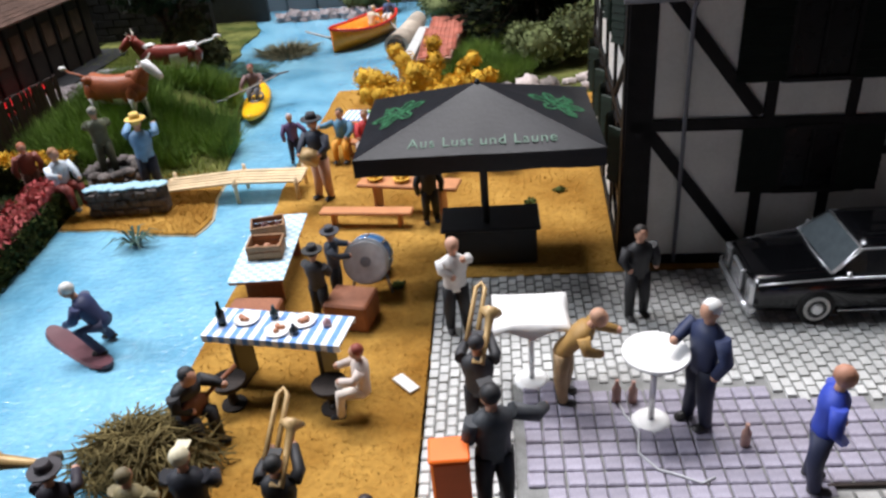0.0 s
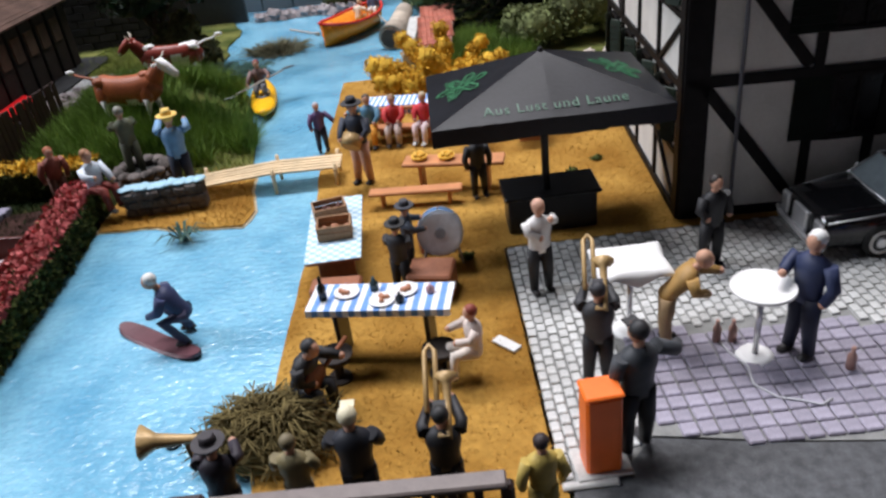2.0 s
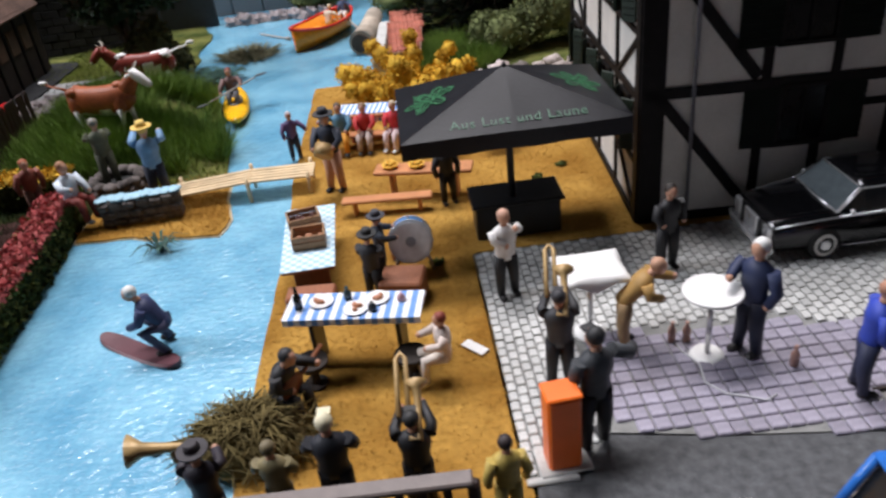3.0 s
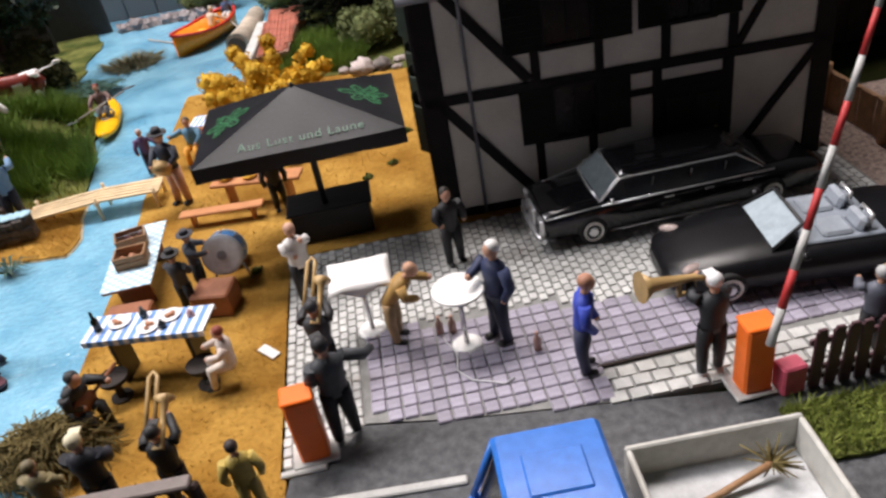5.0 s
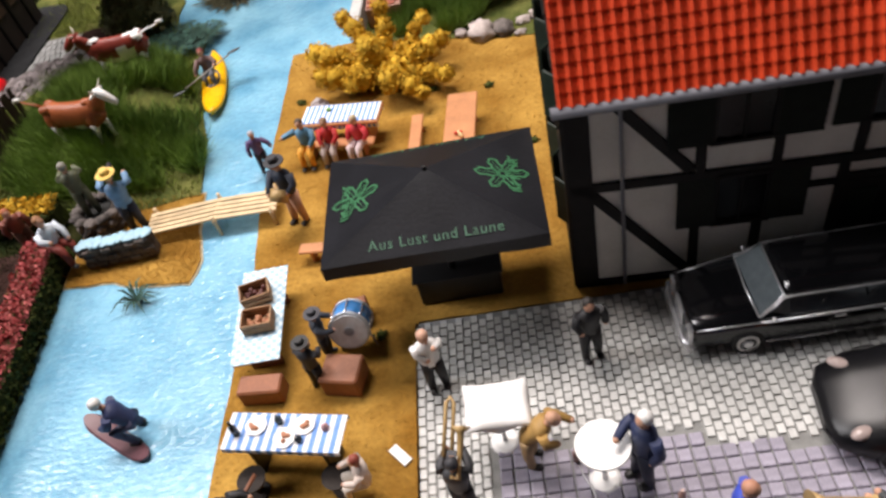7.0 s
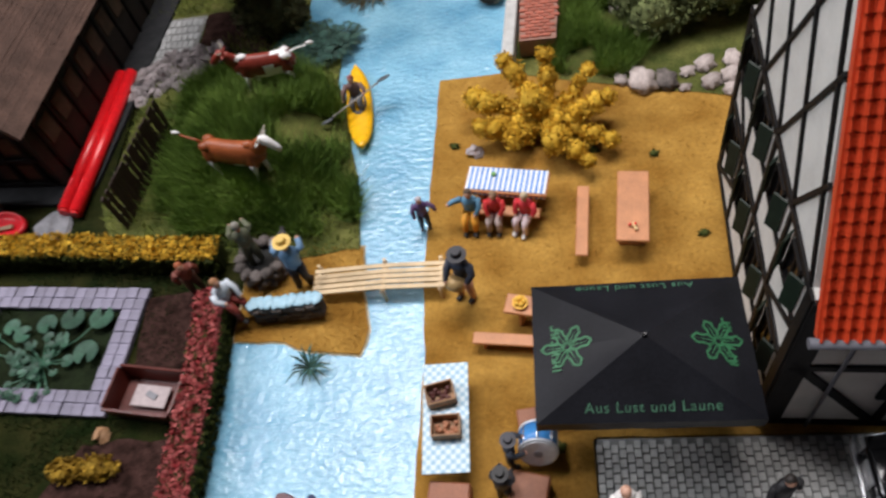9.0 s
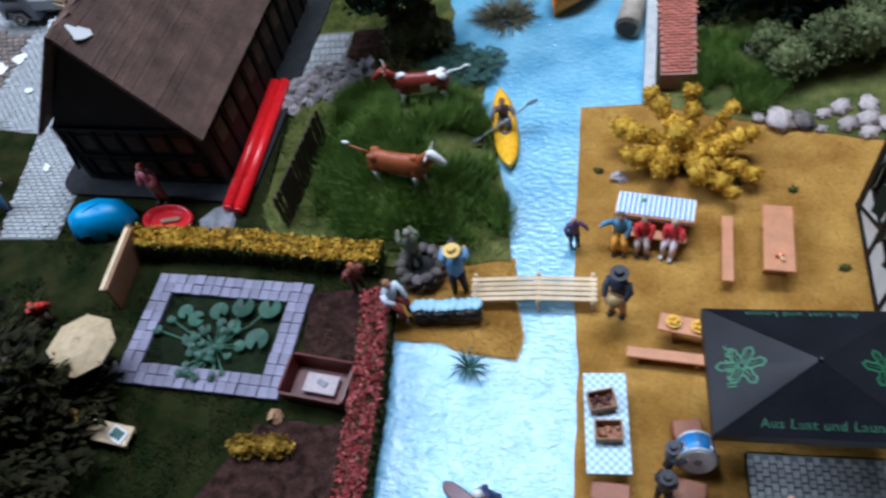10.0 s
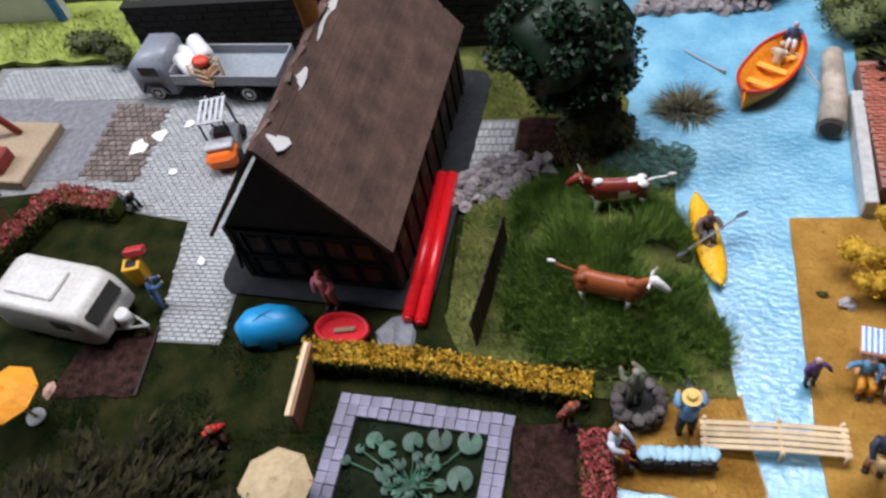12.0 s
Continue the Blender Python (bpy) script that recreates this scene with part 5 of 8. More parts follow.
# ---- cows: one plain mesh each ----
def cow(at, rz, s, coat, patch, head, label):
    bm = newbm()
    # barrel with hips, withers and a sagging belly; then neck, head and muzzle
    spine = ((-1.38, 1.5, 0.18), (-1.25, 1.44, 0.42), (-0.95, 1.36, 0.55), (-0.5, 1.28, 0.58), (0.0, 1.24, 0.62), (0.45, 1.27, 0.62), (0.85, 1.36, 0.58), (1.15, 1.5, 0.46), (1.3, 1.6, 0.3))
    tube(bm, [(x, 0, z) for x, z, r in spine], [r for x, z, r in spine], 16, 0, 0.66)
    for x, y, z, r in ((-1.05, 0.2, 1.68, 0.2), (-1.05, -0.2, 1.68, 0.2), (0.85, 0, 1.82, 0.2)):
        ball(bm, (x, y, z), (r * 1.3, r, r), 10, 6, 0)
    tube(bm, [(0.98, 0, 1.48), (1.3, 0, 1.78), (1.52, 0, 2.06), (1.62, 0, 2.2)], [0.46, 0.34, 0.27, 0.22], 12, 0, 0.62)
    tube(bm, [(1.5, 0, 2.26), (1.66, 0, 2.26), (1.9, 0, 2.08), (2.14, 0, 1.86), (2.24, 0, 1.78)], [0.14, 0.23, 0.2, 0.16, 0.12], 12, 2, 0.8)
    ball(bm, (2.2, 0, 1.8), (0.1, 0.13, 0.1), 8, 6, 3)
    for y in (-1, 1):
        tube(bm, [(1.6, y * 0.14, 2.36), (1.62, y * 0.34, 2.46), (1.7, y * 0.4, 2.62)], [0.05, 0.04, 0.012], 6, 3)
        ball(bm, (1.55, y * 0.3, 2.26), (0.07, 0.16, 0.07), 8, 5, 2)
        for x, dx in ((-1.0, -0.14 * y), (0.85, 0.16 * y)):
            ball(bm, (x, y * 0.26, 1.15), (0.3, 0.16, 0.42), 9, 7, 0)
            tube(bm, [(x, y * 0.27, 1.0), (x + dx * 0.4 + (-0.06 if x < 0 else 0.04), y * 0.27, 0.62), (x + dx, y * 0.27, 0.14), (x + dx + 0.02, y * 0.27, 0.0)], [0.17, 0.1, 0.075, 0.095], 8, 1)
    tube(bm, [(-1.3, 0, 1.72), (-1.6, 0, 1.84), (-1.95, 0.02, 1.9), (-2.15, 0.04, 1.98)], [0.07, 0.05, 0.045, 0.05], 6, 0)
    ball(bm, (-2.3, 0.05, 2.06), (0.2, 0.08, 0.09), 8, 5, 1)
    ball(bm, (-0.62, 0, 0.82), (0.26, 0.2, 0.17), 8, 6, 1)
    bm.normal_update()
    for f in bm.faces:
        c = f.calc_center_median()
        if f.material_index == 0:
            low = c.z < 0.92 and abs(c.x) < 1.2
            if low or (patch and c.x < 1.2 and noise.noise(Vector((c.x * 1.5, c.y * 1.6 + 3.1, c.z * 1.7))) > 0.03):
                f.material_index = 1
    bmesh.ops.scale(bm, vec=(s, s, s), verts=bm.verts)
    return solo("cow_figurine", bm, [coat, M_WHITE, head, paint(0.6, 0.55, 0.45)], at, rz, label, "cow figurine", "model cows")


RUST = material("rust_coat", (0.30, 0.075, 0.02), rough=0.45, var=0.3, scale=120, fine=1500)
DEEPRED = material("deep_red_coat", (0.22, 0.03, 0.018), rough=0.4, var=0.35, scale=120, fine=1500)
cow((-13.4, 8.9, hill(-13.4, 8.9) - 0.02), -13, 0.93, RUST, False, M_WHITE, "rust brown cow with white head on tall grass")
cow((-13.15, 13.75, hill(-13.15, 13.75) + 0.05), 186, 0.9, DEEPRED, True, DEEPRED, "deep red and white patched cow in the field")

# ---- boats ----
def canoe(at, rz):
    ob = thing("kayak", at, rz, "bright yellow kayak on the blue stream", "kayak")
    bm = newbm()
    rings = []
    for k in range(17):
        t = k / 16 * 2 - 1
        w = 0.5 * (1 - abs(t) ** 2.8) ** 0.8 + 0.05
        lift = 0.16 * t ** 4
        rings.append([bm.verts.new((math.cos(a) * w, t * 2.35, 0.22 + lift + math.sin(a) * (0.2 if math.sin(a) > 0 else 0.22) * (1 - 0.5 * t * t))) for a in (2 * math.pi * j / 12 for j in range(12))])
    skin(bm, rings, 0, True, True, True)
    part("hull", bm, paint(0.85, 0.45, 0.005, 0.3), ob)
    bm = newbm()
    n = 18
    rr = [[bm.verts.new((math.cos(a) * 0.3 * s, 0.1 + math.sin(a) * 0.62 * s, z)) for a in (2 * math.pi * j / n for j in range(n))] for s, z in ((1.08, 0.38), (1.0, 0.48), (0.86, 0.46), (0.8, 0.36))]
    skin(bm, rr, 0, False, True, True)
    part("cockpit_rim", bm, paint(0.10, 0.10, 0.12), ob, "dark cockpit rim")
    bm = newbm(); tube(bm, [(0, -1.75, 0.36), (0, -1.75, 0.385)], 0.07, 8); part("hatch", bm, paint(0.4, 0.2, 0.02), ob)
    return ob


canoe((-9.58, 12.7, -0.06), 9)
figurine((-9.62, 12.9, 0.12), 5, (0.16, 0.09, 0.08), (0.12, 0.12, 0.13), (0.22, 0.04, 0.03), 2.1, mode="sit", lh=(-0.22, -0.2, 0.58), rh=(0.2, -0.2, 0.7), label="figurine with red cap sitting in the kayak")
pad = thing("paddle", (-9.53, 12.35, 0.95), 35, "black-bladed double paddle across the kayak", "paddle")
bm = newbm(); tube(bm, [(-1.1, 0, -0.2), (1.15, 0, 0.22)], 0.035, 6); part("shaft", bm, paint(0.35, 0.33, 0.3), pad)
for x, z in ((-1.35, -0.25), (1.4, 0.27)):
    bm = newbm(); ball(bm, (x, 0, z), (0.32, 0.1, 0.04), 10, 5); part("blade", bm, paint(0.06, 0.07, 0.08), pad)

rb = thing("rowing_boat", (-6.3, 22.45, -0.06), -33, "orange wooden rowing boat with red rim on the stream", "boat")
bm = newbm()
rings = []
for k in range(15):
    t = k / 14 * 2 - 1
    w = 1.05 * (1 - abs(t) ** 2.8) ** 0.85 + 0.05
    z = 0.85 + 0.28 * t * t
    rings.append([bm.verts.new((x * w, t * 2.5, zz)) for x, zz in ((-0.3, 0), (0.3, 0), (0.8, z * 0.45), (1, z), (0.9, z), (0.68, z * 0.5), (0.25, 0.12), (-0.25, 0.12), (-0.68, z * 0.5), (-0.9, z), (-1, z), (-0.8, z * 0.45))])
skin(bm, rings, 0, True, True, True)
part("hull", bm, paint(0.82, 0.28, 0.015, 0.35), rb)
for s in (-1, 1):
    bm = newbm()
    tube(bm, [(s * (1.05 * (1 - abs(t) ** 2.8) ** 0.85 + 0.03), t * 2.5, 0.88 + 0.28 * t * t) for t in (k / 7 - 1 for k in range(15))], 0.08, 6); part("gunwale", bm, paint(0.58, 0.03, 0.015, 0.35), rb, "red rim")
for y in (-1.0, 0.2, 1.3):
    bm = newbm(); box(bm, (0, y, 0.5), (1.5 - 0.3 * abs(y), 0.34, 0.08), bev=0.02); part("thwart", bm, paint(0.78, 0.40, 0.04), rb)
figurine((-6.0, 22.9, 0.12), 150, (0.6, 0.52, 0.4), (0.4, 0.32, 0.22), (0.62, 0.5, 0.35), 1.9, mode="sit", lean=20, lh=(-0.2, -0.25, 0.6), rh=(0.2, -0.25, 0.6), label="figurine in pale shirt rowing the boat")
figurine((-5.15, 24.3, 0.25), -20, (0.06, 0.10, 0.20), (0.68, 0.66, 0.64), (0.45, 0.5, 0.55), 1.9, mode="sit", label="figurine in blue top sitting in the boat's stern")
for a, b in (((-5.2, 23.1, 0.9), (-3.9, 20.9, 0.02)), ((-10.0, 24.6, 0.06), (-8.2, 22.9, 0.02))):
    bm = newbm(); tube(bm, [a, Vector(a).lerp(Vector(b), 0.8), b], [0.05, 0.05, 0.13], 6, flat=0.6)
    solo("oar", bm, paint(0.42, 0.34, 0.28), (0, 0, 0), 0, "worn wooden oar of the rowing boat", "oar", "oars")
bm = newbm(); tube(bm, [(-4.25, 18.6, 0.5), (-3.9, 20.2, 0.55), (-3.55, 23.3, 0.6)], [0.62, 0.55, 0.45], 14); tube(bm, [(-4.3, 18.45, 0.5), (-4.25, 18.62, 0.5)], 0.45, 12, 1)
solo("log", bm, [material("pale_driftwood", (0.46, 0.39, 0.31), rough=0.85, var=0.3, scale=120, fine=1200, bump=0.5), M_BARK], (0, 0, 0), 0, "pale hollow driftwood log at the water's edge", "log")
bm = newbm(); box(bm, (-3.25, 17.3, 0.42), (0.5, 6.4, 1.0), rz=-4, bev=0.05); structure("quay_wall", bm, M_CONCRETE, "pale concrete quay wall along the stream")

# ---- footbridge, stone wall, well ----
br = thing("footbridge", (-7.95, 4.25, 0), 0, "pale wooden plank footbridge with a kink across the stream", "bridge")
for k in range(5):
    y = -0.42 + k * 0.21
    for x0, x1, z0, z1 in ((-2.35, 0.15, 0.42, 0.60), (0.15, 2.25, 0.60, 0.55)):
        bm = newbm()
        l = math.hypot(x1 - x0, z1 - z0)
        box(bm, ((x0 + x1) / 2, y + rnd(-0.01, 0.01), (z0 + z1) / 2), (l, 0.165, 0.07), ry=-math.degrees(math.atan2(z1 - z0, x1 - x0)), bev=0.012)
        part("plank", bm, M_PALEWOOD, br)
for x, z in ((-2.2, 0.5), (0.15, 0.66), (2.1, 0.62)):
    bm = newbm(); box(bm, (x, 0, z - 0.1), (0.14, 1.25, 0.09), bev=0.012); part("crossbar", bm, M_PALEWOOD, br)
    for sy in (-1, 1):
        bm = newbm(); tube(bm, [(x, sy * 0.56, -0.1), (x, sy * 0.56, z + 0.12)], 0.06, 7); part("post", bm, M_PALEWOOD, br)

sw = thing("stone_trough", (-11.08, 3.3, 0.02), 2, "dark rubble stone wall with a pale blue top", "wall")
bm = newbm(); box(bm, (0, 0, 0.43), (2.45, 0.52, 0.86), bev=0.06); part("core", bm, M_DARKROCK, sw)
for r in range(3):
    for k in range(6):
        bm = newbm(); box(bm, (-1.02 + k * 0.4 + (0.12 if r % 2 else -0.04), -0.27 + rnd(-0.03, 0.03), 0.15 + r * 0.27), (rnd(0.32, 0.4), 0.12, rnd(0.2, 0.26)), rx=rnd(-6, 6), ry=rnd(-5, 5), bev=0.04); part("stone", bm, M_DARKROCK, sw)
for k in range(9):
    bm = newbm(); ball(bm, (-1.1 + k * 0.275, rnd(-0.03, 0.03), 0.88 + rnd(-0.02, 0.03)), (0.21, 0.27, 0.055), 10, 6, rough=0.5); part("coping_stone", bm, paint(0.34, 0.55, 0.66, 0.5), sw, "pale blue painted top stone")
well = thing("stone_well", (-12.3, 5.2, 0.02), 0, "round brown rubble stone well by the field", "well")
for r in range(3):
    for k in range(12):
        a = (k + 0.5 * (r % 2)) * math.pi / 6
        bm = newbm(); ball(bm, (0.75 * math.cos(a), 0.75 * math.sin(a), 0.18 + r * 0.26), (0.24, 0.24, 0.17), 7, 5, rough=0.5); part("stone", bm, M_DARKROCK, well)
bm = newbm(); tube(bm, [(0, 0, 0), (0, 0, 0.55)], 0.68, 14); part("core", bm, M_MORTAR, well)


# ---- foliage ----
def leafy(bm, centre, radii, n, size, mi=0, shell=0.55):
    """n small bent leaves scattered through an uneven ellipsoid."""
    c = Vector(centre)
    k = 0
    while k < n:
        v = Vector((rnd(-1, 1), rnd(-1, 1), rnd(-1, 1)))
        l = v.length
        if l > 1 or l < shell:
            continue
        if noise.noise(v * 2.1 + c) < -0.22:
            continue
        p = c + Vector((v.x * radii[0], v.y * radii[1], v.z * radii[2]))
        s = size * rnd(0.6, 1.3)
        a = Vector((rnd(-1, 1), rnd(-1, 1), rnd(-1, 1))).normalized()
        b = a.cross(Vector((rnd(-1, 1), rnd(-1, 1), rnd(-1, 1)))).normalized()
        q = [bm.verts.new(p + a * s), bm.verts.new(p + b * s * 0.55), bm.verts.new(p - a * s), bm.verts.new(p - b * s * 0.55)]
        bm.faces.new((q[0], q[1], q[2])).material_index = mi
        bm.faces.new((q[0], q[2], q[3])).material_index = mi
        k += 1


def core(bm, centre, radii, mi=0):
    ball(bm, centre, tuple(r * 0.72 for r in radii), 12, 8, mi, rough=0.4)


def bush(name, at, blobs, mat, n, size, label, category="bush", group=""):
    """A low shrub of leafy clumps round short twigs."""
    ob = thing(name, at, 0, label, category, group)
    bm = newbm()
    for c, r in blobs:
        core(bm, c, r)
        leafy(bm, c, r, n, size)
    part("foliage", bm, mat, ob)
    bm = newbm()
    for c, r in blobs[:5]:
        tube(bm, [(0, 0, 0), (c[0] * 0.6, c[1] * 0.6, c[2] * 0.7), c], [0.12, 0.09, 0.04], 6)
    part("twigwork", bm, M_BARK, ob)
    return ob


# the yellow shrub with its finger-like arms
ob = thing("yellow_shrub", (-2.15, 10.9, 0), 0, "bright yellow flowering shrub with lumpy arms on dry grass", "shrub")
arms = [((-2.6, 0.6, 1.6), 0.62), ((-2.3, -0.7, 1.3), 0.6), ((-1.3, 2.0, 2.4), 0.55), ((-0.4, 0.2, 1.9), 0.75), ((0.2, 1.7, 2.6), 0.5), ((0.4, -1.6, 1.2), 0.65), ((1.4, -2.3, 1.0), 0.5), ((1.5, -0.4, 1.4), 0.6), ((2.4, 0.1, 1.5), 0.55), ((1.8, 1.2, 1.9), 0.4), ((2.3, -1.3, 0.8), 0.45), ((-1.2, -1.3, 1.2), 0.6)]
bm = newbm()
for tip, r in arms:
    for k in range(5):
        t = 0.3 + 0.175 * k
        c = Vector((tip[0] * t, tip[1] * t, 0.5 + (tip[2] * 0.8 - 0.5) * t)) + Vector((rnd(-0.12, 0.12), rnd(-0.12, 0.12), rnd(-0.1, 0.1)))
        rr = r * rnd(0.6, 0.9)
        ball(bm, c, rr * 0.75, 9, 6, rough=0.5)
        leafy(bm, c, (rr, rr, rr), 210, 0.075)
part("blossom", bm, M_YELLOWLEAF, ob)
bm = newbm()
for tip, r in arms:
    tube(bm, [(0, 0, 0), (tip[0] * 0.4, tip[1] * 0.4, tip[2] * 0.42), (tip[0] * 0.8, tip[1] * 0.8, tip[2] * 0.68)], [0.2, 0.12, 0.06], 6)
part("branchwork", bm, M_BARK, ob)

# olive leaf in a darkened copy: shade on the shrub is part of its colour
bush("dark_shrub", (-13.3, 18.0, 0), [((-0.7, 0, 1.4), (1.3, 1.1, 1.4)), ((0.2, 0.2, 0.9), (0.9, 0.9, 0.9)), ((-1.6, 0.5, 1.0), (1.1, 1.1, 1.1)), ((-0.5, 0.4, 2.2), (0.8, 0.8, 0.8))], material("shadow_olive", (0.075, 0.08, 0.034), rough=0.8, var=0.35, scale=150, spec=0.2), 900, 0.11, "olive shrub on the far bank with shade put into its leaf colour")
M_FERN = island_vary(material("fern_leaf", (0.030, 0.075, 0.058), rough=0.6, var=0.35, scale=150, spec=0.25), 0.5)


def fern(at, n, size, label):
    """Arching fronds with two rows of narrow leaflets."""
    ob = thing("fern", at, rnd(0, 360), label, "fern", "ferns on the bank")
    for k in range(n):
        a = 2 * math.pi * (k + rnd(0, 0.6)) / n
        l = size * rnd(0.7, 1.15)
        d = Vector((math.cos(a), math.sin(a), 0))
        side = Vector((-d.y, d.x, 0))
        rib = [d * (l * t) + Vector((0, 0, 0.05 + size * (1.1 * t - 0.9 * t * t))) for t in (i / 9 for i in range(10))]
        bm = newbm()
        tube(bm, rib, [0.03 - 0.0022 * i for i in range(10)], 4)
        for i in range(1, 10):
            w = 0.34 * size * math.sin(math.pi * (0.15 + 0.83 * i / 9)) + 0.03
            for s in (-1, 1):
                p = rib[i]
                q = p + side * (s * w) + d * (0.12 * size) + Vector((0, 0, rnd(-0.08, 0.05) * size))
                m = (p + q) / 2
                bm.faces.new([bm.verts.new(v) for v in (p, m + d * 0.055 * size, q, m - d * 0.055 * size)])
        part("frond", bm, M_FERN, ob)
    return ob


for x, y, n, size in ((-12.9, 16.3, 10, 1.15), (-11.9, 16.0, 11, 1.2), (-11.0, 16.4, 10, 1.05), (-12.2, 17.0, 10, 1.25), (-10.5, 17.2, 9, 0.9), (-11.4, 17.1, 9, 1.1)):
    fern((x, y, 0.02), n, size, "dark blue-green fern at the water's edge")
reed = newbm()
for k in range(420):
    a, q = rnd(0, 2 * math.pi), rnd(0.0, 1.0) ** 0.7
    c = Vector((1.0 * q * math.cos(a), 0.75 * q * math.sin(a), 0.0))
    d = Vector((math.cos(a) * q * 0.7 + rnd(-0.3, 0.3), math.sin(a) * q * 0.7 + rnd(-0.3, 0.3), rnd(0.2, 0.8) * (1.2 - 0.7 * q)))
    tube(reed, [c, c + d * 0.6, c + d + Vector((d.x, d.y, -0.1)) * 0.25], [0.03, 0.025, 0.008], 4)
tagged(solo("reed_clump", reed, island_vary(material("grey_reed", (0.17, 0.16, 0.10), rough=0.85, var=0.3, spec=0.15), 0.5), (-10.05, 20.5, -0.07), 0, "dry grey-green reed clump in the stream", "reeds"), "dry grey-green reed clump in the stream", "reeds", "", "stuff")
bush("green_shrub", (-6.6, 28.6, 0), [((-0.8, 0, 0.9), (1.3, 0.9, 0.9)), ((0.6, 0.1, 1.0), (1.2, 0.9, 1.0))], M_OLIVELEAF, 700, 0.1, "grey-green shrub among shore stones")
bush("green_shrub", (-2.2, 25.5, 0), [((0, 0, 0.8), (1.6, 1.3, 0.9)), ((1.2, 0.4, 1.2), (1.3, 1.2, 1.1)), ((-0.5, 1.5, 0.8), (1.2, 1.0, 0.8))], M_OLIVELEAF, 800, 0.1, "light green shrub above the quay")
bush("green_shrub", (3.2, 16.0, 0), [((-0.8, -0.4, 1.0), (1.4, 1.1, 1.0)), ((0.8, 0.3, 1.3), (1.4, 1.2, 1.2)), ((2.0, 0.5, 1.5), (1.5, 1.3, 1.3)), ((-1.5, 0.8, 0.9), (1.0, 1.0, 0.9))], M_OLIVELEAF, 900, 0.11, "grey-green shrub behind the stones")
bush("green_shrub", (6.5, 17.5, 0), [((0, 0, 1.2), (2.0, 1.5, 1.4)), ((1.8, 0.5, 1.6), (1.8, 1.5, 1.4))], M_OLIVELEAF, 900, 0.12, "dense olive shrub beside the house")
bush("green_shrub", (-44.5, 26.2, 0.3), [((0, 0, 0.6), (1.2, 0.8, 0.6)), ((1.8, -0.4, 0.8), (1.1, 0.8, 0.8)), ((3.0, -1.2, 0.5), (0.8, 0.8, 0.5))], M_OLIVELEAF, 450, 0.1, "small dark green shrub on the grass bank")
# darker copy of the yellow blossom; this bush's shade is put into its colour
bush("yellow_bush", (-17.0, -2.1, 0), [((-0.6, 0, 0.3), (0.7, 0.45, 0.35)), ((0.4, 0.05, 0.3), (0.8, 0.45, 0.35))], island_vary(material("shaded_yellow_blossom", (0.22, 0.12, 0.01), rough=0.8, var=0.4, scale=200, hue2=(0.40, 0.25, 0.03), spec=0.15), 0.5), 380, 0.09, "low yellow flowering bush on garden soil")
straw = newbm()
for k in range(520):
    a, q = rnd(0, 2 * math.pi), rnd(0.1, 1.0) ** 0.6
    c = Vector((1.35 * q * math.cos(a), 0.95 * q * math.sin(a), 0.75 * (1 - q * q) + rnd(0.02, 0.14)))
    b, l = rnd(0, 2 * math.pi), rnd(0.25, 0.6)
    d = Vector((math.cos(b), math.sin(b), rnd(-0.35, 0.35))) * l
    tube(straw, [c - d, c + Vector((0, 0, rnd(0.02, 0.16))), c + d], [0.012, 0.02, 0.01], 4)
ball(straw, (0, 0, 0.1), (1.15, 0.8, 0.55), 14, 8, rough=0.3)
tagged(solo("straw_heap", straw, M_REED, (-6.3, -7.35, 0), 0, "heap of dry brown straw at the shore", "straw"), "heap of dry brown straw at the shore", "straw", "", "stuff")
for x, y in ((1.3, 2.6), (2.2, 3.3), (1.7, 9.2), (-0.4, 9.6), (-2.2, -1.6), (2.9, 5.6), (-5.6, 10.3)):
    bush("weed_tuft", (x, y, 0), [((0, 0, 0.05), (0.22, 0.18, 0.12))], M_HEDGEGREEN, 40, 0.06, "small dark weed in the dry grass", "weed", "weeds")
spiky = newbm()
for k in range(17):
    a, l = 2 * math.pi * (k + rnd(0, 0.5)) / 17, rnd(0.45, 0.85)
    d, q = Vector((math.cos(a), math.sin(a), 0)), Vector((-math.sin(a), math.cos(a), 0)) * 0.045
    mid, tip = d * l * 0.6 + Vector((0, 0, l * 0.55)), d * l * 1.15 + Vector((0, 0, l * rnd(0.25, 0.5)))
    base = [spiky.verts.new(v) for v in (q * 0.6, mid + q, tip, mid - q, q * -0.6)]
    spiky.faces.new(base)
solo("water_plant", spiky, M_FERN, (-10.15, 1.25, -0.08), 0, "spiky dark green plant in the shallow water", "plant")


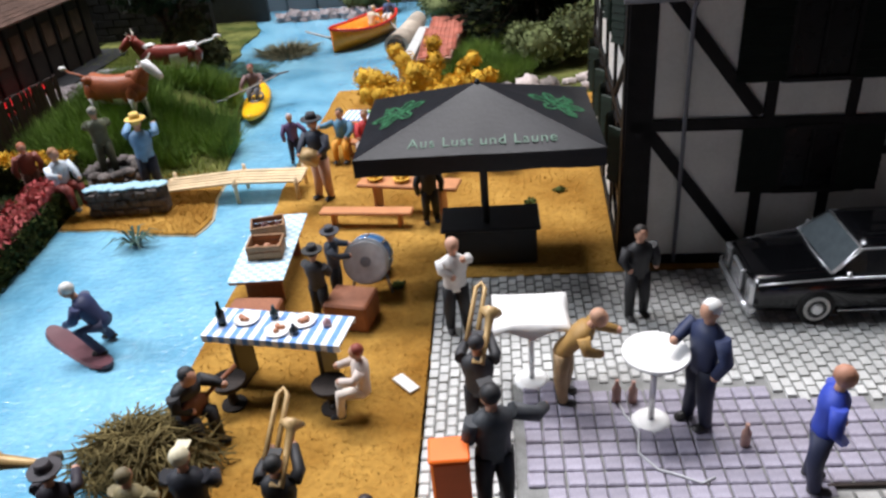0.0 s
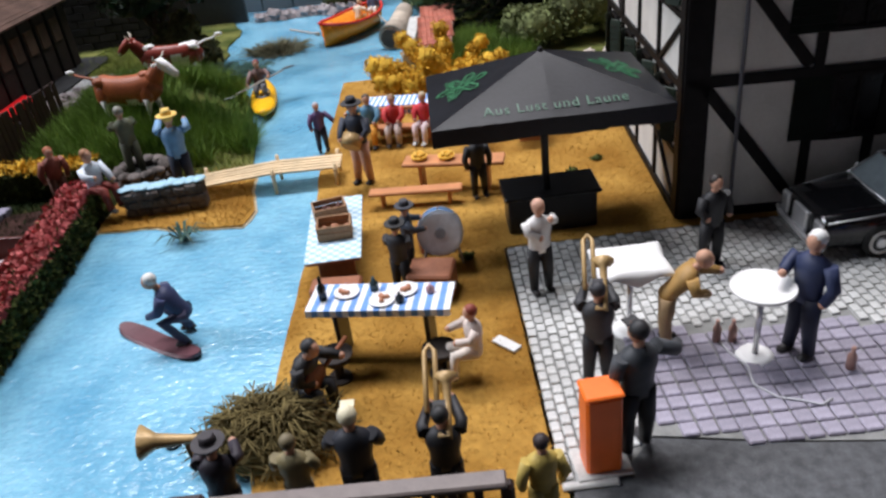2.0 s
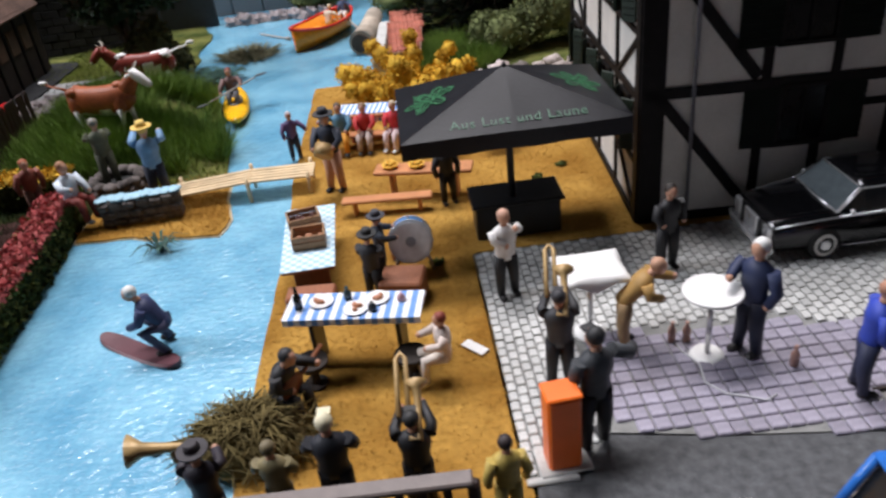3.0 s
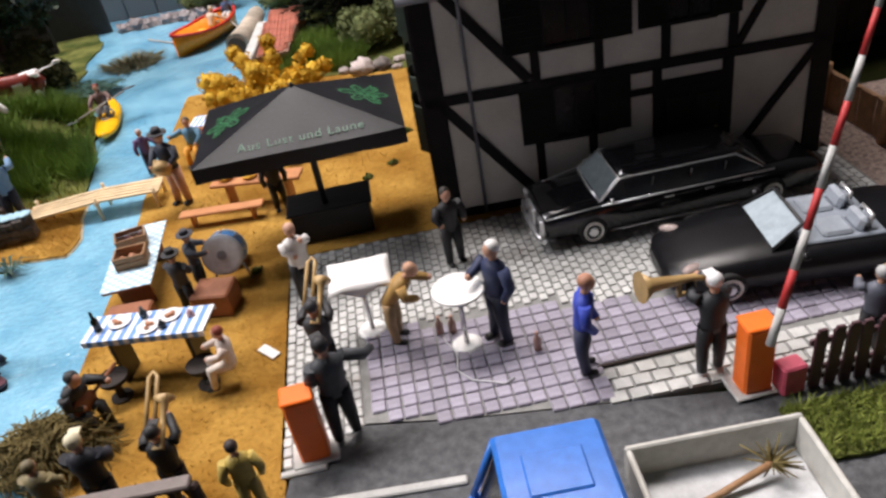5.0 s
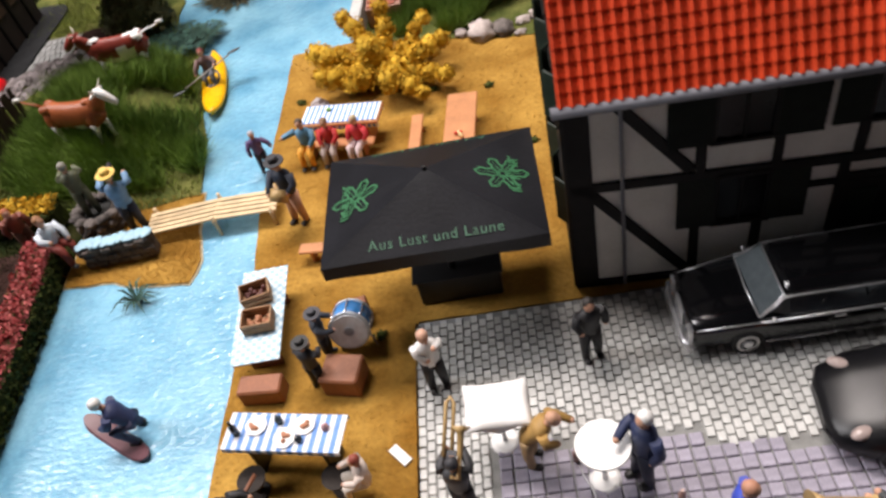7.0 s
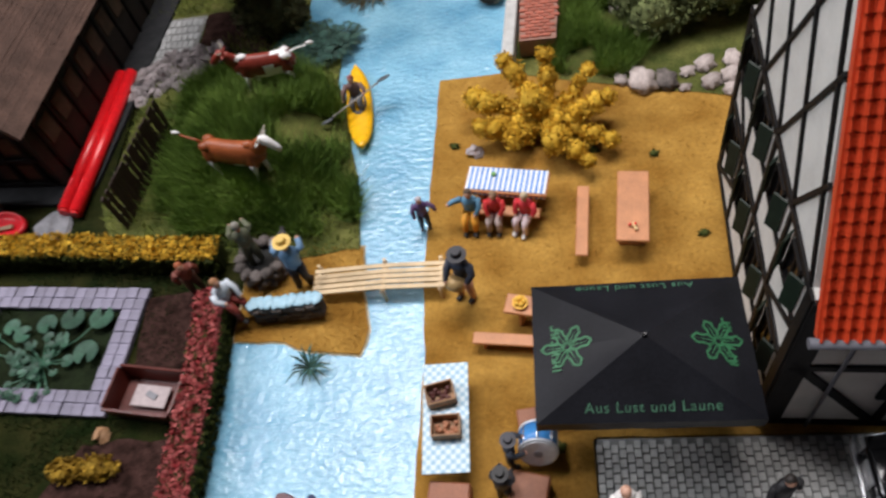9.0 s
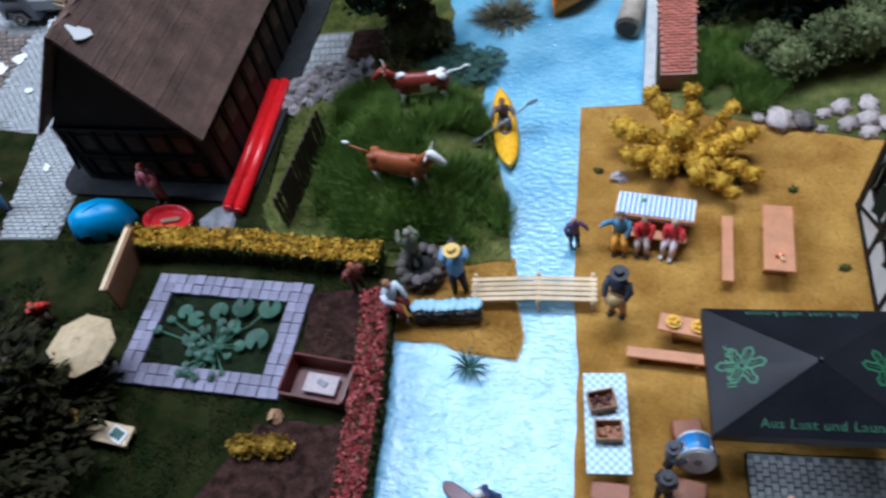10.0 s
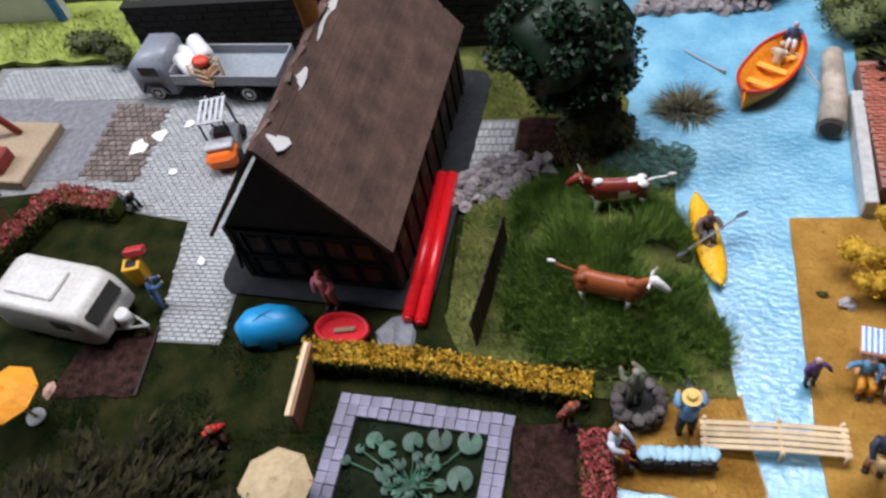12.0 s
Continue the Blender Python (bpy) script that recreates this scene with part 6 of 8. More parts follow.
def conifer(at, h, r, mat, n_whorl, label, droop=0.25, trunk_r=0.3, leaf=0.2, n_leaf=60):
    ob = thing("conifer", at, rnd(0, 90), label, "conifer")
    bm = newbm(); tube(bm, [(0, 0, 0), (0, 0, h * 0.5), (0, 0, h)], [trunk_r, trunk_r * 0.6, 0.04], 8); part("trunk", bm, M_BARK, ob)
    limbs, crown = newbm(), newbm()
    for i in range(n_whorl):
        t = i / (n_whorl - 1)
        z = h * (0.12 + 0.86 * t)
        rr = r * (1 - t) ** 0.8 + 0.15
        m = max(5, int(13 * (1 - t)))
        for k in range(m):
            a = 2 * math.pi * (k + rnd(0, 0.8)) / m + i
            l = rr * rnd(0.8, 1.1)
            d = Vector((math.cos(a), math.sin(a), 0))
            tip = Vector((0, 0, z - droop * l)) + d * l
            tube(limbs, [(0, 0, z), Vector((0, 0, z)).lerp(tip, 0.5) + Vector((0, 0, 0.06 * l)), tip], [0.07, 0.05, 0.02], 5)
            for q in range(int(n_leaf * l / r) + 8):
                u = rnd(0.15, 1.03)
                p = Vector((0, 0, z)).lerp(tip, u) + Vector((rnd(-1, 1), rnd(-1, 1), rnd(-0.5, 0.5))) * (0.10 + 0.12 * (1 - u)) * l * 0.9
                ax = (d * rnd(0.5, 1.2) + Vector((rnd(-0.7, 0.7), rnd(-0.7, 0.7), rnd(-0.2, 0.45)))).normalized()
                sd = ax.cross(Vector((rnd(-0.4, 0.4), rnd(-0.4, 0.4), 1))).normalized()
                s = leaf * rnd(0.7, 1.4)
                v = [crown.verts.new(p), crown.verts.new(p + ax * s * 0.5 + sd * s * 0.16), crown.verts.new(p + ax * s), crown.verts.new(p + ax * s * 0.5 - sd * s * 0.16)]
                crown.faces.new(v)
    part("branchwork", limbs, M_BARK, ob)
    part("crown", crown, mat, ob)
    return ob


conifer((-25.1, -0.9, 0), 4.0, 1.75, M_FIR, 10, "small dark conifer beside the cream parasol", 0.10, 0.15, 0.4, 60)
conifer((-29.6, -4.3, 0), 8.0, 6.7, M_FIR, 18, "large dark green conifer on the lawn", 0.10, 0.4, 0.55, 170)
conifer((2.4, 22.2, 0), 11.0, 4.4, M_DARKLEAF, 15, "tall black-green conifer on the east bank", 0.3, 0.35, 0.6, 90)
conifer((6.4, 22.5, 0), 11.0, 4.8, M_DARKLEAF, 14, "tall black-green conifer behind the house", 0.3, 0.35, 0.6, 80)

tree = thing("round_tree", (-15.2, 18.9, 0), 0, "round dark green tree with a dense crown", "tree")
bm = newbm(); tube(bm, [(0, 0, 0), (0.05, 0, 1.4), (0, 0.1, 2.6), (0, 0, 4.0)], [0.42, 0.32, 0.3, 0.15], 9); part("trunk", bm, M_BARK, tree)
for k in range(6):
    a = k * 1.05
    bm = newbm(); tube(bm, [(0, 0, 2.2), (0.9 * math.cos(a), 0.9 * math.sin(a), 3.3), (1.9 * math.cos(a), 1.9 * math.sin(a), 4.6)], [0.2, 0.12, 0.05], 6); part("limb", bm, M_BARK, tree)
bm = newbm()
for k in range(70):
    v = Vector((rnd(-1, 1), rnd(-1, 1), rnd(-0.9, 1))).normalized()
    c = Vector((0, 0, 5.6)) + Vector((v.x * 2.85, v.y * 2.85, v.z * 2.6)) * rnd(0.75, 1.05)
    r = rnd(0.6, 0.95)
    leafy(bm, c, (r, r, r * 0.8), 150, 0.17, 0, 0.3)
ball(bm, (0, 0, 5.5), (2.6, 2.6, 2.4), 16, 10, 0, rough=0.4)
part("crown", bm, island_vary(material("glossy_dark_leaf", (0.014, 0.036, 0.014), rough=0.5, var=0.35, scale=150, spec=0.35), 0.6), tree)


def hedge(name, pts, w, h, tops, body, label, n=420):
    """A clipped row along pts, green at the sides and flowering on top."""
    ob = thing(name, (0, 0, 0), 0, label, "hedge")
    side, top = newbm(), newbm()
    for a, b in zip(pts, pts[1:]):
        a, b = Vector((*a, 0)), Vector((*b, 0))
        d = (b - a)
        ang = math.degrees(math.atan2(d.y, d.x))
        q = Vector((-d.y, d.x, 0)).normalized()
        box(side, (a + d / 2) + Vector((0, 0, h * 0.42)), (d.length, w * 0.8, h * 0.84), rz=ang, bev=0.1)
        for k in range(int(n * d.length)):
            p = a + d * rnd(0, 1)
            u = rnd(-0.5, 0.5)
            z = rnd(0, h)
            if rnd(0, 1) < 0.5:
                u, z, bmx = math.copysign(0.5 + rnd(-0.06, 0.04), u), rnd(0, h * 0.9), side
            else:
                z, bmx = h * rnd(0.8, 1.06), top
            c = p + q * u * w + Vector((0, 0, z))
            s = rnd(0.06, 0.13)
            e, f = Vector((rnd(-1, 1), rnd(-1, 1), rnd(-1, 1))).normalized(), Vector((rnd(-1, 1), rnd(-1, 1), rnd(-1, 1))).normalized()
            bmx.faces.new((bmx.verts.new(c + e * s), bmx.verts.new(c + f * s), bmx.verts.new(c - (e + f) * s * 0.6)))
    part("leaves", side, body, ob)
    part("blossom", top, tops, ob)
    return ob


hedge("pink_hedge", [(-13.45, -10.0), (-13.45, -4.0), (-13.5, 0.5), (-13.75, 3.9)], 1.05, 1.05, M_PINKLEAF, M_HEDGEGREEN, "low hedge with pink blossom along the water", 700)
hedge("yellow_hedge", [(-25.0, 6.35), (-20.5, 6.2), (-16.5, 5.75), (-13.9, 5.55)], 0.95, 1.1, M_YELLOWLEAF, M_HEDGEGREEN, "yellow flowering hedge with dark green sides", 650)
hedge("pink_hedge", [(-42.6, 7.5), (-41.5, 11.0), (-40.2, 14.2), (-36.6, 13.7)], 1.1, 1.2, M_PINKLEAF, M_HEDGEGREEN, "pink flowering hedge round the caravan plot", 480)

# ---- grass in the field and on the banks ----
def inside(p, poly):
    hit, n = False, len(poly)
    for i in range(n):
        (x0, y0), (x1, y1) = poly[i], poly[i - 1]
        if (y0 > p[1]) != (y1 > p[1]) and p[0] < (x1 - x0) * (p[1] - y0) / (y1 - y0) + x0:
            hit = not hit
    return hit


def blades(name, poly, n, length, width, z, mat, label, tilt=0.5, clump=0.0, avoid=(), comb=(0, 0)):
    xs, ys = [p[0] for p in poly], [p[1] for p in poly]
    verts, faces = [], []
    while len(faces) < n:
        x, y = rnd(min(xs), max(xs)), rnd(min(ys), max(ys))
        if not inside((x, y), poly) or any((x - ax) ** 2 + (y - ay) ** 2 < ar * ar for ax, ay, ar in avoid):
            continue
        if clump and noise.noise(Vector((x * 0.55, y * 0.55, 3.3))) < clump * rnd(-0.6, 0.9):
            continue
        l = length * rnd(0.5, 1.2)
        a = rnd(0, 2 * math.pi)
        t = tilt * rnd(0.2, 1.3)
        tip = (x + l * (math.cos(a) * math.sin(t) + comb[0]), y + l * (math.sin(a) * math.sin(t) + comb[1]), z + l * math.cos(t))
        w = width * rnd(0.7, 1.3)
        b = rnd(0, math.pi)
        zz = z + (hill(x, y) if name == "tall_grass" else 0)
        tip = (tip[0], tip[1], tip[2] + zz - z)
        i = len(verts)
        verts += [((x - w * math.cos(b)) * CM, (y - w * math.sin(b)) * CM, zz * CM), ((x + w * math.cos(b)) * CM, (y + w * math.sin(b)) * CM, zz * CM), tuple(v * CM for v in tip)]
        faces.append((i, i + 1, i + 2))
    data = bpy.data.meshes.new(name)
    data.from_pydata(verts, [], faces)
    data.materials.append(mat)
    return tagged(new(name, data), label, "grass", "", "stuff")


TALL = [(-17.3, 7.2), (-14.0, 6.7), (-9.0, 6.4), (-9.3, 9.0), (-10.7, 13.6), (-11.6, 14.6), (-14.2, 16.5), (-17.4, 14.8)]
blades("tall_grass", TALL, 36000, 1.1, 0.026, 0.04, M_GRASS, "tall bright green grass of the cow field", 0.75, 0.35, ((-12.4, 8.6, 0.5), (-13.1, 13.1, 0.9), (-14.4, 9.1, 0.4)))
blades("field_grass", FIELD, 9000, 0.35, 0.022, 0.04, M_PALEGRASS, "short pale green field grass", 0.7)
blades("lawn_grass", [(-37, -6), (-13.9, -6), (-13.9, 5.6), (-19, 6.2), (-21, 8.4), (-28.8, 8.8), (-37, 7)], 22000, 0.20, 0.02, -0.02, M_GRASSLAWN, "short dark green lawn", 0.8, 0.1, ((-20.1, 2.3, 2.2),))
blades("dry_grass", [p if p[0] < 5 else (4.6, p[1]) for p in DRY], 26000, 0.11, 0.010, 0.0, M_DRYBLADE, "short ochre dry grass", 1.25, 0.0, (), (0.5, -0.2))
blades("dry_grass", ISLE, 4500, 0.2, 0.009, 0.02, M_DRYBLADE, "short ochre dry grass on the bank", 1.0)
blades("bank_grass", [(-2.4, 13.9), (0.9, 13.3), (2.0, 14.4), (1.6, 17.5), (-0.9, 18.0)], 9000, 0.95, 0.024, 0.03, M_GRASS, "green grass of the east bank", 0.7, 0.1)
blades("verge_grass", [(8.5, -10.35), (16, -10.3), (16, -11.8), (8.6, -11.7)], 5000, 0.28, 0.02, 0.1, M_PALEGRASS, "yellow-green verge by the road", 0.9)
blades("bank_grass", [(-21, 20), (-16.5, 20), (-16.5, 25.3), (-20.3, 25.3)], 3500, 0.28, 0.02, 0.02, M_PALEGRASS, "yellow-green grass by the tree", 0.9)
blades("bank_grass", [(-56, 25.2), (-40.6, 25.4), (-40.6, 30), (-56, 30)], 4000, 0.3, 0.025, 0.3, M_PALEGRASS, "yellow-green grass of the bank", 0.9)


# ---- stones ----
def stone(at, r, mat, label, group, angular=True):
    bm = newbm(); ball(bm, (0, 0, r[2] * 0.55), r, 7 if angular else 12, 5 if angular else 8, rough=1.1 if angular else 0.6)
    for f in bm.faces:
        f.smooth = not angular
    return solo("stone", bm, mat, at, rnd(0, 180), label, "stone", group)


for k in range(120):
    x, y = rnd(-20.4, -17.2), rnd(14.1, 17.4)
    if y - 14.2 > (x + 20.6) * 1.15 + 1.2 or y < 14.0 + (x + 20.4) * 0.45:
        continue
    s = rnd(0.16, 0.36)
    stone((x, y, 0.03), (s, s * rnd(0.7, 1), s * rnd(0.5, 0.8)), M_ROCK, "pale mauve-grey boulder of the stone heap", "stone heap by the path")
stone((-16.5, 16.6, 0.03), (0.75, 0.6, 0.55), M_ROCK, "large pale grey boulder beside the cow", "stone heap by the path")
stone((-12.4, 9.0, 0.03), (0.95, 0.75, 0.25), M_ROCK, "flat pale stone in the grass", "")
stone((-13.2, 13.6, 0.03), (0.9, 0.6, 0.16), M_CRATE, "flat ochre stone beneath the cow", "")
for k in range(24):
    s = rnd(0.3, 0.5)
    stone((-12.2 + k * 0.27 + rnd(-0.1, 0.1), 28.1 + rnd(-0.5, 0.5), -0.06), (s, s, s * 0.8), M_ROCK, "pale mauve pebble of the far shore", "shore stones")
for x, y, s in ((1.7, 12.75, 0.62), (2.6, 12.7, 0.5), (0.9, 13.0, 0.3), (4.1, 13.4, 0.42), (5.2, 13.5, 0.45), (5.0, 12.7, 0.45), (4.2, 12.45, 0.4), (4.9, 12.0, 0.36), (3.4, 13.1, 0.3), (5.7, 12.4, 0.4), (3.2, 12.3, 0.22), (-0.6, 16.9, 0.35), (1.1, 17.2, 0.35)):
    stone((x, y, 0.02), (s * 1.1, s * 0.8, s * 0.5), M_PALEROCK if x != 2.6 else M_DARKROCK, "pale pinkish stone at the edge of the dry grass", "stones beside the house", False)
stone((-4.8, 9.9, 0), (0.3, 0.24, 0.2), M_ROCK, "small grey stone behind the striped table", "")
stone((-21.7, 7.6, -0.02), (0.95, 0.75, 0.16), M_YARDASPH, "flat slate slab on the lawn", "")
stone((-16.9, -0.9, 0), (0.22, 0.22, 0.18), M_CRATE, "small tan stone by the pond", "")
stone((-24.3, -0.2, 0), (0.3, 0.25, 0.2), M_ROCK, "small pale stone on the lawn", "")
stone((-35.9, 4.3, 0), (0.3, 0.3, 0.2), paint(0.5, 0.3, 0.22), "small tan stone by the soil bed", "")


# ---- fences ----
def picket_fence(at, rz, l, h, n, mat, label, w=0.2, depth=0.07):
    ob = thing("picket_fence", at, rz, label, "fence")
    for z in (h * 0.3, h * 0.78):
        bm = newbm(); box(bm, (l / 2, depth * 0.9, z), (l, depth, h * 0.1), bev=0.015); part("rail", bm, mat, ob)
    bm = newbm()
    box(bm, (0, 0, h * 0.49), (w, depth, h * 0.98), bev=0.015)
    box(bm, (0, 0, h * 0.98), (w * 0.7, depth, w * 0.5), ry=0, bev=0.01)
    first = part("slat", bm, mat, ob)
    for k in range(n):
        o = first if k == 0 else new("slat", first.data)
        o.parent = ob
        put(o, l * (k + 0.5) / n, rnd(-0.01, 0.01), 0, rnd(-2, 2), 0, rnd(-2.5, 2.5))
    return ob


M_FENCE = material("dark_red_brown_paint", (0.034, 0.015, 0.011), rough=0.6, var=0.3, bump=0.2)
M_PLUM = material("plum_paint", (0.10, 0.045, 0.055), rough=0.55, var=0.2, bump=0.2)
picket_fence((-18.35, 7.35, 0.03), 82, 5.1, 1.95, 18, M_FENCE, "dark red-brown picket fence at the cow field", 0.24)
picket_fence((9.25, -9.95, 0.03), 0, 6.0, 1.45, 19, M_PLUM, "plum-coloured picket fence along the road", 0.24)
bm = newbm(); box(bm, (0, 0, 0.35), (0.5, 0.4, 0.7), bev=0.04); solo("fence_box", bm, paint(0.55, 0.09, 0.14), (8.95, -9.85, 0.03), 5, "small pink box beside the fence", "box")
wf = thing("board_fence", (16.4, -4.6, 0), 93, "brown wooden board fence beside the gravel", "fence")
for k in range(12):
    bm = newbm(); box(bm, (k * 0.75, 0, 0.62), (0.68, 0.08, 1.2), bev=0.02); part("board", bm, M_CRATE, wf)
for z in (0.3, 1.15):
    bm = newbm(); box(bm, (4.1, -0.08, z), (9, 0.1, 0.14), bev=0.02); part("rail", bm, M_CRATE, wf)
for k in range(4):
    bm = newbm(); tube(bm, [(k * 2.8, 0.1, 0), (k * 2.8, 0.1, 1.5)], 0.14, 8); part("post", bm, M_CRATE, wf)

# dark railing in front of the band
rail = thing("railing", (-14.4, -10.35, 0), -1.5, "dark brown railing with a pale top rail", "railing")
for x0, x1, z in ((0.0, 7.4, 1.78), (8.0, 12.2, 1.95)):
    bm = newbm(); box(bm, ((x0 + x1) / 2, 0, z), (x1 - x0, 0.3, 0.12), bev=0.03); part("top_rail", bm, paint(0.16, 0.13, 0.12, 0.4), rail)
    bm = newbm(); box(bm, ((x0 + x1) / 2, 0, 0.4), (x1 - x0, 0.2, 0.12), bev=0.03); part("lower_rail", bm, M_FENCE, rail)
    for k in range(int((x1 - x0) / 0.36)):
        bm = newbm(); box(bm, (x0 + 0.2 + k * 0.36, 0, (z + 0.4) / 2), (0.13, 0.1, z - 0.45), bev=0.015); part("baluster", bm, M_FENCE, rail)
for x, z in ((0, 1.95), (7.7, 2.0), (12.2, 1.9)):
    bm = newbm(); box(bm, (x, 0, z / 2), (0.55 if x < 12 else 0.2, 0.5 if x < 12 else 0.2, z), bev=0.05); part("post", bm, M_FENCE, rail)
bm = newbm(); box(bm, (-8.0, -12.1, 0.4), (13.5, 3.0, 0.8), bev=0.05); structure("walkway", bm, M_ROOFBACK, "dark wooden walkway by the railing")

# ---- barrier posts and arm ----
def barrier_post(at, rz, label):
    ob = thing("barrier_post", at, rz, label, "barrier", "barrier posts")
    bm = newbm(); box(bm, (0, 0, 0.82), (0.6, 0.5, 1.64), bev=0.05); part("housing", bm, M_ORANGE, ob)
    bm = newbm(); box(bm, (0, 0, 1.67), (0.64, 0.54, 0.08), bev=0.03); part("lid", bm, M_ORANGE, ob)
    bm = newbm(); box(bm, (0, 0, 0.03), (0.95, 0.72, 0.06), bev=0.02); part("base_plate", bm, M_KERB, ob)
    return ob


barrier_post((-0.5, -8.85, 0.05), 4, "bright orange barrier housing at the pavement corner")
bp2 = barrier_post((8.33, -9.6, 0.05), 2, "bright orange barrier housing with a raised arm")
a, b = Vector((0.0, -0.45, 1.45)), Vector((2.35, 1.05, 7.6))
for k in range(9):
    bm = newbm(); p, q = a.lerp(b, k / 9), a.lerp(b, (k + 1) / 9); tube(bm, [p, q], [0.085 - 0.004 * k, 0.081 - 0.004 * k], 8)
    part("barrier_arm", bm, paint(0.45, 0.03, 0.03) if k % 2 else M_KERB, bp2, "red section of the arm" if k % 2 else "white section of the arm")


# ---- vehicles ----
def loft(bm, sections, mi=0, smooth=True):
    """A body skinned over cross sections: (x, [(y, z), ...])."""
    rings = [[bm.verts.new((x, y, z)) for y, z in pts] for x, pts in sections]
    skin(bm, rings, mi, True, True, smooth)


def wheel(parent, x, y, r, w, side):
    bm = newbm(); tube(bm, [(0, -w / 2, 0), (0, -w / 2 + 0.04, 0), (0, w / 2 - 0.04, 0), (0, w / 2, 0)], [r * 0.92, r, r, r * 0.92], 20)
    ob = part("wheel", bm, M_TYRE, parent, at=(x, y, r))
    bm = newbm(); tube(bm, [(0, side * w * 0.5, 0), (0, side * (w * 0.5 + 0.02), 0)], r * 0.7, 20); part("rim", bm, paint(0.66, 0.65, 0.62, 0.35), ob)
    bm = newbm(); tube(bm, [(0, side * (w * 0.5 + 0.015), 0), (0, side * (w * 0.5 + 0.028), 0)], r * 0.52, 18); part("wheel_disc", bm, M_CARBLACK, ob)
    bm = newbm(); tube(bm, [(0, side * (w * 0.5 + 0.025), 0), (0, side * (w * 0.5 + 0.06), 0)], [r * 0.36, r * 0.25], 14); part("hubcap", bm, M_CHROME, ob)
    return ob


def limousine(at, rz):
    """A long black saloon, nose towards -x."""
    ob = thing("limousine", at, rz, "glossy black long vintage limousine with chrome trim", "car")
    def sec(x, w, z0, z1, shoulder):
        return x, [(-w * 0.9, z0), (w * 0.9, z0), (w, z0 + 0.15), (w, shoulder), (w * 0.9, z1 - 0.03), (w * 0.55, z1), (-w * 0.55, z1), (-w * 0.9, z1 - 0.03), (-w, shoulder), (-w, z0 + 0.15)]
    bm = newbm()
    loft(bm, [sec(-3.72, 0.78, 0.35, 0.86, 0.7), sec(-3.6, 0.92, 0.26, 0.95, 0.78), sec(-2.6, 0.98, 0.24, 1.02, 0.82), sec(-2.1, 1.0, 0.24, 1.06, 0.86), sec(1.6, 1.0, 0.24, 1.06, 0.88), sec(2.6, 0.98, 0.25, 1.0, 0.84), sec(3.5, 0.92, 0.3, 0.9, 0.78), sec(3.72, 0.8, 0.38, 0.84, 0.72)])
    part("body", bm, M_CARBLACK, ob)
    bm = newbm()
    def cab(x, w, z):
        return x, [(-w, 1.04), (w, 1.04), (w * 0.8, z), (-w * 0.8, z)]
    loft(bm, [cab(-2.12, 0.9, 1.07), cab(-1.55, 0.92, 1.5), cab(1.4, 0.92, 1.5), cab(2.1, 0.88, 1.07)], smooth=False)
    part("glasshouse", bm, paint(0.03, 0.035, 0.04, 0.1), ob, "dark tinted windows")
    bm = newbm()
    loft(bm, [(x, [(-w, z), (w, z), (w * 0.92, z + 0.1), (w * 0.5, z + 0.15), (-w * 0.5, z + 0.15), (-w * 0.92, z + 0.1)]) for x, w, z in ((-1.64, 0.74, 1.46), (-1.4, 0.79, 1.5), (1.25, 0.79, 1.5), (1.59, 0.72, 1.44))])
    part("roof", bm, M_CARBLACK, ob)
    bm = newbm()
    plate(bm, [(-2.2, -0.86, 1.08), (-2.2, 0.86, 1.08), (-1.68, 0.74, 1.54), (-1.68, -0.74, 1.54)], -0.03); part("windscreen", bm, paint(0.10, 0.12, 0.13, 0.06), ob, "slanted glass windscreen")
    bm = newbm(); tube(bm, [(-2.22, -0.88, 1.08), (-1.69, -0.76, 1.55), (-1.69, 0.76, 1.55), (-2.22, 0.88, 1.08), (-2.26, 0, 1.08), (-2.22, -0.88, 1.08)], 0.03, 6); part("windscreen_frame", bm, M_CHROME, ob)
    bm = newbm(); plate(bm, [(2.17, -0.8, 1.09), (2.17, 0.8, 1.09), (1.63, 0.68, 1.5), (1.63, -0.68, 1.5)], 0.03); part("rear_window", bm, paint(0.22, 0.22, 0.22, 0.1), ob, "pale rear window")
    for y in (-1, 1):
        bm = newbm(); tube(bm, [(-2.2, y * 0.9, 1.09), (-1.66, y * 0.79, 1.52), (1.35, y * 0.8, 1.52), (2.05, y * 0.88, 1.1)], 0.026, 6); part("chrome_trim", bm, M_CHROME, ob)
        bm = newbm(); tube(bm, [(-2.2, y * 1.0, 1.03), (2.3, y * 1.0, 1.03)], 0.03, 6); part("chrome_trim", bm, M_CHROME, ob)
        bm = newbm(); tube(bm, [(-3.62, y * 0.86, 0.86), (-2.9, y * 0.93, 0.95), (-2.2, y * 0.99, 1.02)], 0.022, 6); part("chrome_trim", bm, M_CHROME, ob)
        bm = newbm(); tube(bm, [(-2.0, y * 0.97, 0.28), (1.85, y * 0.97, 0.28)], 0.024, 6); part("chrome_trim", bm, M_CHROME, ob)
        for x in (-0.45, 0.6, 1.6):
            bm = newbm(); box(bm, (x, y * 1.01, 0.9), (0.24, 0.04, 0.05), bev=0.01); part("door_handle", bm, M_CHROME, ob)
        for x in (-0.85, 0.15, 1.05):
            bm = newbm(); box(bm, (x, y * 0.86, 1.28), (0.05, 0.03, 0.42), rx=-y * 18); part("window_post", bm, M_CARBLACK, ob)
        bm = newbm(); tube(bm, [(-3.72, y * 0.72, 0.62), (-3.78, y * 0.72, 0.62)], [0.15, 0.13], 12); part("headlight", bm, M_CHROME, ob)
